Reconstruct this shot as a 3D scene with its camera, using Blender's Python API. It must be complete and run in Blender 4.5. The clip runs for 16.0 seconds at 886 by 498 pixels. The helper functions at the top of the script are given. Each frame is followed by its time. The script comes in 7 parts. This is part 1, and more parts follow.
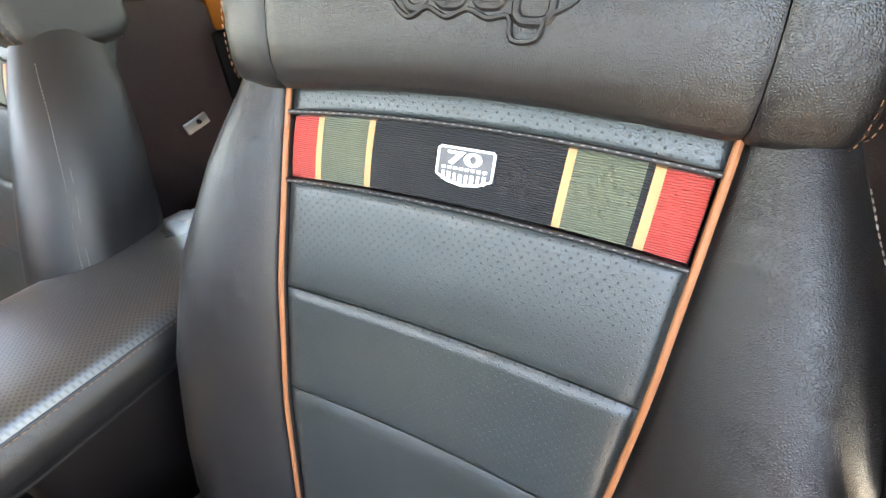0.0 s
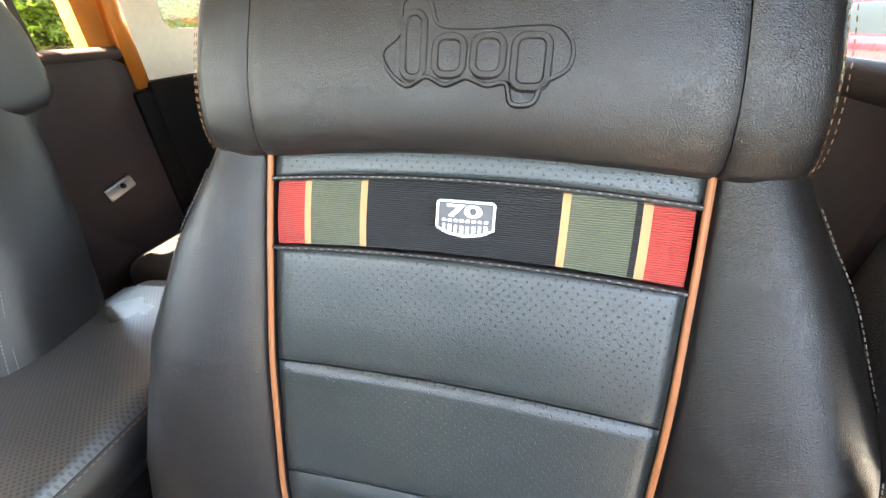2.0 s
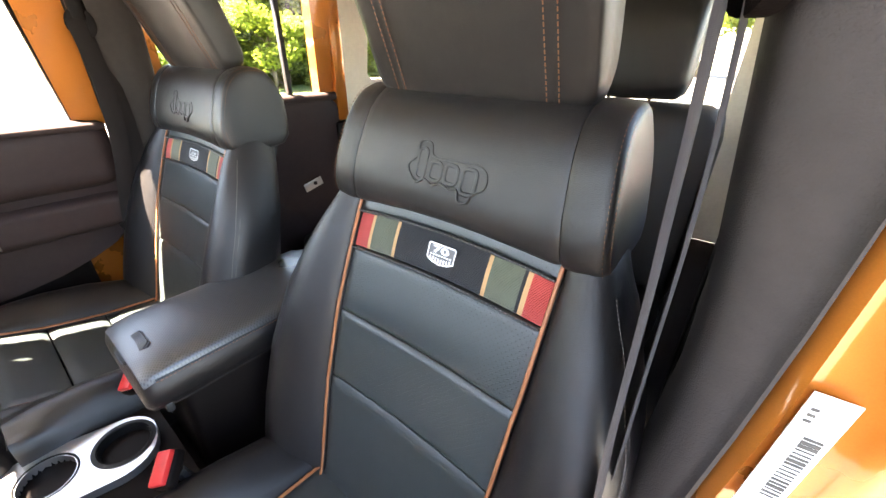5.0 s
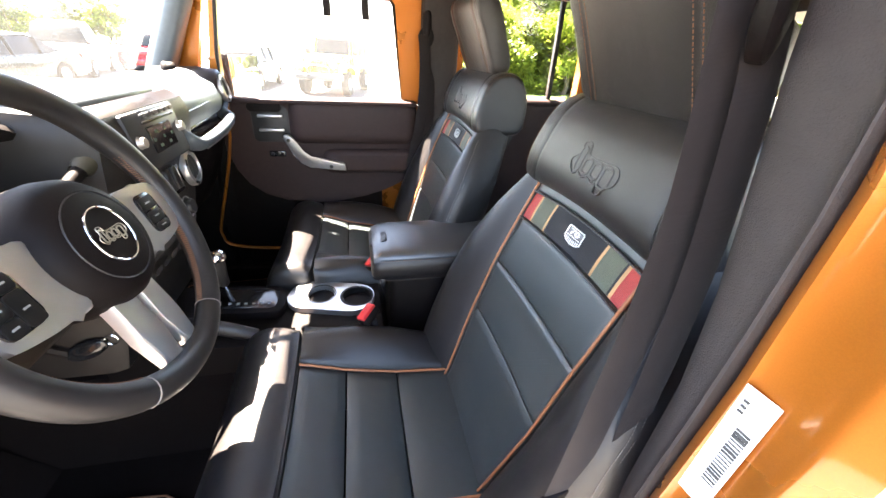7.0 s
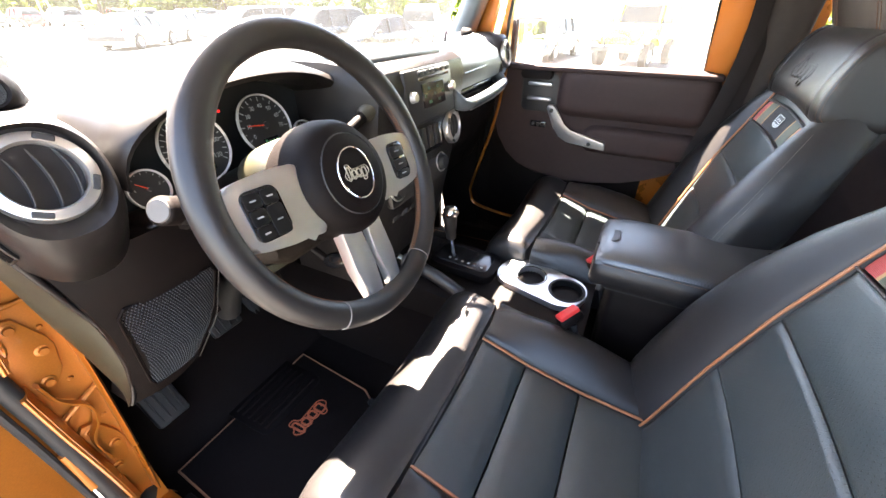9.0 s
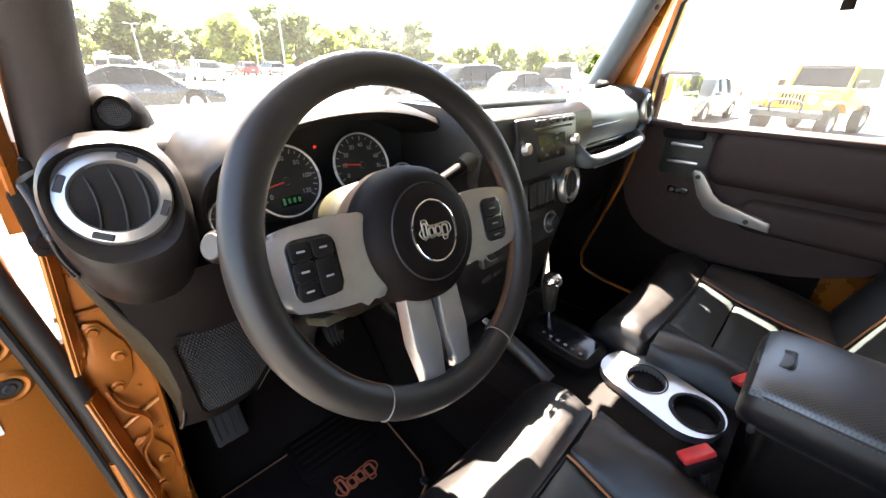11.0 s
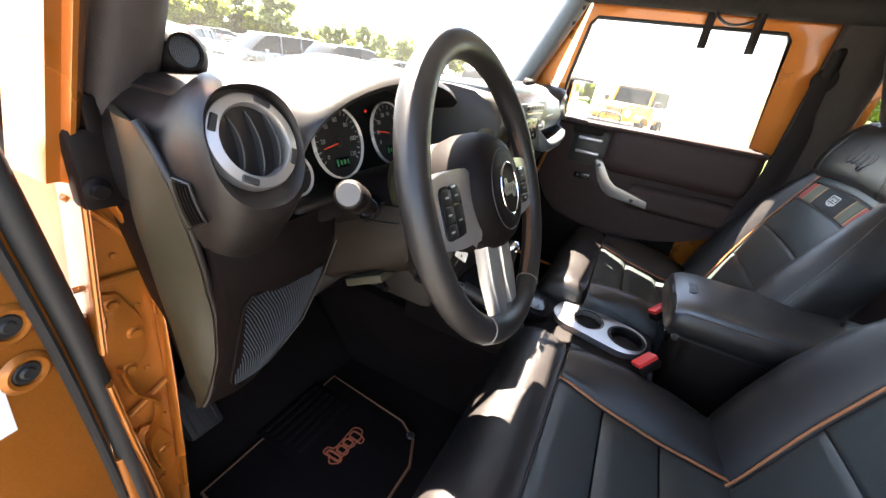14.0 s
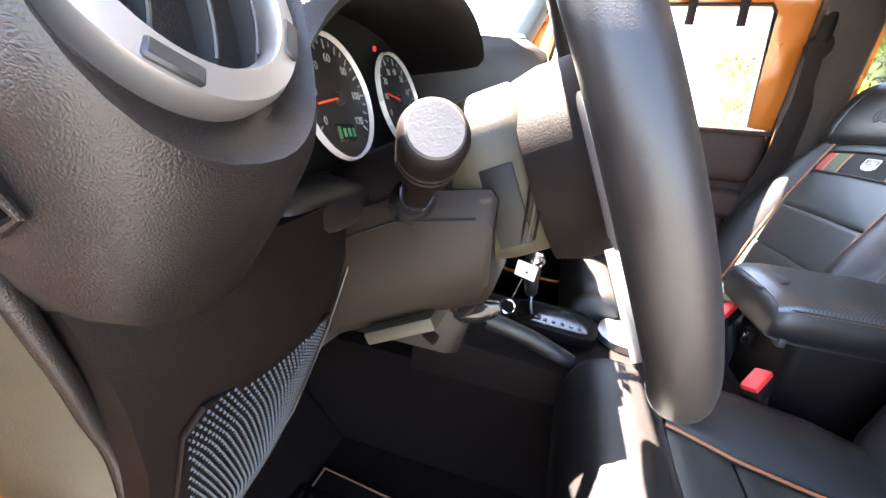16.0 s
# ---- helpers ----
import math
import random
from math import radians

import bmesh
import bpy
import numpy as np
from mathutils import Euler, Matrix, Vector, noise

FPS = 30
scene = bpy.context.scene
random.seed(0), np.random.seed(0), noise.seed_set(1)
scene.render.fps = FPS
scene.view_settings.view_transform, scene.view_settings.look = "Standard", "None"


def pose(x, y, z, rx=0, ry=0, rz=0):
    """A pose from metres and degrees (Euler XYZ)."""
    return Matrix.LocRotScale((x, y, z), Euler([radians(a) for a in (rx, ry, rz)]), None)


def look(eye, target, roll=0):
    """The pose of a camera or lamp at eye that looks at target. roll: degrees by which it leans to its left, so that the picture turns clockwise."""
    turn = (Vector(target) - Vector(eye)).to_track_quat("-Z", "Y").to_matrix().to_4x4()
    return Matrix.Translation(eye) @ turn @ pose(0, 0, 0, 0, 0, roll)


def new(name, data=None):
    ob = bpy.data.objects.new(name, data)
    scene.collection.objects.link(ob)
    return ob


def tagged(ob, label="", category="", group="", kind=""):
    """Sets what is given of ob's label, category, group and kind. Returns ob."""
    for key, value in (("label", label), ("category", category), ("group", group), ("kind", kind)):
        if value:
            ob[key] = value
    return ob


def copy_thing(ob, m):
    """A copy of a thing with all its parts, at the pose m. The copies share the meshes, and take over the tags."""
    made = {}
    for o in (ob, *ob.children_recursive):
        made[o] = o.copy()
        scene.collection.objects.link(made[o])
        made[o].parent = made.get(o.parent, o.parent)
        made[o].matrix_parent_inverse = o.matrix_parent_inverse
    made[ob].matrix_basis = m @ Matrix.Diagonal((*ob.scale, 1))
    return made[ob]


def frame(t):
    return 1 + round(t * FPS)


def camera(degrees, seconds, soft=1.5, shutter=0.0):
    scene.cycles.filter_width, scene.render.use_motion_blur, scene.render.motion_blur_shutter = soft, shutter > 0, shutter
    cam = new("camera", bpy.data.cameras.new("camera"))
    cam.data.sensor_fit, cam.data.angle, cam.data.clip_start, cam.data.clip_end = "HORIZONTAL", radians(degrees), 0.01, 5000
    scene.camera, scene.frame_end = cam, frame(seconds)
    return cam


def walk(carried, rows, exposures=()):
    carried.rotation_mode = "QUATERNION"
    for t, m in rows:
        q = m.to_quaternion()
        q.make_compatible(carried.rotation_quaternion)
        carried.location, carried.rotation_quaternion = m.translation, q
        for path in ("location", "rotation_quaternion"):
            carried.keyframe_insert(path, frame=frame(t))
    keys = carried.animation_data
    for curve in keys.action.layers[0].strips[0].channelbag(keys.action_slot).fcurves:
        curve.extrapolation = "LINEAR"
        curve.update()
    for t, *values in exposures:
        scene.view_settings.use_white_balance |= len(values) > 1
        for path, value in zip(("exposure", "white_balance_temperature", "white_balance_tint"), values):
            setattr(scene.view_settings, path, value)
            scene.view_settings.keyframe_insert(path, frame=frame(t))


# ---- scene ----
cam = camera(99.0, 16.0)
PATH = [
    (0, (-0.4847, 0.2423, 1.5184), (0.1290, -1.0724, 0.4531), -0.76),
    (0.5, (-0.4475, 0.2240, 1.5124), (-0.0693, -1.2490, 0.5494), -1.47),
    (1, (-0.4304, 0.2293, 1.5171), (-0.0762, -1.2623, 0.5740), -2.06),
    (1.5, (-0.4200, 0.2499, 1.5250), (-0.0431, -1.2382, 0.5850), -1.40),
    (2, (-0.4374, 0.2528, 1.5321), (-0.0493, -1.2356, 0.5972), -1.78),
    (2.5, (-0.4554, 0.2613, 1.5448), (-0.0034, -1.2246, 0.6350), -2.89),
    (3, (-0.4769, 0.2719, 1.5532), (0.0594, -1.1877, 0.6464), -2.74),
    (3.2, (-0.4970, 0.2732, 1.5600), (0.0960, -1.1829, 0.6837), -3.45),
    (5.3, (-0.6801, 0.3452, 1.6505), (0.4321, -0.8047, 0.8255), 1.25),
    (5.5, (-0.6880, 0.3446, 1.6537), (0.5216, -0.7039, 0.8306), 1.30),
    (6, (-0.7443, 0.3066, 1.6557), (0.7138, -0.3339, 0.8170), 0.38),
    (6.5, (-0.8025, 0.3305, 1.6620), (0.7139, -0.1514, 0.8205), 0.18),
    (7, (-0.8784, 0.3305, 1.6562), (0.6707, -0.0421, 0.8187), 3.27),
    (7.5, (-0.8934, 0.3003, 1.6561), (0.6890, 0.3417, 0.7991), 4.23),
    (8, (-0.8475, 0.2326, 1.6544), (0.6437, 0.5634, 0.7021), 2.52),
    (8.5, (-0.8131, 0.2398, 1.6437), (0.5804, 0.7909, 0.6465), -0.07),
    (9, (-0.7856, 0.2975, 1.6290), (0.5779, 0.9765, 0.6699), 0.24),
    (9.5, (-0.7226, 0.3446, 1.6034), (0.4842, 1.3296, 0.7015), -1.97),
    (10, (-0.6869, 0.3469, 1.6060), (0.4752, 1.4604, 0.8000), -0.86),
    (10.2, (-0.6728, 0.3391, 1.6103), (0.4748, 1.4797, 0.8217), 0.33),
    (12.3, (-0.6782, 0.3611, 1.6041), (0.5232, 1.4535, 0.8273), 3.79),
    (12.5, (-0.6992, 0.3717, 1.6073), (0.5273, 1.4253, 0.8164), 5.76),
    (13, (-0.7919, 0.4183, 1.5957), (0.5742, 1.2824, 0.8039), 8.24),
    (13.5, (-0.8614, 0.4578, 1.5888), (0.5835, 1.1837, 0.7980), 7.83),
    (14, (-0.8943, 0.4921, 1.5784), (0.5966, 1.1332, 0.7998), 8.98),
    (14.5, (-0.8793, 0.5360, 1.5501), (0.6325, 1.1123, 0.7612), 9.30),
    (15, (-0.8367, 0.5980, 1.5010), (0.7029, 1.1363, 0.7394), 8.26),
    (15.5, (-0.7864, 0.6534, 1.4611), (0.8306, 1.1337, 0.8331), 5.14),
    (16, (-0.7546, 0.6834, 1.4524), (0.8734, 1.1468, 0.8401), 4.49),
]
EXPOSURES = [(0, 6.15, 8500, 11), (0.4, 6.03, 8400, 11), (3.2, 6.06, 8300, 11), (5.5, 5.5, 7800, 15), (6.5, 5.53, 7600, 16), (7, 5.5, 7500, 16), (8, 5.4, 7500, 16), (8.5, 5.48, 7500, 16), (9.5, 5.55, 7500, 16), (10.2, 5.15, 7500, 15), (12.3, 4.6, 7500, 13), (14.5, 4.8, 7500, 14), (15, 4.93, 7400, 15), (15.6, 5.42, 7200, 16), (16, 5.88, 7100, 16)]
walk(cam, [(t, look(eye, target, roll)) for t, eye, target, roll in PATH], EXPOSURES)

# ---- light ----
SUN_DIR = Vector((0.29, 0.39, 1.0)).normalized()
world = bpy.data.worlds.new("sky")
scene.world = world
world.use_nodes = True
wn = world.node_tree.nodes
sky = wn.new("ShaderNodeTexSky")
sky.sky_type = "NISHITA"
sky.sun_disc = False
sky.sun_elevation = math.asin(SUN_DIR.z)
sky.sun_rotation = math.atan2(SUN_DIR.x, SUN_DIR.y)
world.node_tree.links.new(sky.outputs[0], wn["Background"].inputs[0])
wn["Background"].inputs[1].default_value = 0.05
sun_data = bpy.data.lights.new("sun", "SUN")
sun_data.energy = 5.0
sun_data.angle = radians(0.53)
sun_data.color = (1.0, 0.95, 0.87)
sun_lamp = new("sun", sun_data)
sun_lamp.matrix_world = look((0, 0, 20), Vector((0, 0, 20)) - SUN_DIR)


# ---- materials ----
def material(name, color, rough=0.5, metal=0.0, var=0.15, grain=60.0, bump=0.2, bump_scale=200.0, spec=0.5,
             coat=0.0, sheen=0.0, voro=False, rough_var=0.1, second=None, bump_dist=0.001, stain=6.0):
    """A node material with colour variation at two scales, uneven gloss and fine relief."""
    m = bpy.data.materials.new(name)
    m.use_nodes = True
    nt = m.node_tree
    n, l = nt.nodes, nt.links
    b = n["Principled BSDF"]
    tc = n.new("ShaderNodeTexCoord")
    big = n.new("ShaderNodeTexNoise")
    big.inputs["Scale"].default_value = stain
    big.inputs["Detail"].default_value = 5.0
    fine = n.new("ShaderNodeTexNoise")
    fine.inputs["Scale"].default_value = grain
    fine.inputs["Detail"].default_value = 3.0
    l.new(tc.outputs["Object"], big.inputs["Vector"])
    l.new(tc.outputs["Object"], fine.inputs["Vector"])
    add = n.new("ShaderNodeMath")
    add.operation = "MULTIPLY_ADD"
    add.inputs[1].default_value = 0.5
    l.new(big.outputs["Fac"], add.inputs[0])
    half = n.new("ShaderNodeMath")
    half.operation = "MULTIPLY"
    half.inputs[1].default_value = 0.5
    l.new(fine.outputs["Fac"], half.inputs[0])
    l.new(half.outputs[0], add.inputs[2])
    ramp = n.new("ShaderNodeMix")
    ramp.data_type = "RGBA"
    c2 = second or tuple(min(1.0, c * (1 + var)) for c in color)
    c1 = color if second else tuple(c * (1 - var) for c in color)
    ramp.inputs["A"].default_value = (*c1, 1)
    ramp.inputs["B"].default_value = (*c2, 1)
    st = n.new("ShaderNodeMapRange")
    st.inputs["From Min"].default_value, st.inputs["From Max"].default_value = 0.3, 0.7
    l.new(add.outputs[0], st.inputs["Value"])
    l.new(st.outputs[0], ramp.inputs["Factor"])
    l.new(ramp.outputs["Result"], b.inputs["Base Color"])
    rr = n.new("ShaderNodeMapRange")
    rr.inputs["From Min"].default_value, rr.inputs["From Max"].default_value = 0.3, 0.7
    rr.inputs["To Min"].default_value = max(0.02, rough - rough_var)
    rr.inputs["To Max"].default_value = min(1.0, rough + rough_var)
    l.new(big.outputs["Fac"], rr.inputs["Value"])
    l.new(rr.outputs[0], b.inputs["Roughness"])
    b.inputs["Metallic"].default_value = metal
    b.inputs["Specular IOR Level"].default_value = spec
    b.inputs["Coat Weight"].default_value = coat
    b.inputs["Coat Roughness"].default_value = 0.06
    b.inputs["Sheen Weight"].default_value = sheen
    if bump > 0:
        if voro:
            rel = n.new("ShaderNodeTexVoronoi")
            rel.feature = "DISTANCE_TO_EDGE"
            warp = n.new("ShaderNodeMix")
            warp.data_type = "VECTOR"
            warp.inputs["Factor"].default_value = 0.012
            wob = n.new("ShaderNodeTexNoise")
            wob.inputs["Scale"].default_value = 40.0
            l.new(tc.outputs["Object"], wob.inputs["Vector"])
            l.new(tc.outputs["Object"], warp.inputs["A"])
            l.new(wob.outputs["Color"], warp.inputs["B"])
            l.new(warp.outputs["Result"], rel.inputs["Vector"])
            rel.inputs["Scale"].default_value = bump_scale
            out = rel.outputs["Distance"]
        else:
            rel = n.new("ShaderNodeTexNoise")
            rel.inputs["Scale"].default_value = bump_scale
            rel.inputs["Detail"].default_value = 4.0
            l.new(tc.outputs["Object"], rel.inputs["Vector"])
            out = rel.outputs["Fac"]
        bp = n.new("ShaderNodeBump")
        bp.inputs["Strength"].default_value = bump
        bp.inputs["Distance"].default_value = bump_dist
        l.new(out, bp.inputs["Height"])
        l.new(bp.outputs[0], b.inputs["Normal"])
    return m


def perforate(m, axes, step, radius, depth=0.6):
    """Adds rows of small punched holes to a leather, on two of its object axes."""
    nt = m.node_tree
    n, l = nt.nodes, nt.links
    b = n["Principled BSDF"]
    tc = n.new("ShaderNodeTexCoord")
    sep = n.new("ShaderNodeSeparateXYZ")
    l.new(tc.outputs["Object"], sep.inputs[0])

    def op(kind, a, c=None):
        k = n.new("ShaderNodeMath")
        k.operation = kind
        for i, v in enumerate((a, c)):
            if v is None:
                continue
            if isinstance(v, (int, float)):
                k.inputs[i].default_value = v
            else:
                l.new(v, k.inputs[i])
        return k.outputs[0]

    u = op("DIVIDE", sep.outputs[axes[0]], step)
    v = op("DIVIDE", sep.outputs[axes[1]], step)
    p, q = op("ADD", u, v), op("SUBTRACT", u, v)
    fu = op("SUBTRACT", op("FRACT", p), 0.5)
    fv = op("SUBTRACT", op("FRACT", q), 0.5)
    d = op("SQRT", op("ADD", op("MULTIPLY", fu, fu), op("MULTIPLY", fv, fv)))
    hole = n.new("ShaderNodeMapRange")
    hole.inputs["From Min"].default_value, hole.inputs["From Max"].default_value = radius * 0.7, radius
    l.new(d, hole.inputs["Value"])
    bp = n.new("ShaderNodeBump")
    bp.inputs["Strength"].default_value = depth
    bp.inputs["Distance"].default_value = 0.0012
    l.new(hole.outputs[0], bp.inputs["Height"])
    if b.inputs["Normal"].links:
        l.new(b.inputs["Normal"].links[0].from_socket, bp.inputs["Normal"])
    l.new(bp.outputs[0], b.inputs["Normal"])
    old = b.inputs["Base Color"].links[0].from_socket
    mx = n.new("ShaderNodeMix")
    mx.data_type = "RGBA"
    mx.inputs["A"].default_value = (0.004, 0.004, 0.004, 1)
    l.new(hole.outputs[0], mx.inputs["Factor"])
    l.new(old, mx.inputs["B"])
    l.new(mx.outputs["Result"], b.inputs["Base Color"])
    return m


def ribbed(m, axis, count, depth=0.5, dist=0.0008):
    """Adds fine woven ribs along one object axis."""
    nt = m.node_tree
    n, l = nt.nodes, nt.links
    b = n["Principled BSDF"]
    tc = n.new("ShaderNodeTexCoord")
    w = n.new("ShaderNodeTexWave")
    w.bands_direction = axis
    w.inputs["Scale"].default_value = count
    w.inputs["Distortion"].default_value = 0.6
    l.new(tc.outputs["Object"], w.inputs["Vector"])
    bp = n.new("ShaderNodeBump")
    bp.inputs["Strength"].default_value = depth
    bp.inputs["Distance"].default_value = dist
    l.new(w.outputs["Fac"], bp.inputs["Height"])
    if b.inputs["Normal"].links:
        l.new(b.inputs["Normal"].links[0].from_socket, bp.inputs["Normal"])
    l.new(bp.outputs[0], b.inputs["Normal"])
    # colour darkens in the grooves of the weave, on the relief's own wave
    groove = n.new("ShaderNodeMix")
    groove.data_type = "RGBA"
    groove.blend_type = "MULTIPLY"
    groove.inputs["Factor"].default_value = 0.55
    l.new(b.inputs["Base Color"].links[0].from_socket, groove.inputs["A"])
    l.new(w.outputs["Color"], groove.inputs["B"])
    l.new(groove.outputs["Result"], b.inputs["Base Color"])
    return m


def glass_mat(name, tint=(1, 1, 1), gloss=1.0, dust=0.0):
    m = bpy.data.materials.new(name)
    m.use_nodes = True
    nt = m.node_tree
    n, l = nt.nodes, nt.links
    n.remove(n["Principled BSDF"])
    tr = n.new("ShaderNodeBsdfTransparent")
    tr.inputs[0].default_value = (*tint, 1)
    gl = n.new("ShaderNodeBsdfGlossy")
    gl.inputs["Roughness"].default_value = 0.01
    lw = n.new("ShaderNodeLayerWeight")
    lw.inputs[0].default_value = 0.5
    pw = n.new("ShaderNodeMath")
    pw.operation = "POWER"
    pw.inputs[1].default_value = 5.0
    l.new(lw.outputs["Facing"], pw.inputs[0])
    k = n.new("ShaderNodeMath")
    k.operation = "MULTIPLY_ADD"
    k.inputs[1].default_value = 0.8 * gloss
    k.inputs[2].default_value = 0.03 * gloss
    l.new(pw.outputs[0], k.inputs[0])
    mx = n.new("ShaderNodeMixShader")
    l.new(k.outputs[0], mx.inputs[0])
    l.new(tr.outputs[0], mx.inputs[1])
    l.new(gl.outputs[0], mx.inputs[2])
    if dust > 0:
        film = n.new("ShaderNodeBsdfTranslucent")
        film.inputs[0].default_value = (0.9, 0.9, 0.88, 1)
        tc = n.new("ShaderNodeTexCoord")
        spots = n.new("ShaderNodeTexNoise")
        spots.inputs["Scale"].default_value = 9.0
        spots.inputs["Detail"].default_value = 6.0
        l.new(tc.outputs["Object"], spots.inputs["Vector"])
        amount = n.new("ShaderNodeMapRange")
        amount.inputs["From Min"].default_value, amount.inputs["From Max"].default_value = 0.3, 0.7
        amount.inputs["To Min"].default_value, amount.inputs["To Max"].default_value = dust * 0.7, dust * 1.3
        l.new(spots.outputs["Fac"], amount.inputs["Value"])
        veil = n.new("ShaderNodeMixShader")
        l.new(amount.outputs[0], veil.inputs[0])
        l.new(mx.outputs[0], veil.inputs[1])
        l.new(film.outputs[0], veil.inputs[2])
        l.new(veil.outputs[0], n["Material Output"].inputs[0])
        return m
    l.new(mx.outputs[0], n["Material Output"].inputs[0])
    return m


M = {}
M["leather"] = material("black leather", (0.0132, 0.0114, 0.0112), 0.36, spec=0.56, rough_var=0.06, var=0.14, bump=0.50, bump_scale=760, voro=True, bump_dist=0.0007)
M["leather_perf"] = perforate(material("perforated leather", (0.030, 0.0395, 0.0400), 0.37, spec=0.85, rough_var=0.05, var=0.10, bump=0.45, bump_scale=470, voro=True, bump_dist=0.0008), (0, 2), 0.0078, 0.155, 0.6)
M["leather_flat"] = material("panel leather", (0.027, 0.0345, 0.0350), 0.37, spec=0.8, var=0.12, bump=0.40, bump_scale=600, voro=True, bump_dist=0.0007)
M["lid_vinyl"] = perforate(material("embossed vinyl", (0.046, 0.047, 0.048), 0.36, spec=1.0, var=0.12, bump=0.15, bump_scale=300), (0, 1), 0.0056, 0.34, 0.05)
M["rim_leather"] = material("rim leather", (0.0135, 0.0118, 0.0112), 0.40, var=0.2, bump=0.14, bump_scale=900, voro=True, bump_dist=0.0005)
M["piping"] = material("orange piping", (0.36, 0.132, 0.052), 0.5, var=0.12, bump=0.15, bump_scale=500)
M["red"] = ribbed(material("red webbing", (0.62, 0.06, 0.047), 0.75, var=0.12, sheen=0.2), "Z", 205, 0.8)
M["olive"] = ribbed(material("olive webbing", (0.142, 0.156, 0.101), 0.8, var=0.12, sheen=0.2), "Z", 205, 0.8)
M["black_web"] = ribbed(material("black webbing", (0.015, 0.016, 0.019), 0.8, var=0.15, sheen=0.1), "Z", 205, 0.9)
M["gold"] = material("gold stripe", (0.47, 0.265, 0.115), 0.6, var=0.12, bump=0.2, bump_scale=700)
M["thread"] = material("pale thread", (0.20, 0.175, 0.155), 0.7, var=0.2, bump=0)
M["thread_brown"] = material("brown thread", (0.22, 0.10, 0.05), 0.7, var=0.2, bump=0)
M["badge_grey"] = material("grey badge metal", (0.10, 0.10, 0.105), 0.6, 0.0, var=0.08, bump=0.05, bump_scale=900)
M["badge"] = material("satin white metal", (0.78, 0.78, 0.77), 0.28, 0.6, var=0.05, bump=0.05, bump_scale=900)
M["plastic"] = material("black grained plastic", (0.0052, 0.0034, 0.0031), 0.56, spec=0.12, var=0.2, bump=0.4, bump_scale=900, bump_dist=0.0006)
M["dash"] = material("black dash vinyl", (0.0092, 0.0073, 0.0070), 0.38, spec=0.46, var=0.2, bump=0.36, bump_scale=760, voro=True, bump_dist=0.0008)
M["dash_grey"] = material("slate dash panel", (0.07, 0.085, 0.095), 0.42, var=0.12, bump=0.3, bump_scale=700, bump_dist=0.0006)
M["trim_grey"] = material("olive grey plastic", (0.031, 0.027, 0.014), 0.5, var=0.12, bump=0.3, bump_scale=800, bump_dist=0.0006)
M["shroud_brown"] = material("brown grey shroud plastic", (0.0130, 0.0092, 0.0068), 0.5, spec=0.2, var=0.15, bump=0.3, bump_scale=900, bump_dist=0.0006)
M["gloss_black"] = material("gloss black", (0.010, 0.010, 0.011), 0.12, var=0.1, bump=0, rough_var=0.05)
M["switch_black"] = material("black switch plastic", (0.0065, 0.0062, 0.0062), 0.42, spec=0.3, var=0.1, bump=0.1, bump_scale=900)
M["button"] = material("black button", (0.020, 0.020, 0.021), 0.45, var=0.1, bump=0.1, bump_scale=900)
M["silver"] = material("satin silver paint", (0.56, 0.555, 0.545), 0.30, 0.85, rough_var=0.03, var=0.06, bump=0.08, bump_scale=1200)
M["well_black"] = material("matt black well", (0.006, 0.006, 0.006), 0.5, spec=0.25, var=0.15, bump=0.1, bump_scale=700)
M["grip_grey"] = material("mid grey plastic", (0.045, 0.043, 0.041), 0.42, var=0.12, bump=0.1, bump_scale=700)
M["hub_metal"] = material("brushed pale metal", (0.48, 0.45, 0.38), 0.34, 1.0, var=0.08, bump=0.05, bump_scale=900)
M["ring_silver"] = material("bright silver ring", (0.72, 0.71, 0.69), 0.30, 0.35, var=0.05, bump=0)
M["chrome"] = material("chrome", (0.85, 0.85, 0.86), 0.08, 1.0, var=0.04, bump=0, rough_var=0.04)
M["bronze"] = material("bronze orange paint", (0.46, 0.142, 0.018), 0.32, 0.55, var=0.10, grain=900, bump=0.08, bump_scale=1500, coat=1.0)
M["bronze_dull"] = material("bronze orange undercoat", (0.42, 0.135, 0.019), 0.42, 0.45, var=0.15, grain=400, bump=0.15, bump_scale=600, coat=0.3)
M["grille"] = material("dark grille mesh", (0.0105, 0.009, 0.0085), 0.42, spec=0.4, var=0.1, bump=0)
M["rubber"] = material("black rubber", (0.012, 0.012, 0.012), 0.6, var=0.2, bump=0.2, bump_scale=400)
M["carpet"] = material("black carpet", (0.0095, 0.0062, 0.0055), 0.95, spec=0.1, var=0.4, grain=900, bump=1.0, bump_scale=1400, bump_dist=0.003)
M["headliner"] = material("grey headliner", (0.03, 0.028, 0.026), 0.95, spec=0.2, var=0.2, bump=0.6, bump_scale=900, bump_dist=0.001)
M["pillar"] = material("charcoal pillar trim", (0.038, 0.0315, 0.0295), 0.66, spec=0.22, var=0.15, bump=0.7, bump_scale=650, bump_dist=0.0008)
M["door_trim"] = material("charcoal door trim", (0.040, 0.0255, 0.0245), 0.58, spec=0.2, var=0.15, bump=0.5, bump_scale=600, bump_dist=0.0007)
M["hardtop"] = material("cream hardtop", (0.62, 0.58, 0.50), 0.7, var=0.08, bump=0.4, bump_scale=300)
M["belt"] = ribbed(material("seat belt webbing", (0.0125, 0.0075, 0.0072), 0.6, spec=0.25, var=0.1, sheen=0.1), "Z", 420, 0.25)
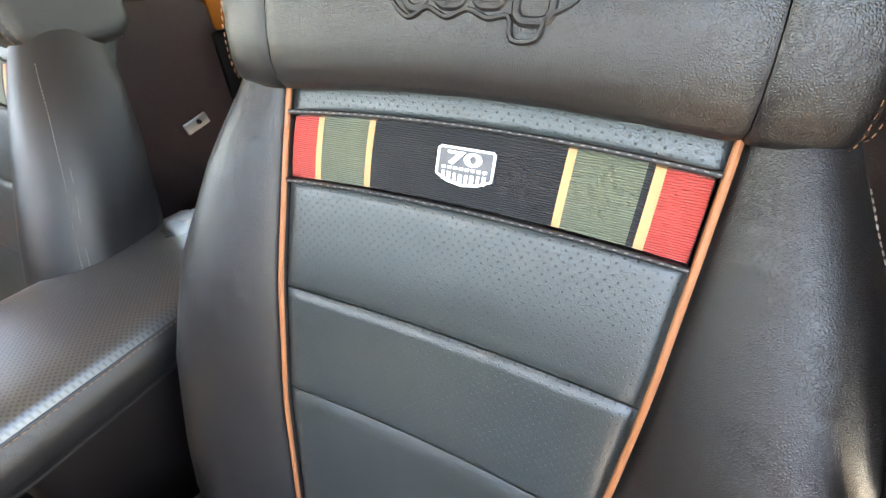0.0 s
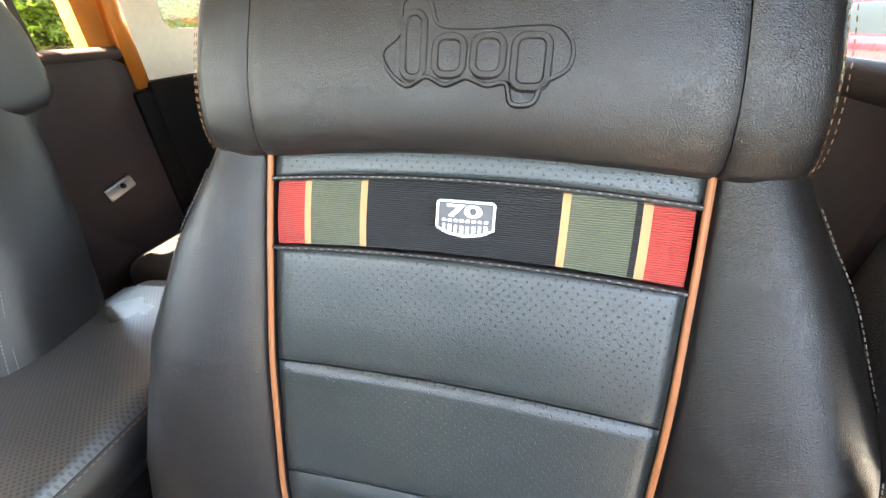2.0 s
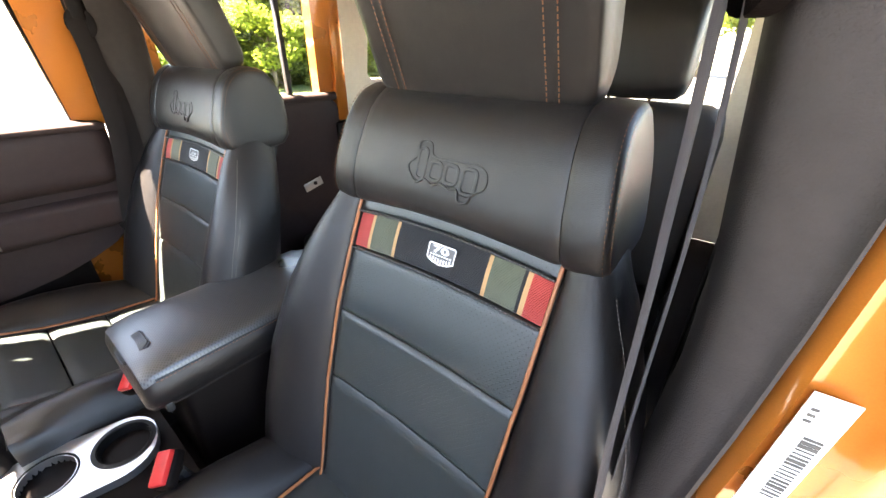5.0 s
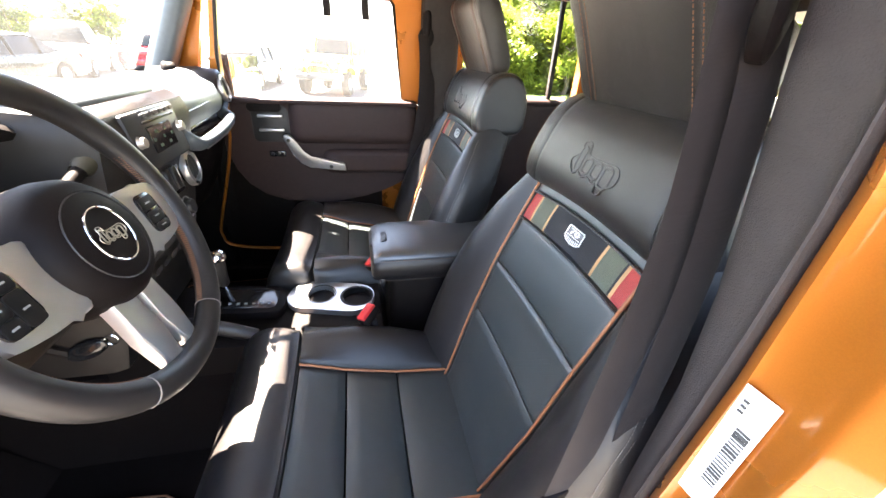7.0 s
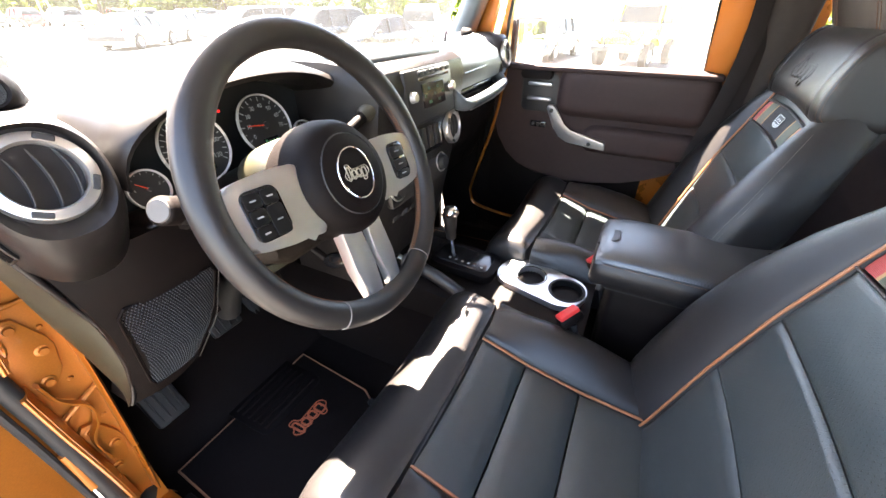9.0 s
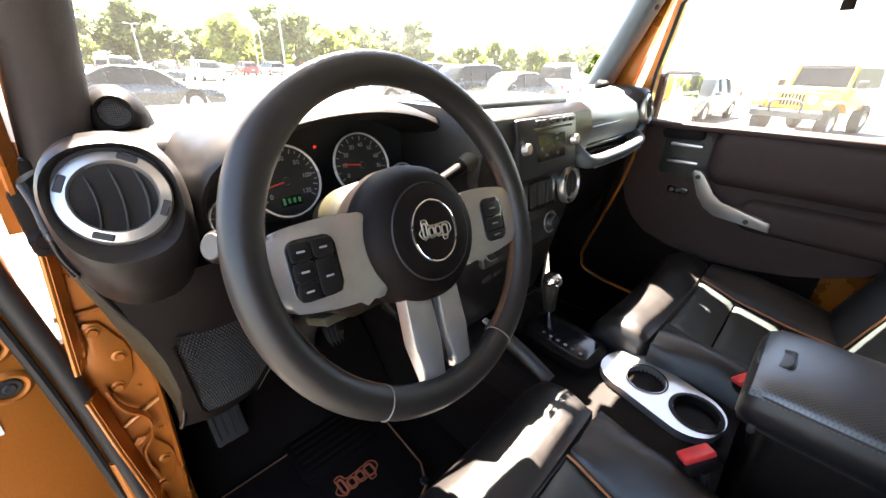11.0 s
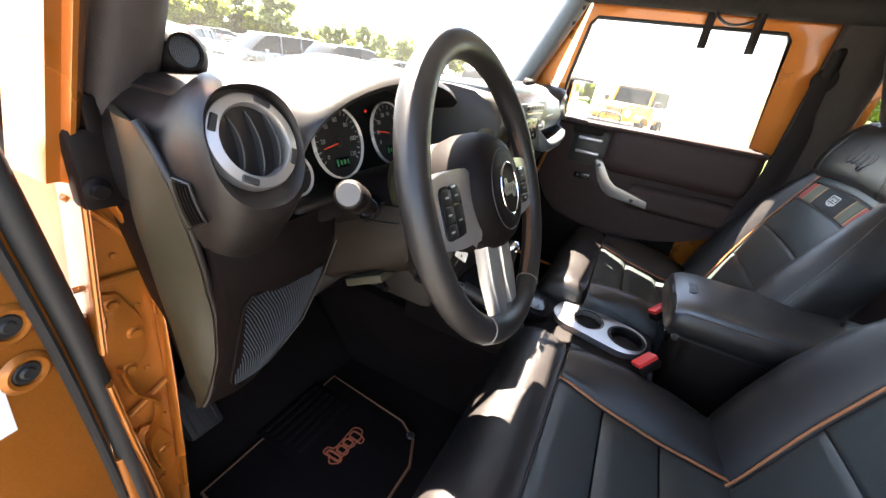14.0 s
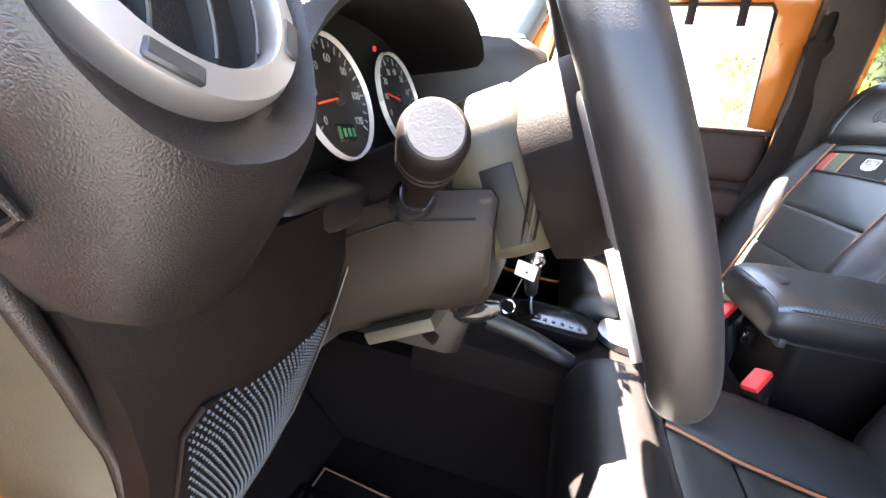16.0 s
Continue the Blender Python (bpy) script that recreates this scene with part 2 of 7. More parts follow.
M["red_plastic"] = material("red button plastic", (0.62, 0.03, 0.03), 0.4, var=0.08, bump=0)
M["sticker"] = material("white sticker", (0.82, 0.82, 0.80), 0.5, var=0.04, bump=0)
M["ink"] = material("dark print", (0.05, 0.05, 0.05), 0.6, var=0.1, bump=0)
M["white_mark"] = material("white print", (0.30, 0.31, 0.31), 0.5, var=0.05, bump=0)
M["dial"] = material("dial face", (0.012, 0.013, 0.013), 0.5, var=0.15, bump=0)
M["glass"] = glass_mat("clear glass", (0.97, 0.985, 0.975))
M["dusty_glass"] = glass_mat("dusty windshield glass", (0.97, 0.985, 0.975), 1.0, 0.005)
M["dusty_pane"] = glass_mat("dusty side glass", (0.97, 0.985, 0.975), 1.0, 0.007)
M["mirror"] = material("mirror", (0.9, 0.9, 0.9), 0.02, 1.0, var=0.0, bump=0, rough_var=0.0)
M["orange_logo"] = material("orange embroidery", (0.36, 0.085, 0.035), 0.8, var=0.15, bump=0.4, bump_scale=900)


def emit_mat(name, color, strength):
    m = material(name, color, 0.5, bump=0, var=0.05)
    b = m.node_tree.nodes["Principled BSDF"]
    b.inputs["Emission Color"].default_value = (*color, 1)
    b.inputs["Emission Strength"].default_value = strength
    return m


M["lcd_dim"] = emit_mat("dim green display", (0.02, 0.05, 0.025), 0.004)
M["lcd"] = emit_mat("green display", (0.02, 0.13, 0.05), 0.011)
M["needle"] = emit_mat("orange needle", (0.55, 0.05, 0.02), 0.01)
M["lamp_red"] = emit_mat("red telltale", (0.9, 0.02, 0.02), 0.03)


# ---- building helpers ----
def thing(name, label, category, at=(0, 0, 0), group="", kind=""):
    e = new(name)
    e.location = at
    e.empty_display_size = 0.1
    return tagged(e, label, category, group, kind)


def part(name, bm, mat, parent, label="", smooth=True, recalc=True):
    """Links a bmesh, given in world metres, as one mesh under a thing or part."""
    if recalc:
        bmesh.ops.recalc_face_normals(bm, faces=bm.faces)
    me = bpy.data.meshes.new(name)
    bm.to_mesh(me)
    bm.free()
    for m in mat if isinstance(mat, (list, tuple)) else (mat,):
        me.materials.append(m)
    if smooth:
        me.polygons.foreach_set("use_smooth", [True] * len(me.polygons))
        me.set_sharp_from_angle(angle=radians(44))
    ob = new(name, me)
    if parent:
        ob.parent = parent
        if parent.data is None:
            ob.matrix_parent_inverse = Matrix.Translation(-parent.location)
    if label:
        ob["label"] = label
    return ob


def solo(name, bm, mat, label, category, group="", kind="", smooth=True):
    return tagged(part(name, bm, mat, None, smooth=smooth), label, category, group, kind)


def box(c, s, bev=0.004, seg=2, m=None, bm=None):
    """A bevelled box: centre, full sizes; m turns it about its centre."""
    bm = bm or bmesh.new()
    b2 = bmesh.new()
    bmesh.ops.create_cube(b2, size=1.0)
    bmesh.ops.scale(b2, vec=s, verts=b2.verts)
    if bev > 0:
        bmesh.ops.bevel(b2, geom=b2.edges[:], offset=min(bev, min(s) * 0.49), segments=seg, affect="EDGES", profile=0.5)
    mat = Matrix.Translation(c) @ (m if m is not None else Matrix())
    bmesh.ops.transform(b2, matrix=mat, verts=b2.verts)
    return join_bm(bm, b2)


def join_bm(bm, b2):
    off = len(bm.verts)
    vs = [bm.verts.new(v.co) for v in b2.verts]
    b2.verts.index_update()
    for f in b2.faces:
        try:
            nf = bm.faces.new([vs[v.index] for v in f.verts])
            nf.material_index = f.material_index
            nf.smooth = f.smooth
        except ValueError:
            pass
    b2.free()
    return bm


def loft(rings, closed=True, caps=True, bm=None, mat=0):
    """Skins rings of points that have the same count."""
    bm = bm or bmesh.new()
    vs = [[bm.verts.new(p) for p in r] for r in rings]
    n = len(rings[0])
    for a, b in zip(vs, vs[1:]):
        for i in range(n if closed else n - 1):
            j = (i + 1) % n
            f = bm.faces.new((a[i], a[j], b[j], b[i]))
            f.material_index = mat
    if caps and closed:
        for r in (vs[0], vs[-1]):
            f = bm.faces.new(r)
            f.material_index = mat
    return bm


def spline(pts, n, closed=False):
    """n points along a Catmull-Rom curve through pts."""
    pts = [Vector(p) for p in pts]
    k = len(pts)
    segs = k if closed else k - 1
    out = []
    for i in range(n):
        u = i / n * segs if closed else i / (n - 1) * segs
        s = min(int(u), segs - 1)
        f = u - s
        if closed:
            p = [pts[(s + d) % k] for d in (-1, 0, 1, 2)]
        else:
            p = [pts[max(0, min(k - 1, s + d))] for d in (-1, 0, 1, 2)]
        out.append(0.5 * ((2 * p[1]) + (p[2] - p[0]) * f + (2 * p[0] - 5 * p[1] + 4 * p[2] - p[3]) * f * f
                          + (3 * p[1] - p[0] - 3 * p[2] + p[3]) * f ** 3))
    return out


def ease(x, pts):
    """Piecewise linear value at x from (x, y) pairs."""
    for (a, va), (b, vb) in zip(pts, pts[1:]):
        if x <= b:
            return va + (vb - va) * max(0.0, (x - a)) / (b - a)
    return pts[-1][1]


def tube(path, r, n=8, closed=False, bm=None, flat=None, up=None, caps=True):
    """A round (or, with flat=(a, b), an oval) tube along a path."""
    path = [Vector(p) for p in path]
    rings = []
    k = len(path)
    prev = None
    for i, p in enumerate(path):
        d = (path[(i + 1) % k] - path[i - 1]) if closed else (path[min(i + 1, k - 1)] - path[max(i - 1, 0)])
        d = d.normalized()
        ref = Vector(up) if up else (prev if prev else (Vector((0, 0, 1)) if abs(d.z) < 0.9 else Vector((0, 1, 0))))
        side = d.cross(ref).normalized()
        nrm = side.cross(d).normalized()
        prev = nrm
        a, b = flat if flat else (r, r)
        rings.append([p + side * (a * math.cos(t)) + nrm * (b * math.sin(t)) for t in [2 * math.pi * j / n for j in range(n)]])
    if closed:
        rings.append(rings[0])
        bm = loft(rings, True, False, bm)
        bmesh.ops.remove_doubles(bm, verts=bm.verts, dist=1e-6)
        return bm
    return loft(rings, True, caps, bm)


def axes_of(normal, up=(0, 0, 1)):
    """A matrix whose z axis is normal and whose y axis leans to up."""
    z = Vector(normal).normalized()
    x = Vector(up).cross(z).normalized()
    y = z.cross(x)
    return Matrix((x, y, z)).transposed().to_4x4()


def revolve(profile, m, n=40, bm=None, closed=False):
    """Turns (radius, height) pairs about the z axis of m."""
    bm = bm or bmesh.new()
    rings = []
    for k in range(n):
        a = 2 * math.pi * k / n
        rings.append([m @ Vector((r * math.cos(a), r * math.sin(a), h)) for r, h in profile])
    rings.append(rings[0])
    loft(rings, closed, False, bm)
    bmesh.ops.remove_doubles(bm, verts=bm.verts, dist=1e-6)
    return bm


def prism(poly, m, depth, bm=None, bev=0.0):
    """Extrudes a flat outline [(x, y)] of m's plane by depth along its z."""
    b2 = bmesh.new()
    lo = [b2.verts.new((x, y, 0)) for x, y in poly]
    hi = [b2.verts.new((x, y, depth)) for x, y in poly]
    b2.faces.new(lo[::-1])
    b2.faces.new(hi)
    k = len(poly)
    for i in range(k):
        j = (i + 1) % k
        b2.faces.new((lo[i], lo[j], hi[j], hi[i]))
    if bev > 0:
        top = [e for e in b2.edges if all(abs(v.co.z - depth) < 1e-7 for v in e.verts)]
        bmesh.ops.bevel(b2, geom=top, offset=bev, segments=2, affect="EDGES", profile=0.5)
    bmesh.ops.transform(b2, matrix=m, verts=b2.verts)
    return join_bm(bm, b2) if bm else b2


def stitches(path, step=0.0055, r=0.0007, fill=0.62, bm=None):
    """Short raised threads along a path, as one mesh."""
    bm = bm or bmesh.new()
    pts = [Vector(p) for p in path]
    acc = [0.0]
    for a, b in zip(pts, pts[1:]):
        acc.append(acc[-1] + (b - a).length)

    def at(s):
        for i in range(len(pts) - 1):
            if s <= acc[i + 1]:
                f = (s - acc[i]) / max(1e-9, acc[i + 1] - acc[i])
                return pts[i].lerp(pts[i + 1], f)
        return pts[-1]

    s = 0.0
    while s + step * fill < acc[-1]:
        tube([at(s), at(s + step * fill)], r, 5, bm=bm)
        s += step
    return bm


def rounded(w, h, r, k=5):
    """A rounded rectangle outline about the origin."""
    out = []
    for cx, cy, a0 in ((w / 2 - r, h / 2 - r, 0), (-w / 2 + r, h / 2 - r, 90), (-w / 2 + r, -h / 2 + r, 180), (w / 2 - r, -h / 2 + r, 270)):
        for i in range(k + 1):
            a = radians(a0 + 90 * i / k)
            out.append((cx + r * math.cos(a), cy + r * math.sin(a)))
    return out


def pad(xs, fn, thick, bm=None, edge=0.012, puff=0.006, n=14, m=10, wrinkle=0.0004, seed=0.0, sink=0.42):
    """A padded leather patch. fn(u, v) gives the seam surface and its outward normal; the middle puffs out and the rim tucks in."""
    bm = bm or bmesh.new()
    front, back = [], []
    for i in range(n + 1):
        fr, bk = [], []
        for j in range(m + 1):
            u, v = i / n, j / m
            p, nr = fn(u, v)
            du, dv = min(u, 1 - u) * xs[0], min(v, 1 - v) * xs[1]
            d = min(du, dv)
            t = min(1.0, d / edge)
            rim = math.sqrt(max(0.0, 1 - (1 - t) ** 2))
            w = wrinkle * noise.noise(p * 22.0 + Vector((seed, 0, 0))) * t
            fr.append(p + nr * (puff * (16 * u * (1 - u) * v * (1 - v)) ** 0.5 * 0.6 + (rim - 1) * min(thick * 0.8, edge * sink) + w))
            bk.append(p - nr * thick)
        front.append([bm.verts.new(p) for p in fr])
        back.append([bm.verts.new(p) for p in bk])
    for i in range(n):
        for j in range(m):
            bm.faces.new((front[i][j], front[i + 1][j], front[i + 1][j + 1], front[i][j + 1]))
            bm.faces.new((back[i][j], back[i][j + 1], back[i + 1][j + 1], back[i + 1][j]))
    for i in range(n):
        bm.faces.new((front[i][0], back[i][0], back[i + 1][0], front[i + 1][0]))
        bm.faces.new((front[i][m], front[i + 1][m], back[i + 1][m], back[i][m]))
    for j in range(m):
        bm.faces.new((front[0][j], front[0][j + 1], back[0][j + 1], back[0][j]))
        bm.faces.new((front[n][j], back[n][j], back[n][j + 1], front[n][j + 1]))
    return bm


# ---- seats ----
SEAT_X = -0.386
BACK = [(0.96, 0.165), (1.0, 0.147), (1.10, 0.114), (1.27, 0.056), (1.375, 0.012), (1.42, -0.008), (1.45, -0.022), (1.62, -0.09)]


def back_y(z):
    return ease(z, BACK)


def back_half(z):
    return ease(z, [(0.98, 0.126), (1.15, 0.147), (1.30, 0.152), (1.45, 0.153)])


def back_fn(z0, z1, inset=0.0, lift=0.0):
    nr = Vector((0, 0.93, 0.36)).normalized()

    def fn(u, v):
        z = z0 + (z1 - z0) * v
        h = back_half(z) - inset
        x = SEAT_X - h + 2 * h * u
        dip = 0.006 * (1 - (2 * u - 1) ** 2)
        bow = 0.006 * (1 - (2 * u - 1) ** 2)
        zz = z + bow * max(0.0, min(1.0, (z - 1.34) / 0.05))
        return Vector((x, back_y(z) - dip + lift, zz)), nr
    return fn


def bolster_ring(sign, z, n=22):
    h = back_half(z) + 0.002
    ow = ease(z, [(0.90, 0.235), (1.0, 0.258), (1.10, 0.276), (1.20, 0.279), (1.30, 0.266), (1.38, 0.237), (1.425, 0.213), (1.45, 0.202), (1.485, 0.185)])
    bul = ease(z, [(0.90, 0.04), (1.05, 0.062), (1.2, 0.058), (1.30, 0.048), (1.40, 0.032), (1.45, 0.018), (1.485, 0.006)])
    y = back_y(z)
    dep = ease(z, [(0.9, 0.13), (1.2, 0.115), (1.45, 0.095)])
    w = ow - h
    prof = [(h, y - 0.012), (h + 0.10 * w, y + 0.25 * bul), (h + 0.36 * w, y + 0.82 * bul), (h + 0.62 * w, y + bul), (h + 0.86 * w, y + 0.72 * bul),
            (ow, y + 0.10 * bul - 0.006), (ow - 0.004, y - 0.05), (ow - 0.03, y - dep), (h, y - dep)]
    pts = spline([(a, b, 0) for a, b in prof], n)
    return [Vector((SEAT_X + sign * p.x, p.y, z + 0.18 * (y - p.y))) for p in pts]


def pillow_ring(x, shrink, k=26, lift=0.0):
    """The head of the backrest: its outline across, at x."""
    prof = [(-0.016, 1.437), (0.002, 1.449), (0.003, 1.487), (-0.010, 1.53), (-0.028, 1.568), (-0.055, 1.594), (-0.092, 1.602), (-0.125, 1.590), (-0.148, 1.55), (-0.150, 1.50), (-0.135, 1.442), (-0.07, 1.432)]
    c = Vector((0, -0.07, 1.515))
    pts = spline([(0, y, z) for y, z in prof], k, True)
    bow = 0.010 * (1 - min(1.0, abs(x - SEAT_X) / 0.165) ** 2)
    out = []
    for p in pts:
        q = c + (p - c) * (1 - shrink)
        low = max(0.0, (1.52 - q.z) / 0.08)
        wide = 0.93 - 0.08 * max(0.0, min(1.0, (q.z - 1.45) / 0.13))
        out.append(Vector((SEAT_X + (x - SEAT_X) * wide, q.y, q.z + bow * min(1.0, low))))
    return out


def head_ring(x, shrink, k=26):
    prof = [(-0.062, 1.587), (-0.046, 1.62), (-0.018, 1.69), (0.006, 1.745), (0.010, 1.775), (-0.008, 1.796), (-0.036, 1.792), (-0.060, 1.768), (-0.084, 1.70), (-0.104, 1.64), (-0.108, 1.605), (-0.090, 1.587)]
    c = Vector((0, -0.050, 1.69))
    pts = spline([(0, y, z) for y, z in prof], k, True)
    return [Vector((x, *(c + (p - c) * (1 - shrink))[1:])) for p in pts]


def cush_z(y):
    return ease(y, [(0.10, 0.975), (0.15, 0.985), (0.27, 0.997), (0.38, 1.020), (0.47, 1.050)])


def logo_bars(m, scale, depth, bm=None, which=None):
    """A raised mark in place of a maker's name: a lobed outline round plain rounded bars."""
    bm = bm or bmesh.new()
    s = scale
    up = m.to_3x3() @ Vector((0, 0, 1))
    lobes = [(-1.75, -0.35), (-1.35, -0.68), (-0.95, -0.50), (-0.55, -0.66), (-0.15, -0.52), (0.25, -0.66), (0.62, -0.62), (0.75, -1.0), (1.15, -0.98), (1.3, -0.62), (1.72, -0.35), (1.75, 0.1), (1.45, 0.42),
             (0.9, 0.45), (0.3, 0.42), (-0.3, 0.42), (-0.75, 0.50), (-0.95, 0.95), (-1.45, 0.95), (-1.5, 0.35), (-1.85, 0.0)]
    if which in (None, 0):
        tube([m @ Vector((p.x * s, p.y * s, 0)) for p in spline([(x, y, 0) for x, y in lobes], 84, True)], 0.05 * s, 6, closed=True, bm=bm, flat=(0.055 * s, depth), up=up)
    for k, (cx, cy, w, h) in enumerate(((-1.22, 0.1, 0.42, 1.25), (-0.50, -0.1, 0.56, 0.72), (0.25, -0.1, 0.56, 0.72), (1.05, -0.22, 0.62, 0.95))):
        if which not in (None, k + 1):
            continue
        out = [m @ Vector(((cx + a) * s, (cy + b) * s, 0)) for a, b in rounded(w, h, 0.2, 4)]
        tube(out, 0.08 * s, 6, closed=True, bm=bm, flat=(0.10 * s, depth), up=up)
    return bm


def make_seat():
    base = Vector((SEAT_X, 0.3, 0.74))
    seat = thing("front_seat", "black leather bucket seat with orange piping and a striped webbing band", "car seat", base, "front seats")
    L, LP, LF = M["leather"], M["leather_perf"], M["leather_flat"]
    # backrest
    shell = loft([[Vector((SEAT_X + sx * back_half(z) * 1.02, back_y(z) - d, z)) for sx, d in ((-1, 0.022), (1, 0.022), (1, 0.12), (-1, 0.12))] for z in (0.86, 1.0, 1.15, 1.30, 1.44)])
    part("backrest", shell, L, seat)
    for z0, z1, mat, seed in ((1.422, 1.448, LP, 1), (1.271, 1.368, LP, 2), (1.158, 1.2695, LP, 3), (0.955, 1.1565, LF, 4)):
        part("back_panel", pad((0.3, z1 - z0), back_fn(z0, z1), 0.03, edge=0.0085 if z1 - z0 > 0.05 else 0.005, puff=0.0045, n=40, m=24, seed=seed), mat, seat)
    for sg in (-1, 1):
        zs = [0.90, 0.95, 1.0, 1.05, 1.1, 1.15, 1.2, 1.25, 1.3, 1.34, 1.38, 1.41, 1.43, 1.446, 1.465, 1.485]
        rings = [bolster_ring(sg, z) for z in zs]
        part("back_bolster", loft(rings), L, seat)
        line = [Vector((SEAT_X + sg * (back_half(z) + 0.001), back_y(z) + 0.004, z)) for z in [0.965 + i * 0.0165 for i in range(30)]]
        part("piping", tube(line, 0.0024, 8), M["piping"], seat, "orange piping")
        edge = []
        for z in zs[2:-3]:
            r = bolster_ring(sg, z)
            edge.append(max(r, key=lambda p: sg * (p.x - SEAT_X) + 0.35 * p.y) + Vector((sg * 0.0012, 0.0, 0)))
        bm = stitches(spline(edge, 60), 0.0045, 0.0004)
        stitches([p + Vector((sg * 0.0008, -0.008, 0)) for p in spline(edge, 60)], 0.0045, 0.0004, bm=bm)
        part("stitching", bm, M["thread"], seat, "pale double stitching")
    # striped band
    cols = [(0.0, 0.078, "red"), (0.078, 0.096, "gold"), (0.096, 0.235, "olive"), (0.235, 0.253, "gold"), (0.253, 0.73, "black_web"),
            (0.73, 0.748, "gold"), (0.748, 0.885, "olive"), (0.885, 0.899, "black_web"), (0.899, 0.919, "gold"), (0.919, 1.0, "red")]
    fn = back_fn(1.3700, 1.4175, 0.003, -0.002)
    for a, b, c in cols:
        rows = []
        for i in range(7):
            u = 1 - (a + (b - a) * i / 6)
            rows.append([fn(u, v)[0] + Vector((0, 0.0012 * math.sin(math.pi * v), 0)) for v in (0, 0.25, 0.5, 0.75, 1)] + [fn(u, v)[0] - Vector((0, 0.006, 0)) for v in (1, 0)])
        part("webbing_band", loft(rows), M[c], seat)
    for zz in (1.3705, 1.4215):
        f2 = back_fn(zz, zz + 0.001, 0.002, 0.004)
        dz = -0.0016 if zz < 1.4 else 0.0010
        welt = [f2(u / 40, 0)[0] + Vector((0, 0.0002, dz)) for u in range(41)]
        part("welt", tube(welt, 0.0021, 8), L, seat, "thin black leather welt")
        part("stitching", stitches([p + Vector((0, 0.0019, 0.0009)) for p in welt], 0.0066, 0.0004, fill=0.35), M["thread"], seat, "pale stitching beside the band")
    # shield badge on the band
    bp, bn = fn(0.49, 0.52)
    mb = Matrix.Translation(bp + Vector((0, 0.0015, 0.0))) @ axes_of((0, 0.93, 0.36))
    sh = [(-0.0215, 0.012), (-0.020, 0.0135), (0.020, 0.0135), (0.0215, 0.012), (0.0215, -0.008), (0.012, -0.0125), (0.0, -0.0145), (-0.012, -0.0125), (-0.0215, -0.008)]
    badge = part("badge", prism(sh, mb, 0.0014, bev=0.0004), M["badge_grey"], seat, "white edged shield badge with a grey field")
    part("badge_rim", tube([mb @ Vector((x * 0.965, y * 0.955, 0.0014)) for x, y in sh], 0.0011, 6, closed=True), M["badge"], badge, "white raised rim")
    for i in range(8):
        x = -0.0155 + i * 0.0044
        part("badge_bar", box(mb @ Vector((x, -0.0078 - 0.0004 * (4 - abs(i - 3.5)), 0.0016)), (0.0026 if i % 2 else 0.0019, 0.0066, 0.0006), 0, m=axes_of((0, 0.93, 0.36))), M["badge"], badge, smooth=False)
        part("lettering_bar", box(mb @ Vector((x, -0.0018, 0.0016)), (0.0028, 0.0020, 0.0005), 0, m=axes_of((0, 0.93, 0.36))), M["badge"], badge, smooth=False)
    num = bpy.data.curves.new("numeral", "FONT")
    num.body, num.size, num.align_x, num.align_y, num.extrude, num.offset = "70", 0.0150, "CENTER", "CENTER", 0.0003, 0.0004
    num.materials.append(M["badge"])
    no = new("numeral", num)
    no.parent = badge
    no.matrix_basis = mb @ Matrix.Translation((-0.001, 0.0052, 0.0017)) @ Matrix.Diagonal((1.75, 0.85, 1, 1))
    # head of the backrest
    xs = [-0.164, -0.160, -0.150, -0.12, -0.06, 0, 0.06, 0.12, 0.150, 0.160, 0.164]
    sh = [0.035, 0.012, 0.003, 0, 0, 0, 0, 0, 0.003, 0.012, 0.035]
    part("shoulder_pad", loft([pillow_ring(SEAT_X + x, s) for x, s in zip(xs, sh)]), L, seat)
    for sg in (-1, 1):
        st = [(0.1648, 0.035), (0.168, 0.012), (0.176, 0.004), (0.190, 0.006), (0.202, 0.016), (0.2085, 0.038), (0.213, 0.085), (0.2155, 0.17), (0.2165, 0.30)]
        part("shoulder_side", loft([pillow_ring(SEAT_X + sg * x, s) for x, s in st]), L, seat)
        bm = bmesh.new()
        for rx, rs in ((0.2075, 0.032), (0.2135, 0.095)):
            ring = pillow_ring(SEAT_X + sg * rx, rs, 60)
            stitches([p + Vector((sg * 0.0016, 0.0008, 0.0008)) for p in ring[2:34]], 0.0055, 0.00032, fill=0.5, bm=bm)
        part("stitching", bm, M["thread_brown"], seat, "brown double stitching")
    mj = Matrix.Translation((SEAT_X - 0.008, -0.0055, 1.515)) @ axes_of((0, 0.93, 0.36)) @ pose(0, 0, 0, 0, 0, 0)
    mark = part("embossed_mark", logo_bars(mj, 0.0305, 0.0024, which=0), L, seat, "embossed leather mark in relief")
    for k in range(1, 5):
        part("raised_bar", logo_bars(mj, 0.0305, 0.0024, which=k), L, mark)
    # head restraint
    xs = [-0.145, -0.141, -0.132, -0.118, -0.105, -0.102, -0.099, -0.05, 0, 0.05, 0.099, 0.102, 0.105, 0.118, 0.132, 0.141, 0.145]
    sh = [0.26, 0.12, 0.05, 0.018, 0.004, 0.03, 0.004, 0, 0, 0, 0.004, 0.03, 0.004, 0.018, 0.05, 0.12, 0.26]
    hr = part("headrest", loft([head_ring(SEAT_X + x, s) for x, s in zip(xs, sh)]), L, seat)
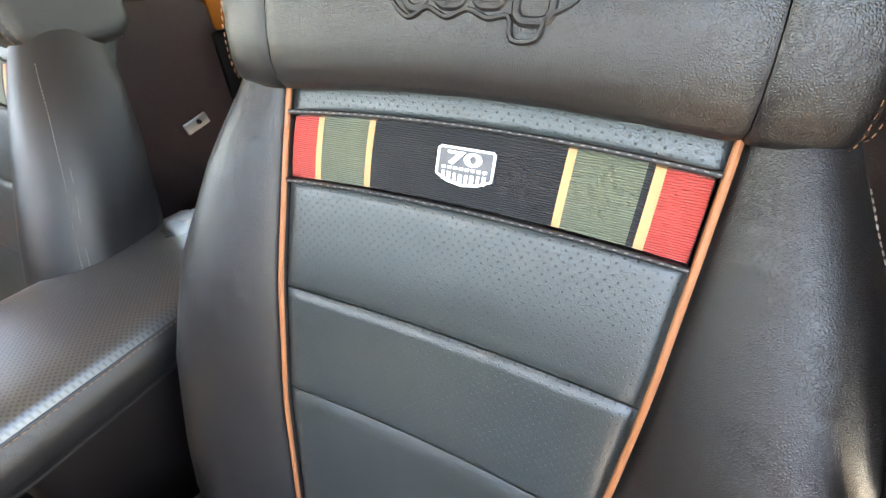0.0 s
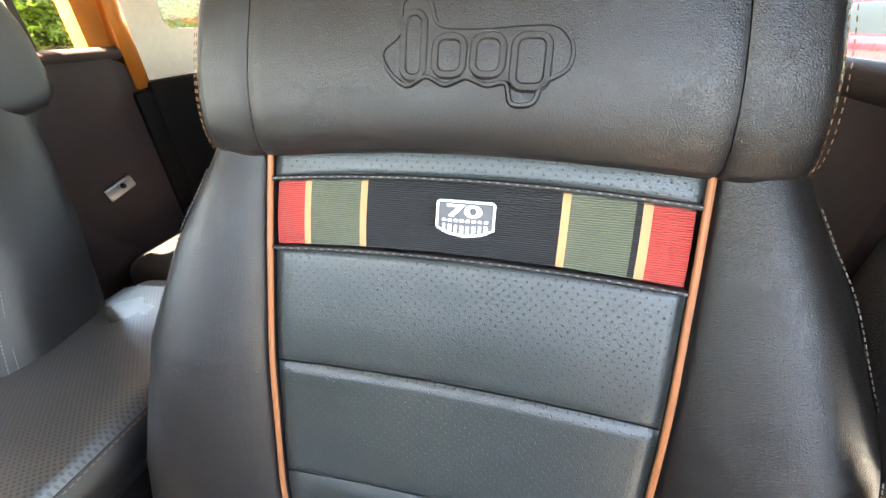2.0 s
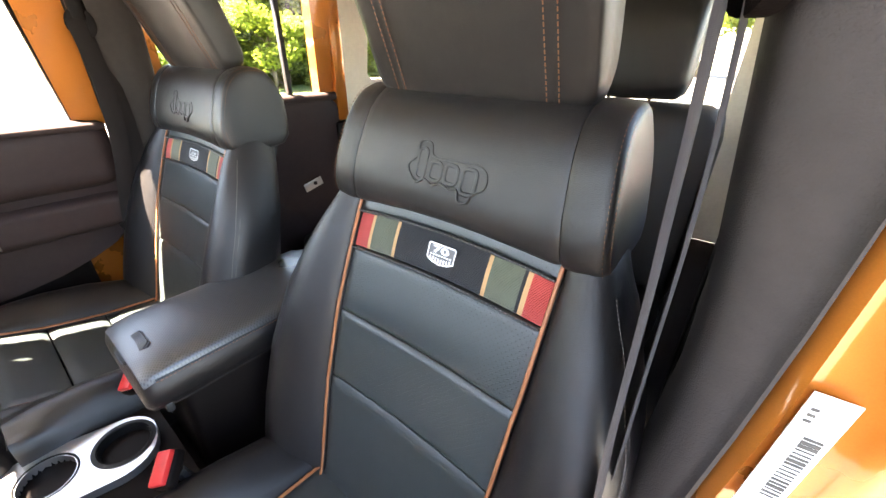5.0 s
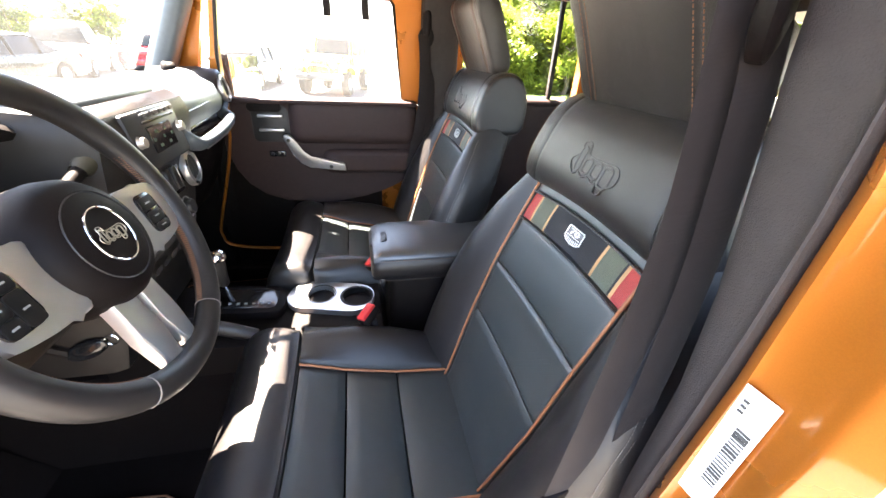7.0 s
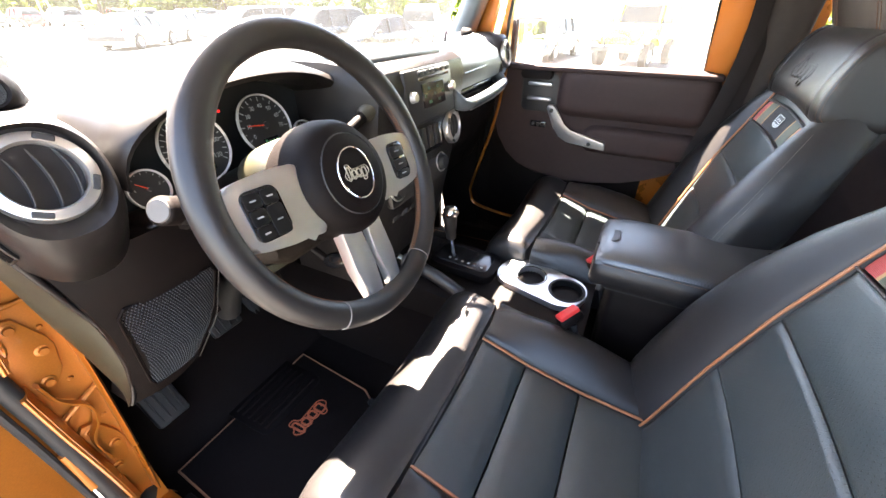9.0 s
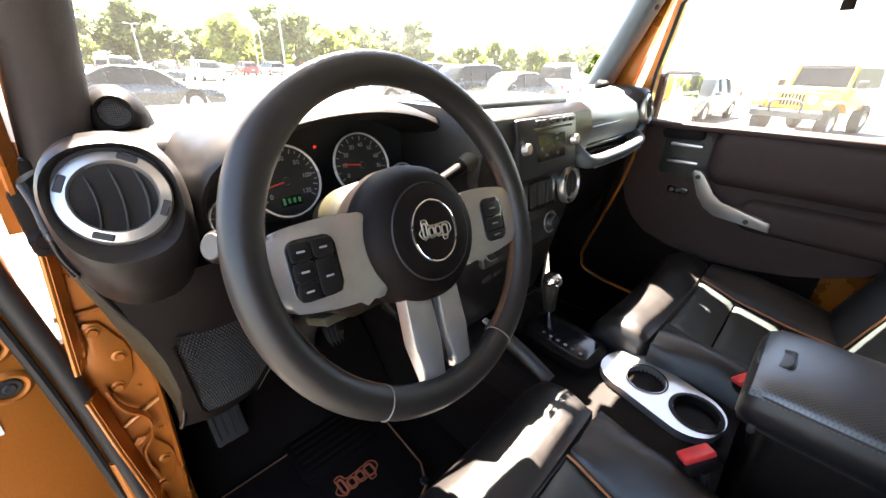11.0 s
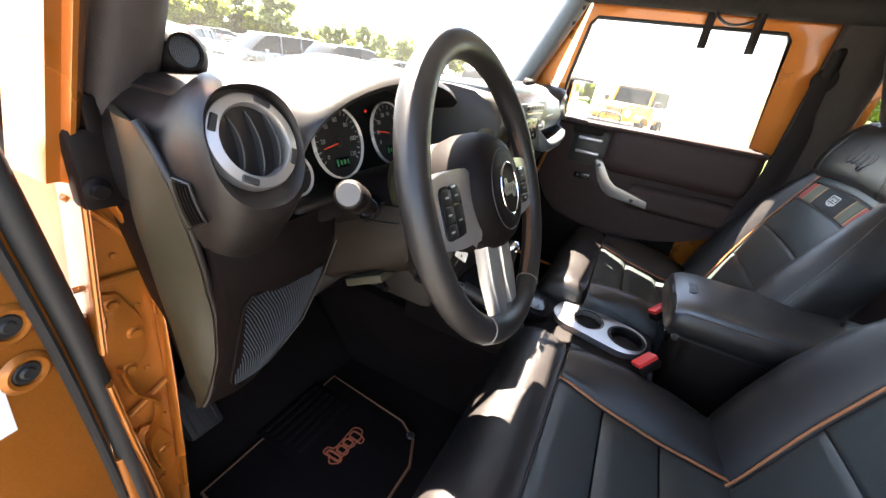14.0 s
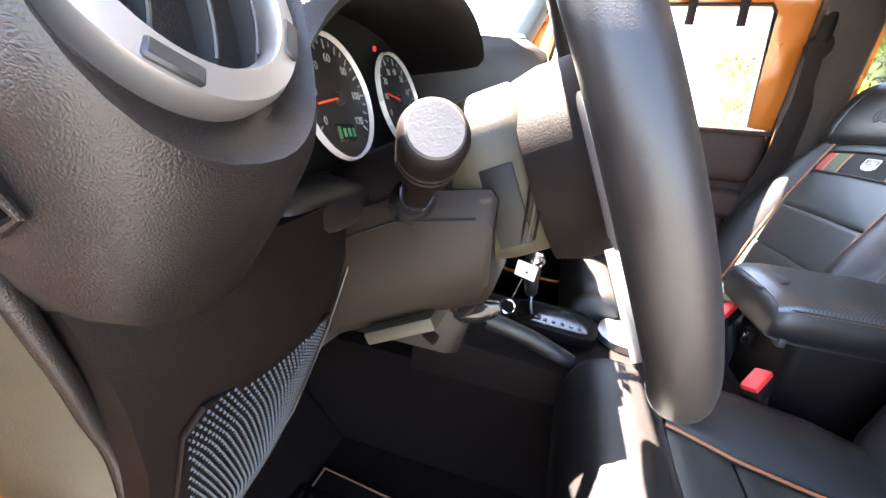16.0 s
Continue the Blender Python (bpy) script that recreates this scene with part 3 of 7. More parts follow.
    for sg in (-1, 1):
        for d in (0.0955, 0.1085):
            ring = head_ring(SEAT_X + sg * d, 0.0, 60)
            bm = stitches([p + (p - Vector((p.x, -0.050, 1.69))).normalized() * 0.0012 for p in ring[0:42]], 0.006, 0.0007)
            part("stitching", bm, M["thread_brown"], hr, "brown stitching")
        part("headrest_post", tube([(SEAT_X + sg * 0.07, -0.09, 1.52), (SEAT_X + sg * 0.07, -0.088, 1.62)], 0.006, 10), M["chrome"], seat)
    # cushion
    nz = Vector((0, -0.08, 1)).normalized()

    def cfn(y0, y1):
        def fn(u, v):
            y = y0 + (y1 - y0) * v
            h = 0.137
            return Vector((SEAT_X - h + 2 * h * u, y, cush_z(y) - 0.008 * (1 - (2 * u - 1) ** 2))), nz
        return fn
    for y0, y1, s in ((0.09, 0.268, 5), (0.272, 0.378, 6), (0.382, 0.474, 7)):
        part("cushion_panel", pad((0.27, y1 - y0), cfn(y0, y1), 0.05, edge=0.009, puff=0.005, n=18, m=8, seed=s), LF, seat)
    prof = [(0.478, 1.045), (0.49, 1.058), (0.52, 1.070), (0.555, 1.071), (0.59, 1.054), (0.612, 1.016), (0.622, 0.965), (0.612, 0.91), (0.58, 0.885), (0.50, 0.88), (0.478, 0.93)]
    rings = []
    for x, s in ((-0.250, 0.30), (-0.246, 0.16), (-0.236, 0.06), (-0.215, 0.015), (-0.16, 0), (-0.08, 0), (0, 0), (0.08, 0), (0.16, 0), (0.215, 0.015), (0.236, 0.06), (0.246, 0.16), (0.250, 0.30)):
        c = Vector((0, 0.55, 0.96))
        hol = 0.018 * (1 - min(1, abs(x) / 0.2) ** 2) - 0.008
        rings.append([Vector((SEAT_X + x, *(c + (Vector(p) - c) * (1 - s))[1:])) - Vector((0, 0, hol if p[2] > 0.95 else 0)) for p in spline([(0, a, b) for a, b in prof], 30, True)])
    part("cushion_front", loft(rings), L, seat)
    part("stitching", stitches([(SEAT_X - 0.24 + i * 0.012, 0.4775, 1.0515 - 0.006 * (1 - ((i - 20) / 20) ** 2)) for i in range(41)], 0.006, 0.0006), M["thread"], seat, "pale seam stitching")
    for sg in (-1, 1):
        rings = []
        for y in (0.03, 0.06, 0.10, 0.18, 0.27, 0.36, 0.42, 0.455, 0.474):
            top = cush_z(y) + ease(y, [(0.03, 0.0), (0.10, 0.018), (0.18, 0.046), (0.27, 0.064), (0.36, 0.060), (0.43, 0.042), (0.474, 0.022)])
            z0 = cush_z(y)
            prof = [(0.139, z0 - 0.012), (0.146, z0 + 0.012), (0.172, top - 0.016), (0.204, top), (0.230, top - 0.012), (0.248, z0 + 0.01), (0.254, z0 - 0.03), (0.254, z0 - 0.08), (0.245, 0.88), (0.14, 0.88)]
            rings.append([Vector((SEAT_X + sg * p.x, y, p.z)) for p in spline([(a, 0, b) for a, b in prof], 22)])
        part("cushion_bolster", loft(rings), L, seat)
        line = [Vector((SEAT_X + sg * 0.138, y, cush_z(y) + 0.002)) for y in [0.10 + i * 0.0188 for i in range(21)]]
        part("piping", tube(line, 0.0027, 8), M["piping"], seat, "orange piping")
    # base
    part("seat_pan", box((SEAT_X, 0.30, 0.862), (0.44, 0.54, 0.06), 0.012), M["plastic"], seat)
    for sg in (-1, 1):
        part("seat_rail", box((SEAT_X + sg * 0.19, 0.28, 0.765), (0.035, 0.52, 0.045), 0.004), M["plastic"], seat)
        part("side_shield", box((SEAT_X + sg * 0.236, 0.25, 0.845), (0.03, 0.42, 0.10), 0.014), M["plastic"], seat)
        for y in (0.10, 0.48):
            part("seat_foot", box((SEAT_X + sg * 0.19, y, 0.805), (0.03, 0.05, 0.06), 0.004), M["plastic"], seat)
    return seat


seat = make_seat()
seat.scale.x = 1.06
seat2 = copy_thing(seat, Matrix.Translation(seat.location + Vector((0.785, 0.0, 0.008))) @ Matrix.Diagonal((1.06, 1, 1, 1)))
seat2["label"] = "black leather passenger bucket seat with sunlit front cushion"


# ---- cabin structure ----
def slab(name, poly, axis, at, depth, mat, label, category, holes=()):
    """A wall from an outline in two axes, with real openings, thick along the third."""
    bm = bmesh.new()
    def co(a, b, d):
        return {"x": (d, a, b), "y": (a, d, b), "z": (a, b, d)}[axis]
    loops = []
    for lp in (poly, *holes):
        loops.append([bm.verts.new(co(a, b, at)) for a, b in lp])
    es = []
    for lp in loops:
        for i in range(len(lp)):
            es.append(bm.edges.new((lp[i], lp[(i + 1) % len(lp)])))
    r = bmesh.ops.triangle_fill(bm, edges=es, use_beauty=True)
    faces = [f for f in r["geom"] if isinstance(f, bmesh.types.BMFace)]
    ex = bmesh.ops.extrude_face_region(bm, geom=faces)
    vs = [v for v in ex["geom"] if isinstance(v, bmesh.types.BMVert)]
    bmesh.ops.translate(bm, verts=vs, vec=co(0, 0, depth))
    return bm


def rect(a0, b0, a1, b1):
    return [(a0, b0), (a1, b0), (a1, b1), (a0, b1)]


# floor and tunnel
solo("floor", box((0, -0.36, 0.69), (1.42, 3.36, 0.05), 0), M["carpet"], "black carpeted cabin floor", "floor", kind="structure", smooth=False)
bm = loft([[Vector((x, y, z)) for x, z in ((-0.15, 0.715), (-0.125, 0.90), (-0.09, 0.935), (0.12, 0.935), (0.155, 0.90), (0.18, 0.715))] for y in (-0.9, 0.3, 0.7, 1.0, 1.32)])
solo("tunnel", bm, M["carpet"], "black carpeted transmission tunnel", "floor", kind="structure")
solo("firewall", box((0, 1.36, 1.08), (1.42, 0.08, 0.80), 0), M["carpet"], "black carpeted firewall behind the pedals", "wall", kind="structure", smooth=False)
bm = loft([[Vector((x, y, z)) for y, z in ((1.05, 0.70), (1.33, 0.70), (1.33, 1.0))] for x in (-0.70, -0.15)])
part("toe_board", bm, M["carpet"], None, smooth=False)
tagged(bpy.data.objects["toe_board"], "black carpeted sloping toe board", "floor", kind="structure")

# cowl ahead of the windshield, and the kick panels
solo("cowl", box((0, 1.32, 1.46), (1.46, 0.44, 0.10), 0.01), M["plastic"], "black cowl ahead of the windshield", "cowl", kind="structure")
for sg in (-1, 1):
    solo("kick_panel", box((sg * 0.70, 1.26, 1.08), (0.03, 0.42, 0.74), 0.004), M["plastic"], "black kick panel beside the footwell", "wall", kind="structure")
ap = thing("front_post", "bronze orange door post beside the dashboard", "pillar", (0.72, 0.93, 0.75), kind="structure")
part("post_panel", loft([[Vector((x, y + d, z)) for x, d in ((0.690, 0.0), (0.745, 0.0), (0.745, 0.16), (0.690, 0.16))] for z, y in ((0.66, 0.86), (0.80, 0.86), (0.95, 0.89), (1.20, 0.86), (1.48, 0.85))]), M["plastic"], ap, "dark inner post cover", smooth=False)
part("outer_cover", box((0.752, 0.90, 1.08), (0.03, 0.24, 0.84), 0.004), M["plastic"], ap)
part("post_edge", tube(spline([(0.692, 0.775, 1.46), (0.692, 0.788, 1.35), (0.692, 0.820, 1.21), (0.692, 0.888, 0.99), (0.692, 0.893, 0.93), (0.692, 0.860, 0.882), (0.692, 0.68, 0.858), (0.692, 0.30, 0.850)], 50), 0.01, 8, flat=(0.006, 0.008), up=(1, 0, 0)), M["bronze"], ap, "thin bronze painted flange")
# sills and hinge pillar on the open side
bm = box((-0.715, 0.53, 0.70), (0.09, 1.0, 0.10), 0.018)
solo("sill", bm, M["bronze"], "bronze orange painted door sill", "sill", kind="structure")
solo("sill_plate", box((-0.692, 0.53, 0.756), (0.06, 0.86, 0.012), 0.005), M["plastic"], "black plastic sill plate", "sill", kind="structure")

hp = [(-0.757, 0.66), (-0.69, 0.66), (-0.705, 0.83), (-0.69, 1.0), (-0.682, 1.18), (-0.684, 1.30), (-0.694, 1.355), (-0.718, 1.40), (-0.724, 1.47), (-0.740, 1.47), (-0.741, 1.394), (-0.754, 1.285), (-0.764, 1.214), (-0.764, 1.165), (-0.757, 1.065), (-0.747, 0.912)]
pil = thing("hinge_pillar", "bronze orange hinge pillar with bolted door hinges", "pillar", (-0.73, 1.1, 0.66), kind="structure")
bm = prism(hp, Matrix(((1, 0, 0, 0), (0, 0, -1, 1.26), (0, 1, 0, 0), (0, 0, 0, 1))), 0.25, bev=0.008)
part("pillar_panel", bm, M["bronze_dull"], pil)
# pressed ribs and a bright folded edge
part("pressed_rib", tube([(-0.700, 1.006, 1.34), (-0.724, 1.004, 1.375), (-0.745, 1.004, 1.40)], 0.005, 8), M["bronze_dull"], pil)
part("pressed_rib", tube([(-0.690, 1.006, 1.285), (-0.72, 1.004, 1.287), (-0.762, 1.004, 1.289)], 0.004, 8), M["bronze_dull"], pil)
part("pressed_rib", tube([(-0.690, 1.006, 1.095), (-0.715, 1.004, 1.085), (-0.745, 1.004, 1.07)], 0.005, 8), M["bronze_dull"], pil)
part("inner_flange", tube(spline([(-0.709, 1.0, 0.80), (-0.697, 1.0, 0.95), (-0.687, 1.0, 1.12), (-0.684, 0.998, 1.26), (-0.690, 0.992, 1.33), (-0.712, 0.985, 1.385), (-0.722, 0.98, 1.42)], 30), 0.006, 8, flat=(0.005, 0.012)), M["bronze"], pil, "bright bronze body flange")
for run in ([(-0.739, 1.42), (-0.741, 1.394), (-0.748, 1.335), (-0.754, 1.285), (-0.762, 1.214)], [(-0.766, 1.165), (-0.760, 1.065), (-0.754, 0.99), (-0.749, 0.912), (-0.745, 0.82)]):
    fl = part("outer_flange", loft([[Vector((x - 0.003, 0.972, z)), Vector((x + 0.003, 0.970, z)), Vector((x + 0.012, 0.996, z)), Vector((x + 0.012, 1.02, z)), Vector((x - 0.003, 1.02, z))] for x, z in run]), M["bronze"], pil, "sunlit bronze door flange", False)
    part("flange_lip", tube(spline([(x - 0.001, 0.971, z) for x, z in run], 24), 0.0032, 8), M["bronze"], fl)
part("fold_edge", tube(spline([(-0.735, 0.994, 1.382), (-0.739, 0.994, 1.345), (-0.743, 0.994, 1.306), (-0.745, 0.994, 1.27), (-0.747, 0.994, 1.233), (-0.757, 0.990, 1.222)], 24), 0.003, 8), M["bronze"], pil, "bright folded metal edge")
zig = spline([(-0.746, 0.994, 1.160), (-0.741, 0.994, 1.125), (-0.733, 0.994, 1.105), (-0.720, 0.994, 1.088), (-0.714, 0.994, 1.065), (-0.719, 0.994, 1.04), (-0.735, 0.994, 1.017), (-0.737, 0.994, 0.985), (-0.732, 0.994, 0.947)], 40)
part("fold_edge", tube(zig, 0.0035, 6, flat=(0.003, 0.010), up=(0, 1, 0)), M["bronze"], pil, "bright folded metal edge")
for zc, mirror in ((1.21, 1), (0.975, -1)):
    poly = [(-0.762, zc - 0.072), (-0.724, zc - 0.072), (-0.709, zc - 0.050), (-0.701, zc - 0.008), (-0.704, zc + 0.012), (-0.722, zc + 0.056), (-0.738, zc + 0.062), (-0.748, zc + 0.05), (-0.762, zc - 0.01)]
    hinge = part("hinge", prism(poly, Matrix(((1, 0, 0, 0), (0, 0, -1, 1.01), (0, 1, 0, 0), (0, 0, 0, 1))), 0.008, bev=0.003), M["bronze_dull"], pil, "painted door hinge plate")
    part("hinge_knuckle", tube([(-0.772, 0.995, zc - 0.05), (-0.772, 0.995, zc + 0.05)], 0.012, 12), M["bronze_dull"], hinge)
    for bx, bz in ((-0.732, zc + 0.045), (-0.716, zc - 0.008), (-0.732, zc - 0.060)):
        mm = Matrix.Translation((bx, 1.004, bz)) @ axes_of((0, -1, 0))
        bm = revolve([(0.0, 0.009), (0.0055, 0.009), (0.006, 0.008), (0.006, 0.004), (0.0095, 0.003), (0.010, 0.0)], mm, 18)
        part("bolt", bm, M["bronze_dull"], hinge)
for bx, bz in ((-0.733, 1.345), (-0.742, 1.315), (-0.715, 1.315), (-0.703, 1.235), (-0.71, 1.13), (-0.705, 1.03)):
    part("weld_dimple", revolve([(0.0, 0.003), (0.003, 0.0025), (0.0045, 0.0)], Matrix.Translation((bx, 1.009, bz)) @ axes_of((0, -1, 0)), 12), M["bronze_dull"], pil)
pil.location.x += 0.018
part("check_strap", tube(spline([(-0.70, 0.99, 0.80), (-0.725, 0.97, 0.83), (-0.735, 0.93, 0.815), (-0.76, 0.90, 0.80)], 14), 0.01, 8, flat=(0.004, 0.016)), M["rubber"], pil, "black door check strap")

# windshield frame
def windshield_side(sg):
    n = thing("windshield_post", "charcoal windshield post trim with screw caps", "pillar", (sg * 0.69, 0.93, 1.45), kind="structure")
    rings = []
    rake = ((1.46, 0.985, 0.046), (1.50, 0.97, 0.044), (1.60, 0.935, 0.040), (1.75, 0.86, 0.038), (1.90, 0.785, 0.040)) if sg < 0 else ((1.46, 0.965, 0.046), (1.50, 0.95, 0.044), (1.60, 0.903, 0.040), (1.75, 0.827, 0.038), (1.90, 0.752, 0.040))
    for z, y, w in rake:
        w -= 0.012 if sg < 0 else 0.0
        xi = ease(z, [(1.46, 0.642), (1.6, 0.628), (1.9, 0.595)])
        prof = [(xi, y + 0.035), (xi - 0.002, y + 0.005), (xi + 0.01, y - 0.012), (xi + w, y - 0.02), (xi + w + 0.03, y - 0.008), (xi + w + 0.034, y + 0.05), (xi + 0.03, y + 0.07)]
        rings.append([Vector((sg * p.x, p.y, z)) for p in spline([(a, b, 0) for a, b in prof], 20, True)])
    # right post paler than its twin: the brighter light there put into the colour
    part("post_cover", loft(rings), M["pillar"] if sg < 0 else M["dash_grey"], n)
    for z in (1.77, 1.815):
        y = ease(z, [(a, b) for a, b, c in rake]) - 0.02
        x = ease(z, [(1.46, 0.642), (1.9, 0.595)]) + 0.022
        part("screw_cap", revolve([(0.0, 0.004), (0.006, 0.004), (0.008, 0.0)], Matrix.Translation((sg * x, y + 0.003, z)) @ axes_of((-0.3 * sg, -1, -0.2)), 14), M["rubber"], n)
    if sg > 0:
        part("outer_frame", loft([[Vector((x0 + dx, y + dy, z)) for dx, dy in ((0.0, -0.085), (0.03, -0.085), (0.03, -0.015), (0.0, -0.015))] for z, y, x0 in ((1.42, 0.97, 0.716), (1.60, 0.925, 0.704), (1.90, 0.835, 0.680))]), M["bronze"], n, smooth=False)
        return n
    part("outer_frame", loft([[Vector((sg * x, y + dy, z)) for x, dy in ((x0, 0.025), (x0 + 0.010, 0.012), (x0 + 0.014, 0.012), (x0 + 0.017, 0.022), (x0 + 0.028, 0.022), (x0 + 0.030, 0.10), (x0, 0.10))] for z, y, x0 in ((1.42, 0.965, 0.714 if sg < 0 else 0.722), (1.60, 0.90, 0.698 if sg < 0 else 0.712), (1.90, 0.79, 0.670 if sg < 0 else 0.685))]), M["bronze"], n, smooth=False)
    return n


windshield_side(-1)
windshield_side(1)
hdr = box((0, 0.780, 1.905), (1.30, 0.09, 0.07), 0.025)
solo("windshield_header", hdr, M["headliner"], "dark windshield header trim", "trim", kind="structure")
bm = loft([[Vector((sx * (0.635 + (1.9 - z) * 0.05), 1.07 - (z - 1.46) * 0.56 + d, z)) for sx, d in ((-1, 0), (1, 0), (1, 0.006), (-1, 0.006))] for z in (1.44, 1.89)])
ws = solo("windshield", bm, M["dusty_glass"], "clear laminated windshield", "window", kind="structure", smooth=False)
ws.visible_shadow = False
# windshield hinge cover at the foot of the post
wh = thing("windshield_hinge", "black windshield hinge with a round bolt", "hinge", (-0.735, 0.97, 1.40))
part("hinge_cover", box((-0.708, 0.972, 1.435), (0.040, 0.03, 0.085), 0.008), M["plastic"], wh)
part("hinge_arm", box((-0.703, 0.972, 1.482), (0.016, 0.028, 0.05), 0.004), M["plastic"], wh)
part("bolt", revolve([(0, 0.010), (0.007, 0.010), (0.0085, 0.007), (0.0085, 0.003), (0.013, 0.0)], Matrix.Translation((-0.715, 0.956, 1.416)) @ axes_of((0, -1, 0)), 20), M["plastic"], wh)

# roof
solo("ceiling", box((0, -1.055, 1.955), (1.44, 1.99, 0.05), 0.01), M["hardtop"], "cream underside of the hard top", "ceiling", kind="structure")
for sg in (-1, 1):
    solo("ceiling", box((sg * 0.3625, 0.36, 1.955), (0.715, 0.83, 0.05), 0.012), M["hardtop"], "cream lift-out roof panel over the front seats", "ceiling", kind="structure")
for sg in (-1, 1):
    path = spline([(sg * 0.620, 0.78, 1.865), (sg * 0.628, 0.55, 1.866), (sg * 0.63, 0.1, 1.862), (sg * 0.63, -0.5, 1.87), (sg * 0.63, -0.95, 1.85)], 24)
    bar = solo("roll_bar", tube(path, 0.036, 14), M["headliner"], "black padded roll bar along the roof side", "roll bar", kind="structure")
solo("roll_bar_cross", tube(spline([(-0.62, -0.06, 1.885), (0, -0.06, 1.90), (0.62, -0.06, 1.885)], 12), 0.036, 14), M["headliner"], "black padded roll bar across the roof", "roll bar", kind="structure")
solo("roll_bar_rear", tube(spline([(-0.63, -0.98, 1.83), (0, -0.98, 1.85), (0.63, -0.98, 1.83)], 12), 0.036, 14), M["headliner"], "black padded rear roll bar", "roll bar", kind="structure")


# B-posts, one on each side
def b_post(sg, out):
    """out: how far the trim stands out from the cabin's middle line, added to its width."""
    n = thing("b_pillar", "charcoal pillar trim beside a bronze painted door jamb", "pillar", (sg * 0.69, 0.0, 0.75), kind="structure")
    rings = []
    fwd = 0.016 if sg > 0 else 0.0
    for z in (0.74, 1.0, 1.25, 1.40, 1.50, 1.58, 1.66, 1.76, 1.90):
        xi = out * 0.6 + ease(z, [(0.74, 0.650), (1.25, 0.656), (1.4, 0.664), (1.5, 0.660), (1.58, 0.650), (1.66, 0.640), (1.9, 0.622)])
        xo = out + ease(z, [(0.74, 0.690), (1.24, 0.684), (1.45, 0.702), (1.6, 0.708), (1.9, 0.704)])
        prof = [(xi + 0.012, -0.052), (xi, -0.040), (xi - 0.004, 0.01), (xi + 0.004, 0.052 + fwd), (xi + 0.018, 0.066 + fwd), (xo - 0.01, 0.070 + fwd * 0.4), (xo, 0.066), (xo, -0.052)]
        rings.append([Vector((sg * p.x, p.y, z)) for p in spline([(a, b, 0) for a, b in prof], 24)])
    part("post_cover", loft(rings), M["pillar"], n)
    jam = loft([[Vector((sg * x, y, z)) for x, y in ((xo - 0.004, 0.058), (xo + 0.002, 0.069), (xo + 0.010, 0.072), (xo + 0.016, 0.069), (xo + 0.050, 0.068), (xo + 0.058, 0.0715), (xo + 0.066, 0.069), (xo + 0.085, 0.062), (xo + 0.090, 0.04), (xo + 0.090, -0.05), (xo + 0.002, -0.05))]
                for z, xo in ((0.70, 0.691 + out), (1.24, 0.685 + out), (1.45, 0.703 + out), (1.60, 0.709 + out), (1.90, 0.705 + out))])
    part("door_jamb", jam, M["bronze"], n)
    return n


b_post(-1, 0.024)
b_post(1, 0.0)
stk = tagged(part("paper_sticker", box((0, 0, 0), (0.023, 0.125, 0.001), 0), M["sticker"], None, smooth=False), "white service sticker with printed bars", "sticker")
STM = Matrix.Translation((-0.7485, 0.0740, 1.400)) @ axes_of((-0.16, 1, 0.0)) @ pose(0, 0, 0, 0, 0, -3)
stk.matrix_world = STM
bm = bmesh.new()
random.seed(4)
for i in range(18):
    w = random.choice((0.0012, 0.002, 0.003))
    box((0.003, -0.035 + i * 0.0036, 0.0008), (0.010, w, 0.0006), 0, bm=bm)
for i in range(3):
    box((-0.006, 0.040 + i * 0.005, 0.0008), (0.004, 0.0022, 0.0006), 0, bm=bm)
prt = part("barcode", bm, M["ink"], stk, smooth=False)
prt["kind"] = "stuff"
prt.matrix_parent_inverse = Matrix()


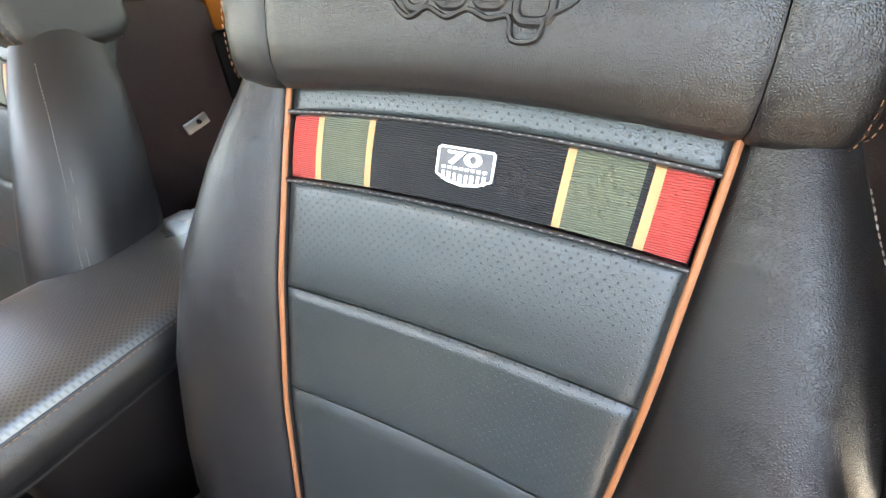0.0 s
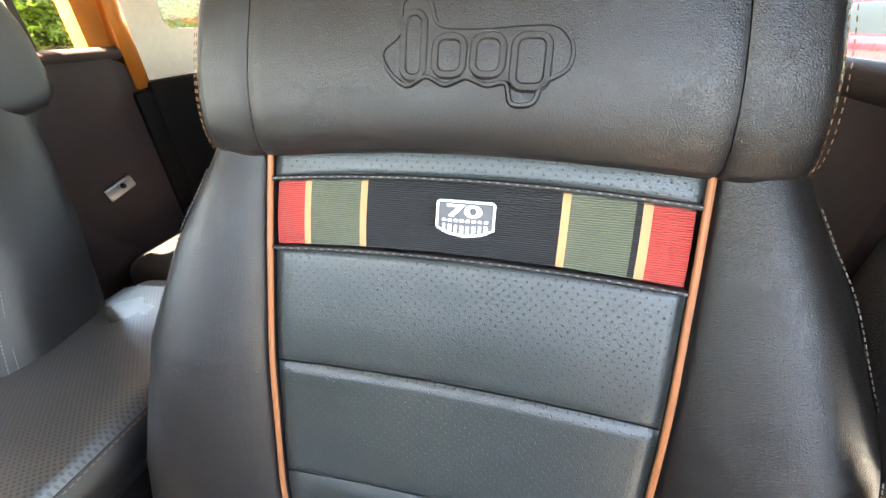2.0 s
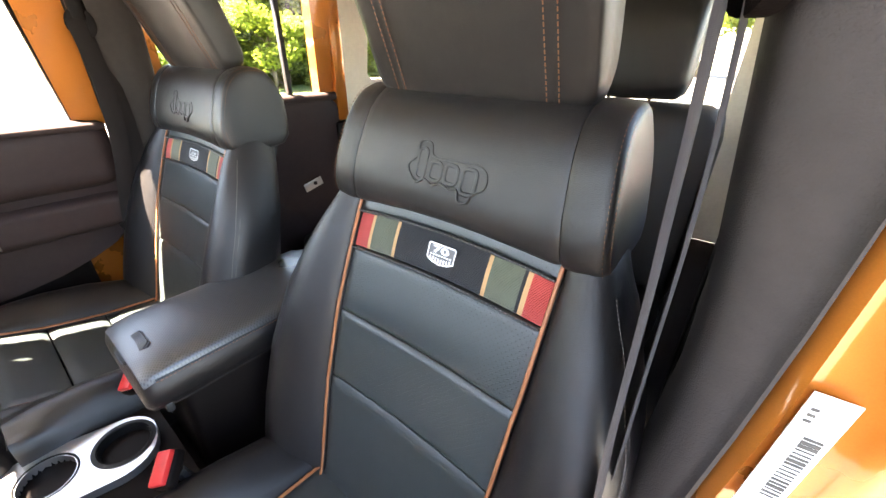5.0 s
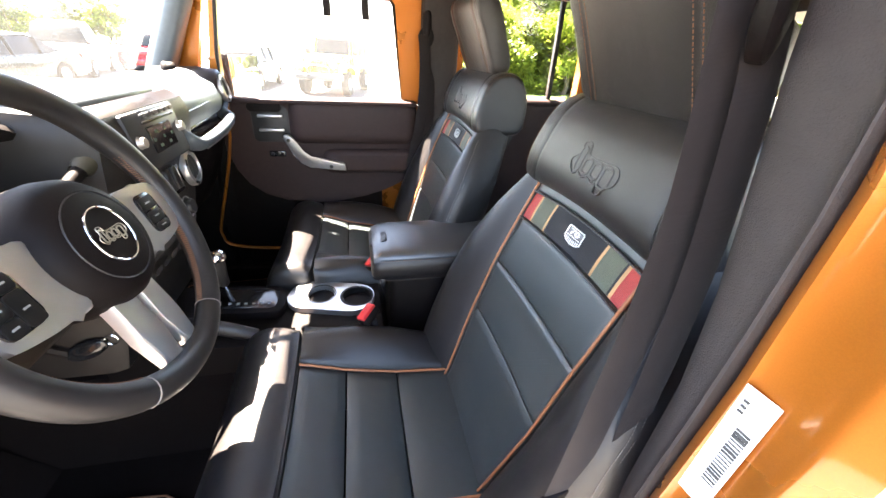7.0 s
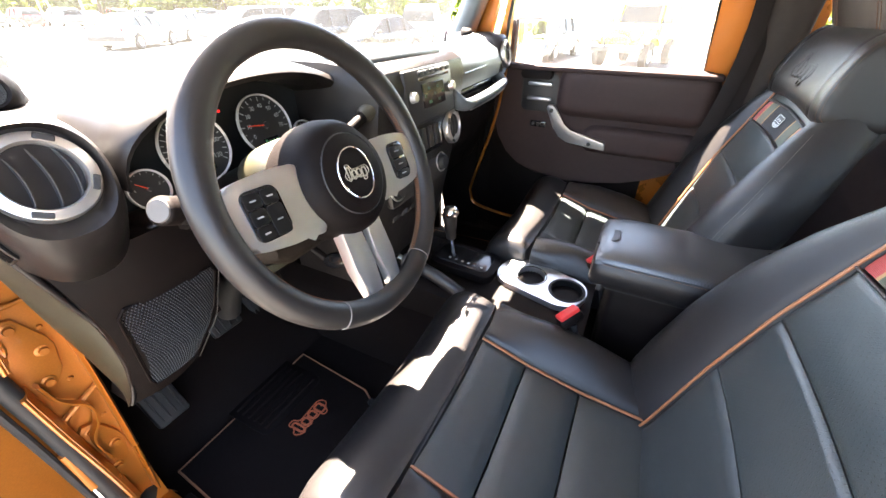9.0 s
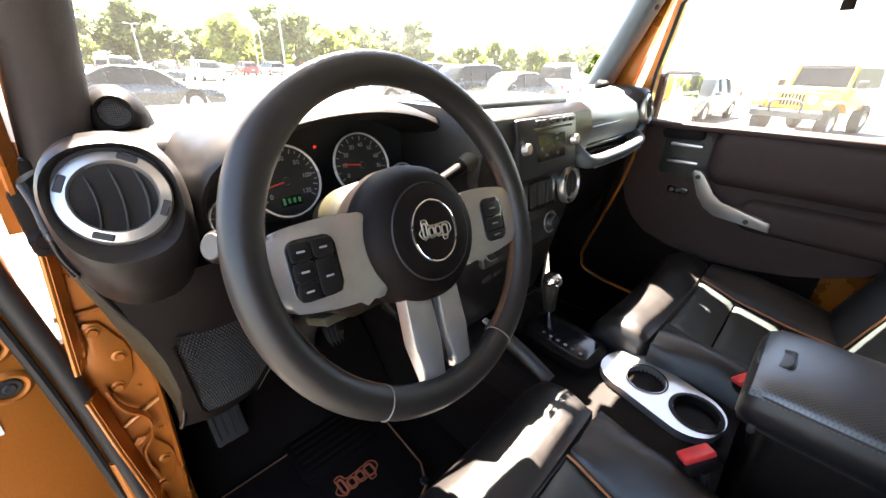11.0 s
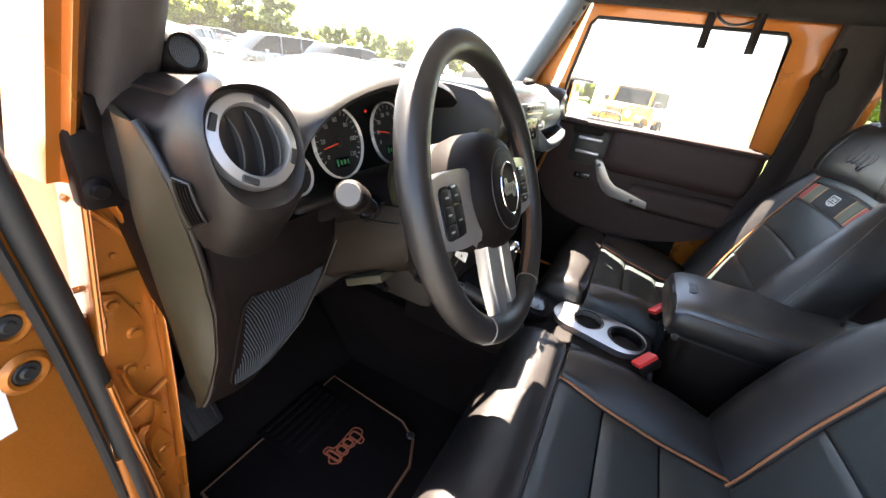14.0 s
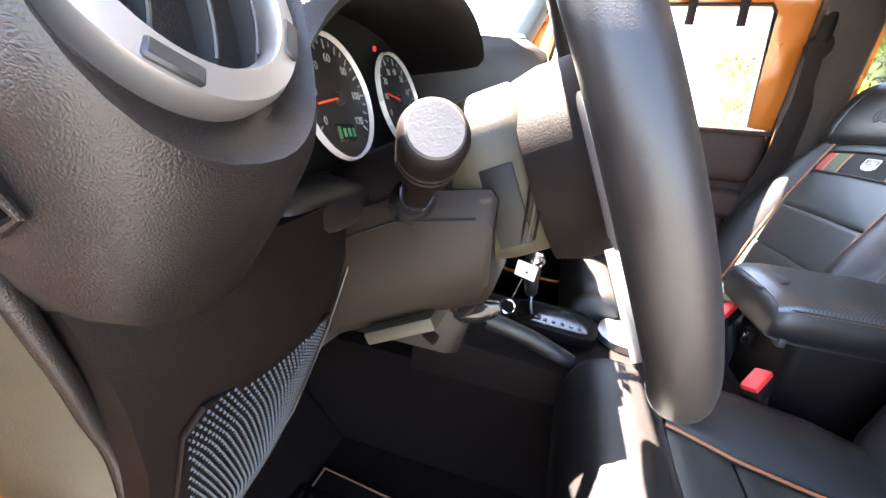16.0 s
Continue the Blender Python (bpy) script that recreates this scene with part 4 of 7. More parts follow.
# seat belts
def seat_belt(sg, name):
    n = thing(name, "dark seat belt with a plastic guide loop", "seat belt", (sg * 0.64, 0.06, 1.0), "front seat belts")
    part("belt_guide", box((sg * 0.648, 0.066, 1.735), (0.036, 0.030, 0.085), 0.013, 3, pose(0, 0, 0, 0, 0, 35 * sg)), M["plastic"], n)
    part("guide_loop", loft([[Vector((sg * (0.648 + 0.006 * k), 0.070, 1.692)) + Vector((sg * (0.5 * r * math.cos(t)), 0.8 * r * math.cos(t), 1.1 * r * math.sin(t))) for t in [2 * math.pi * i / 20 for i in range(20)]] for k, r in ((-1.6, 0.024), (-1, 0.031), (1, 0.031), (1.6, 0.024))]), M["plastic"], n)
    front = [(0.633, 0.080, 1.700), (0.634, 0.076, 1.660), (0.637, 0.072, 1.600), (0.639, 0.070, 1.550), (0.642, 0.074, 1.500), (0.645, 0.080, 1.430), (0.649, 0.092, 1.350), (0.656, 0.108, 1.270), (0.664, 0.135, 1.100), (0.674, 0.150, 0.880)]
    rear = [(0.640, 0.066, 1.700), (0.645, 0.058, 1.650), (0.650, 0.053, 1.580), (0.653, 0.049, 1.500), (0.655, 0.050, 1.400), (0.658, 0.056, 1.300), (0.662, 0.060, 1.100), (0.668, 0.062, 0.900)]
    part("webbing", tube(spline([(sg * x, y, z) for x, y, z in front], 30), 0.02, 8, flat=(0.0205, 0.0012), up=(sg, 0.03, 0)), M["belt"], n, "front belt run hanging from the loop")
    part("webbing", tube(spline([(sg * x, y, z) for x, y, z in rear], 30), 0.02, 8, flat=(0.0185, 0.0012), up=(sg, 0.0, 0)), M["belt"], n, "rear belt run going down to the reel")
    tongue = part("latch_plate", box((sg * 0.658, 0.118, 1.190), (0.010, 0.056, 0.040), 0.003, 2, pose(0, 0, 0, -18, 0, -8 * sg)), M["plastic"], n, "black latch plate with a steel tongue")
    part("steel_tongue", box((sg * 0.658, 0.124, 1.155), (0.003, 0.026, 0.034), 0.001, 1, pose(0, 0, 0, -18, 0, -8 * sg)), M["chrome"], tongue)
    part("anchor_cover", box((sg * 0.676, 0.150, 0.875), (0.03, 0.06, 0.07), 0.012), M["plastic"], n)
    return n


seat_belt(-1, "seat_belt")
seat_belt(1, "seat_belt")


def buckle(at, lean, name="belt_buckle"):
    n = thing(name, "black seat belt buckle with a red release button", "buckle", at, "belt buckles")
    a = Vector(at)
    mm = pose(0, 0, 0, -22, -24 + lean, -42)
    part("housing", box(a + (mm @ Vector((0, 0, -0.008))), (0.054, 0.030, 0.022), 0.007, 3, mm), M["plastic"], n)
    part("release_button", box(a + (mm @ Vector((0, 0, 0.006))), (0.048, 0.025, 0.010), 0.003, 2, mm), M["red_plastic"], n, "red release button")
    part("stalk", tube([a + (mm @ Vector((0, 0, -0.022))), a + Vector((0.0, -0.05, -0.16))], 0.009, 8), M["button"], n)
    return n


buckle((-0.129, 0.328, 1.086), 0)
buckle((0.090, 0.303, 1.106), 0)


# ---- doors of the passenger side ----
def door_pane(y0, y1, z0, z1, xb, xt, sg=1):
    return loft([[Vector((sg * (x + d), y, z)) for y, d in ((y0, 0), (y1, 0), (y1, 0.005), (y0, 0.005))] for z, x in ((z0, xb), (z1, xt))])


def trim_door(sg):
    n = thing("door_1", "closed passenger door with charcoal trim, silver pull handle and bronze frame", "door", (sg * 0.72, 0.45, 0.75), kind="structure")
    out = [(0.085, 0.74), (0.77, 0.74), (0.80, 0.90), (0.80, 1.455), (0.78, 1.46), (0.085, 1.46)]
    part("door_shell", slab("s", out, "x", sg * 0.728, sg * 0.04, M["bronze"], "", ""), M["bronze"], n, smooth=False)
    # trim pad: layers with rounded outlines
    def layer(name, poly, x, t, mat, bev=0.008, lab=""):
        m = Matrix(((0, 0, -sg, sg * x), (1, 0, 0, 0), (0, 1, 0, 0), (0, 0, 0, 1)))
        return part(name, prism(poly, m, t, bev=bev), mat, n, lab)
    def rr(y0, z0, y1, z1, r):
        return [(a + (y0 + y1) / 2, b + (z0 + z1) / 2) for a, b in rounded(y1 - y0, z1 - z0, r, 6)]
    def soft(name, y0, z0, y1, z1, r, x, t, mat, lab=""):
        """A cushioned panel: its outline swells out to the thickness t over rounded shoulders."""
        rings = []
        for inset, k in ((0.0, -0.25), (0.005, 0.30), (0.013, 0.64), (0.023, 0.86), (0.034, 0.97), (0.046, 1.0)):
            d = inset * min(1.0, (z1 - z0) / 0.17)
            rings.append([Vector((sg * (x - t * k), p + (y0 + y1) / 2, q + (z0 + z1) / 2)) for p, q in rounded(y1 - y0 - 2 * d, z1 - z0 - 2 * d, max(0.006, min(r, (z1 - z0) / 2 - 0.002) - d), 6)])
        return part(name, loft(rings), mat, n, lab)
    board = [(0.10, 1.452), (0.10, 1.20), (0.125, 1.165), (0.165, 1.140), (0.225, 1.112), (0.30, 1.088), (0.40, 1.070), (0.52, 1.062), (0.62, 1.072), (0.70, 1.100), (0.755, 1.145), (0.79, 1.20), (0.815, 1.28), (0.815, 1.452)]
    layer("trim_board", board, 0.728, 0.034, M["door_trim"], 0.010, "charcoal trim board with a rounded lower edge")
    layer("lower_pocket", rr(0.235, 0.775, 0.822, 1.24, 0.04), 0.730, 0.020, M["plastic"], 0.006, "black map pocket below the trim")
    soft("upper_pad", 0.090, 1.305, 0.576, 1.476, 0.05, 0.694, 0.034, M["door_trim"], "cushioned upper door pad")
    soft("arm_rest", 0.090, 1.188, 0.470, 1.288, 0.046, 0.696, 0.032, M["door_trim"], "padded door arm rest")
    layer("latch_bezel", rr(0.578, 1.312, 0.708, 1.446, 0.022), 0.706, 0.014, M["button"], 0.006)
    layer("latch_hood", rr(0.600, 1.425, 0.712, 1.456, 0.010), 0.692, 0.022, M["plastic"], 0.006)
    top = spline([(sg * 0.705, 0.12, 1.462), (sg * 0.702, 0.45, 1.464), (sg * 0.700, 0.83, 1.462)], 12)
    part("sill_cap", tube(top, 0.014, 10, flat=(0.016, 0.010)), M["door_trim"], n)
    part("window_ledge", box((sg * 0.690, 0.455, 1.462), (0.062, 0.72, 0.018), 0.007, 3), M["door_trim"], n)
    for zz in (1.408, 1.358):
        part("door_latch", box((sg * 0.684, 0.640, zz), (0.016, 0.088, 0.011), 0.004), M["silver"], n, "silver door latch bar")
    part("speaker_bump", box((sg * 0.690, 0.632, 1.268), (0.008, 0.06, 0.022), 0.004), M["gloss_black"], n)
    for k in range(3):
        part("switch", box((sg * 0.684, 0.615 + k * 0.017, 1.268), (0.006, 0.012, 0.012), 0.002), M["button"], n)
    vee = [(0.624, 1.312), (0.618, 1.322), (0.598, 1.324), (0.590, 1.316), (0.552, 1.262), (0.524, 1.244), (0.398, 1.230), (0.390, 1.222), (0.388, 1.198), (0.532, 1.204), (0.566, 1.220), (0.590, 1.250)]
    vee = [(y - 0.010 - 0.056 * (y - 0.389), z + 0.010 + 0.056 * (y - 0.389)) for y, z in vee]
    h = layer("pull_handle", vee[::-1], 0.668, 0.018, M["silver"], 0.005, "satin silver pull handle")
    part("handle_mount", box((sg * 0.682, 0.580, 1.322), (0.045, 0.022, 0.022), 0.004), M["button"], h)
    part("handle_mount", box((sg * 0.682, 0.42, 1.222), (0.045, 0.03, 0.018), 0.004), M["button"], h)
    for p in (Vector((sg * 0.6495, 0.581, 1.327)), Vector((sg * 0.6495, 0.434, 1.226))):
        part("screw", revolve([(0, 0.003), (0.006, 0.003), (0.007, 0)], Matrix.Translation(p) @ axes_of((-sg, 0, 0)), 12), M["button"], h)
    # painted frame round the window
    fr = [(0.083, 1.46), (0.842, 1.46), (0.80, 1.62), (0.755, 1.86), (0.083, 1.86)]
    ho = [(0.150, 1.460), (0.790, 1.460), (0.782, 1.60), (0.750, 1.780), (0.733, 1.800), (0.195, 1.800), (0.182, 1.784)]
    bm = slab("f", fr, "x", sg * 0.712, sg * 0.045, None, "", "", (ho,))
    for v in bm.verts:
        v.co.x -= sg * max(0.0, v.co.z - 1.46) * 0.085
    part("window_frame", bm, M["bronze"], n, "bronze orange window frame", smooth=False)
    part("edge_seal", tube([(sg * 0.724, 0.0775, 0.80), (sg * 0.724, 0.0775, 1.46), (sg * 0.690, 0.0775, 1.87)], 0.012, 8, flat=(0.018, 0.0045), up=(0, 1, 0)), M["rubber"], n)
    seal = [(sg * (0.711 - (z - 1.46) * 0.085), y, z) for y, z in ho]
    part("window_seal", tube(seal, 0.006, 8, closed=True), M["rubber"], n)
    gl = part("window_pane", door_pane(0.145, 0.795, 1.46, 1.85, 0.735, 0.702, sg), M["dusty_pane"], n, smooth=False)
    gl.visible_shadow = False
    return n


trim_door(1)


def rear_door(sg):
    n = thing("door_2" if sg > 0 else "door_3", "closed rear door with charcoal trim and a divided window", "door", (sg * 0.72, -0.38, 0.75), kind="structure")
    part("door_shell", slab("s", rect(-0.68, 0.74, -0.055, 1.465), "x", sg * 0.722, sg * 0.04, None, "", ""), M["bronze"], n, smooth=False)
    m = Matrix(((0, 0, -sg, sg * 0.722), (1, 0, 0, 0), (0, 1, 0, 0), (0, 0, 0, 1)))
    part("trim_board", prism([(a - 0.375, b + 1.12) for a, b in rounded(0.60, 0.70, 0.05)], m, 0.03, bev=0.012), M["door_trim"], n)
    part("sill_cap", tube([(sg * 0.70, -0.06, 1.478), (sg * 0.70, -0.66, 1.478)], 0.016, 10), M["door_trim"], n)
    bm = slab("f", [(-0.70, 1.46), (-0.055, 1.46), (-0.055, 1.885), (-0.665, 1.885)], "x", sg * 0.712, sg * 0.045, None, "", "", ([(-0.600, 1.478), (-0.085, 1.478), (-0.085, 1.845), (-0.585, 1.845)],))
    for v in bm.verts:
        v.co.x -= sg * max(0.0, v.co.z - 1.46) * 0.085
    part("window_frame", bm, M["bronze"], n, "bronze orange window frame", smooth=False)
    part("divider", box((sg * 0.705, -0.468, 1.660), (0.02, 0.018, 0.37), 0.003), M["rubber"], n)
    gl = part("window_pane", door_pane(-0.63, -0.07, 1.475, 1.85, 0.735, 0.702, sg), M["glass"], n, smooth=False)
    gl.visible_shadow = False
    plate = part("handle_plate", box((sg * 0.690, -0.500, 1.150), (0.010, 0.085, 0.035), 0.005, 2, pose(0, 0, 0, -14)), M["silver"], n, "silver door pull")
    part("knob", revolve([(0, 0.006), (0.006, 0.006), (0.008, 0)], Matrix.Translation((sg * 0.684, -0.505, 1.155)) @ axes_of((-sg, 0, 0)), 12), M["rubber"], plate)
    return n


rear_door(1)
rear_door(-1)

for sg in (-1, 1):
    solo("rear_post", box((sg * 0.708, -0.690, 1.65), (0.045, 0.055, 0.54), 0.012), M["bronze"], "bronze orange rear door post", "pillar", kind="structure")
    solo("post_trim", box((sg * 0.705, -0.685, 1.06), (0.05, 0.075, 0.636), 0.012), M["plastic"], "black trim on the rear door post", "pillar", kind="structure")
solo("right_sill", box((0.715, 0.14, 0.715), (0.09, 1.75, 0.13), 0.018), M["plastic"], "dark door sill on the passenger side", "sill", kind="structure")
# rear quarter walls of the hard top and the tail
for sg in (-1, 1):
    q = slab("q", rect(-2.02, 1.40, -0.70, 1.93), "x", sg * 0.70, sg * 0.05, None, "", "", ([(-1.75, 1.53), (-0.862, 1.53), (-0.842, 1.55), (-0.875, 1.83), (-0.90, 1.845), (-1.75, 1.845)],))
    solo("quarter_wall", q, M["hardtop"], "cream hard top side with a quarter window", "wall", kind="structure", smooth=False)
    solo("quarter_trim", box((sg * 0.70, -1.36, 1.05), (0.05, 1.32, 0.70), 0.01), M["plastic"], "black cargo side trim", "wall", kind="structure")
    gl = solo("quarter_window", door_pane(-1.76, -0.835, 1.52, 1.85, 0.725, 0.725, sg), M["glass"], "clear quarter window pane", "window", kind="structure", smooth=False)
    gl.visible_shadow = False
tw = slab("t", rect(-0.75, 0.72, 0.75, 1.98), "y", -2.03, -0.05, None, "", "", (rect(-0.52, 1.40, 0.52, 1.84),))
solo("tailgate", tw, M["hardtop"], "cream tailgate wall with a rear window", "wall", kind="structure", smooth=False)
solo("roof_shell", box((0, -0.645, 2.005), (1.50, 2.87, 0.03), 0.01), M["plastic"], "black outer hard top", "roof", kind="structure")


# rear bench
def rear_bench():
    n = thing("back_row_bench", "black leather rear bench with tall head restraints", "car seat", (0, -0.8, 0.72))
    rings = []
    for x, s in ((-0.60, 0.25), (-0.59, 0.08), (-0.55, 0.0), (-0.1, 0.0), (0.3, 0.0), (0.55, 0.0), (0.59, 0.08), (0.60, 0.25)):
        c = Vector((0, -0.98, 1.2))
        prof = [(-0.80, 0.95), (-0.86, 1.2), (-0.92, 1.42), (-0.96, 1.50), (-1.02, 1.51), (-1.06, 1.46), (-1.03, 1.2), (-0.98, 0.92)]
        rings.append([Vector((x, *(c + (p - c) * (1 - s))[1:])) for p in spline([(0, a, b) for a, b in prof], 24, True)])
    part("backrest", loft(rings), M["leather"], n)
    part("cushion", box((0, -0.58, 0.93), (1.20, 0.50, 0.18), 0.06, 4), M["leather"], n)
    part("seat_base", box((0, -0.58, 0.78), (1.10, 0.44, 0.14), 0.02), M["plastic"], n)
    for cx in (-0.33, 0.36):
        rings = []
        for x, s in ((-0.155, 0.3), (-0.148, 0.12), (-0.13, 0.02), (0, 0), (0.13, 0.02), (0.148, 0.12), (0.155, 0.3)):
            c = Vector((0, -0.98, 1.66))
            prof = [(-0.93, 1.53), (-0.92, 1.62), (-0.93, 1.72), (-0.96, 1.79), (-1.0, 1.80), (-1.04, 1.76), (-1.05, 1.62), (-1.02, 1.53)]
            rings.append([Vector((cx + x, *(c + (p - c) * (1 - s))[1:])) for p in spline([(0, a, b) for a, b in prof], 24, True)])
        part("headrest", loft(rings), M["leather"], n)
        for sx in (-0.06, 0.06):
            part("headrest_post", tube([(cx + sx, -0.99, 1.48), (cx + sx, -0.99, 1.56)], 0.006, 8), M["chrome"], n)
    return n


rear_bench()
# grab strap over the passenger window
gs = thing("grab_strap", "black fabric grab strap hanging over the window", "grab strap", (0.61, 0.35, 1.86))
part("strap_tail", tube([(0.625, 0.405, 1.85), (0.623, 0.403, 1.735)], 0.01, 8, flat=(0.012, 0.002), up=(1, 0, 0)), M["belt"], gs)
part("strap_tail", tube([(0.612, 0.285, 1.85), (0.605, 0.280, 1.730)], 0.01, 8, flat=(0.012, 0.002), up=(1, 0, 0)), M["belt"], gs)
part("strap_loop", tube(spline([(0.620, 0.40, 1.83), (0.612, 0.37, 1.806), (0.608, 0.34, 1.80), (0.610, 0.30, 1.812), (0.614, 0.285, 1.83)], 14), 0.008, 8, flat=(0.004, 0.013), up=(1, 0, 0)), M["belt"], gs)

# open driver's door, seen at its hinge side
dd = thing("door_4", "open driver door, bronze painted, with black weatherstrip", "door", (-0.80, 1.02, 0.75), kind="structure")
ang = radians(14)
dm = Matrix.Translation((-0.765, 1.045, 0)) @ Matrix.Rotation(ang, 4, "Z")
def dpart(name, bm, mat, lab="", smooth=True):
    bmesh.ops.transform(bm, matrix=dm, verts=bm.verts)
    return part(name, bm, mat, dd, lab, smooth)
dpart("door_skin", box((-0.42, 0.0, 1.10), (0.84, 0.075, 0.72), 0.02), M["bronze"])
dpart("hinge_face", box((-0.10, -0.044, 1.10), (0.19, 0.014, 0.70), 0.006), M["bronze_dull"])
dpart("trim_board", box((-0.52, -0.06, 1.10), (0.60, 0.05, 0.66), 0.03, 3), M["door_trim"])
dpart("weatherstrip", tube(spline([(-0.028, -0.056, 1.47), (-0.016, -0.058, 1.34), (-0.004, -0.058, 1.20), (0.006, -0.056, 1.0), (0.012, -0.052, 0.76)], 24), 0.013, 10), M["rubber"], "black rubber weatherstrip")
dpart("inner_bead", tube(spline([(-0.050, -0.054, 1.47), (-0.038, -0.056, 1.34), (-0.026, -0.056, 1.20), (-0.016, -0.054, 1.0), (-0.010, -0.052, 0.76)], 24), 0.006, 8), M["rubber"])
for z in (1.288, 1.228):
    dpart("plug_recess", revolve([(0.0128, 0.0005), (0.0145, 0.004), (0.018, 0.005), (0.0215, 0.003), (0.024, 0.0)], Matrix.Translation((-0.055, -0.052, z)) @ axes_of((0, -1, 0)), 24), M["bronze_dull"], "painted ring pressed round a plug")
    dpart("plug", revolve([(0, 0.005), (0.005, 0.0055), (0.007, 0.003), (0.011, 0.0035), (0.0132, 0.001)], Matrix.Translation((-0.055, -0.052, z)) @ axes_of((0, -1, 0)), 20), M["rubber"], "black rubber hole plug")
dpart("sticker", box((-0.118, -0.0525, 1.222), (0.085, 0.0012, 0.10), 0, m=pose(0, 0, 0, 0, 4, 0)), M["sticker"], "white paper sticker", False)


# ---- dashboard ----
dash = thing("dashboard", "black moulded dashboard with silver ringed vents", "dashboard", (0, 1.0, 1.0))
prof = [(0.815, 1.40), (0.800, 1.44), (0.800, 1.495), (0.815, 1.518), (0.85, 1.529), (0.95, 1.528), (1.08, 1.516), (1.10, 1.48), (1.08, 1.40)]
rings = []
for x, dy, dz in ((-0.672, 0.045, -0.01), (-0.66, 0.05, 0.0), (-0.592, 0.06, 0.002), (-0.582, 0.135, 0.004), (-0.40, 0.135, 0.004), (-0.165, 0.135, 0.004), (-0.155, 0.05, 0.008), (0.10, 0.0, 0.018), (0.30, -0.02, 0.014), (0.55, -0.01, 0.008), (0.66, 0.02, 0.0), (0.69, 0.05, -0.01)):
    rings.append([Vector((x, p.x + (dy if p.x < 1.0 else 0), p.y + dz)) for p in [Vector((q.x, q.y, 0)) for q in spline([(a, b, 0) for a, b in prof], 30, True)]])
part("dash_top", loft(rings), M["dash"], dash)
# cluster housing: an arched brow over the instruments
arch = []
for i in range(25):
    a = math.pi * i / 24
    arch.append((-0.372 - 0.205 * math.cos(a), 1.435 + 0.108 * math.sin(a) ** 0.75))
rings = []
for y, g, dz in ((0.905, 0.93, -0.004), (0.83, 0.955, 0.0), (0.800, 0.975, 0.003), (0.793, 1.0, 0.008), (0.80, 1.03, 0.013), (0.85, 1.05, 0.018), (0.95, 1.06, 0.02)):
    rings.append([Vector((-0.372 + (x + 0.372) * g, y + 0.03 * (1 - ((z - 1.435) / 0.108)) * (1 if y < 0.84 else 0), 1.435 + (z - 1.435) * g + dz)) for x, z in arch])
part("cluster_brow", loft(rings, closed=False, caps=False), M["dash"], dash, "padded brow over the instruments")
part("dial_panel", prism([(-0.372 + (x + 0.372) * 0.985, 1.435 + (z - 1.435) * 0.97) for x, z in arch][::-1] + [(-0.574, 1.36), (-0.17, 1.36)], Matrix(((1, 0, 0, 0), (0, 0, -1, 0.925), (0, 1, 0, 0), (0, 0, 0, 1))), 0.02), M["dial"], dash, smooth=False)
part("cluster_sill", box((-0.372, 0.868, 1.375), (0.40, 0.07, 0.035), 0.012, 3), M["dash"], dash)
ng = (0, -0.95, 0.30)


def words(text, m, size, mat, parent, name="marking"):
    cu = bpy.data.curves.new(name, "FONT")
    cu.body, cu.size, cu.align_x, cu.align_y = text, size, "CENTER", "CENTER"
    cu.extrude = 0.0002
    cu.materials.append(mat)
    ob = new(name, cu)
    ob.parent = parent
    if parent and parent.data is None:
        ob.matrix_parent_inverse = Matrix.Translation(-parent.location)
    ob.matrix_basis = m
    return ob


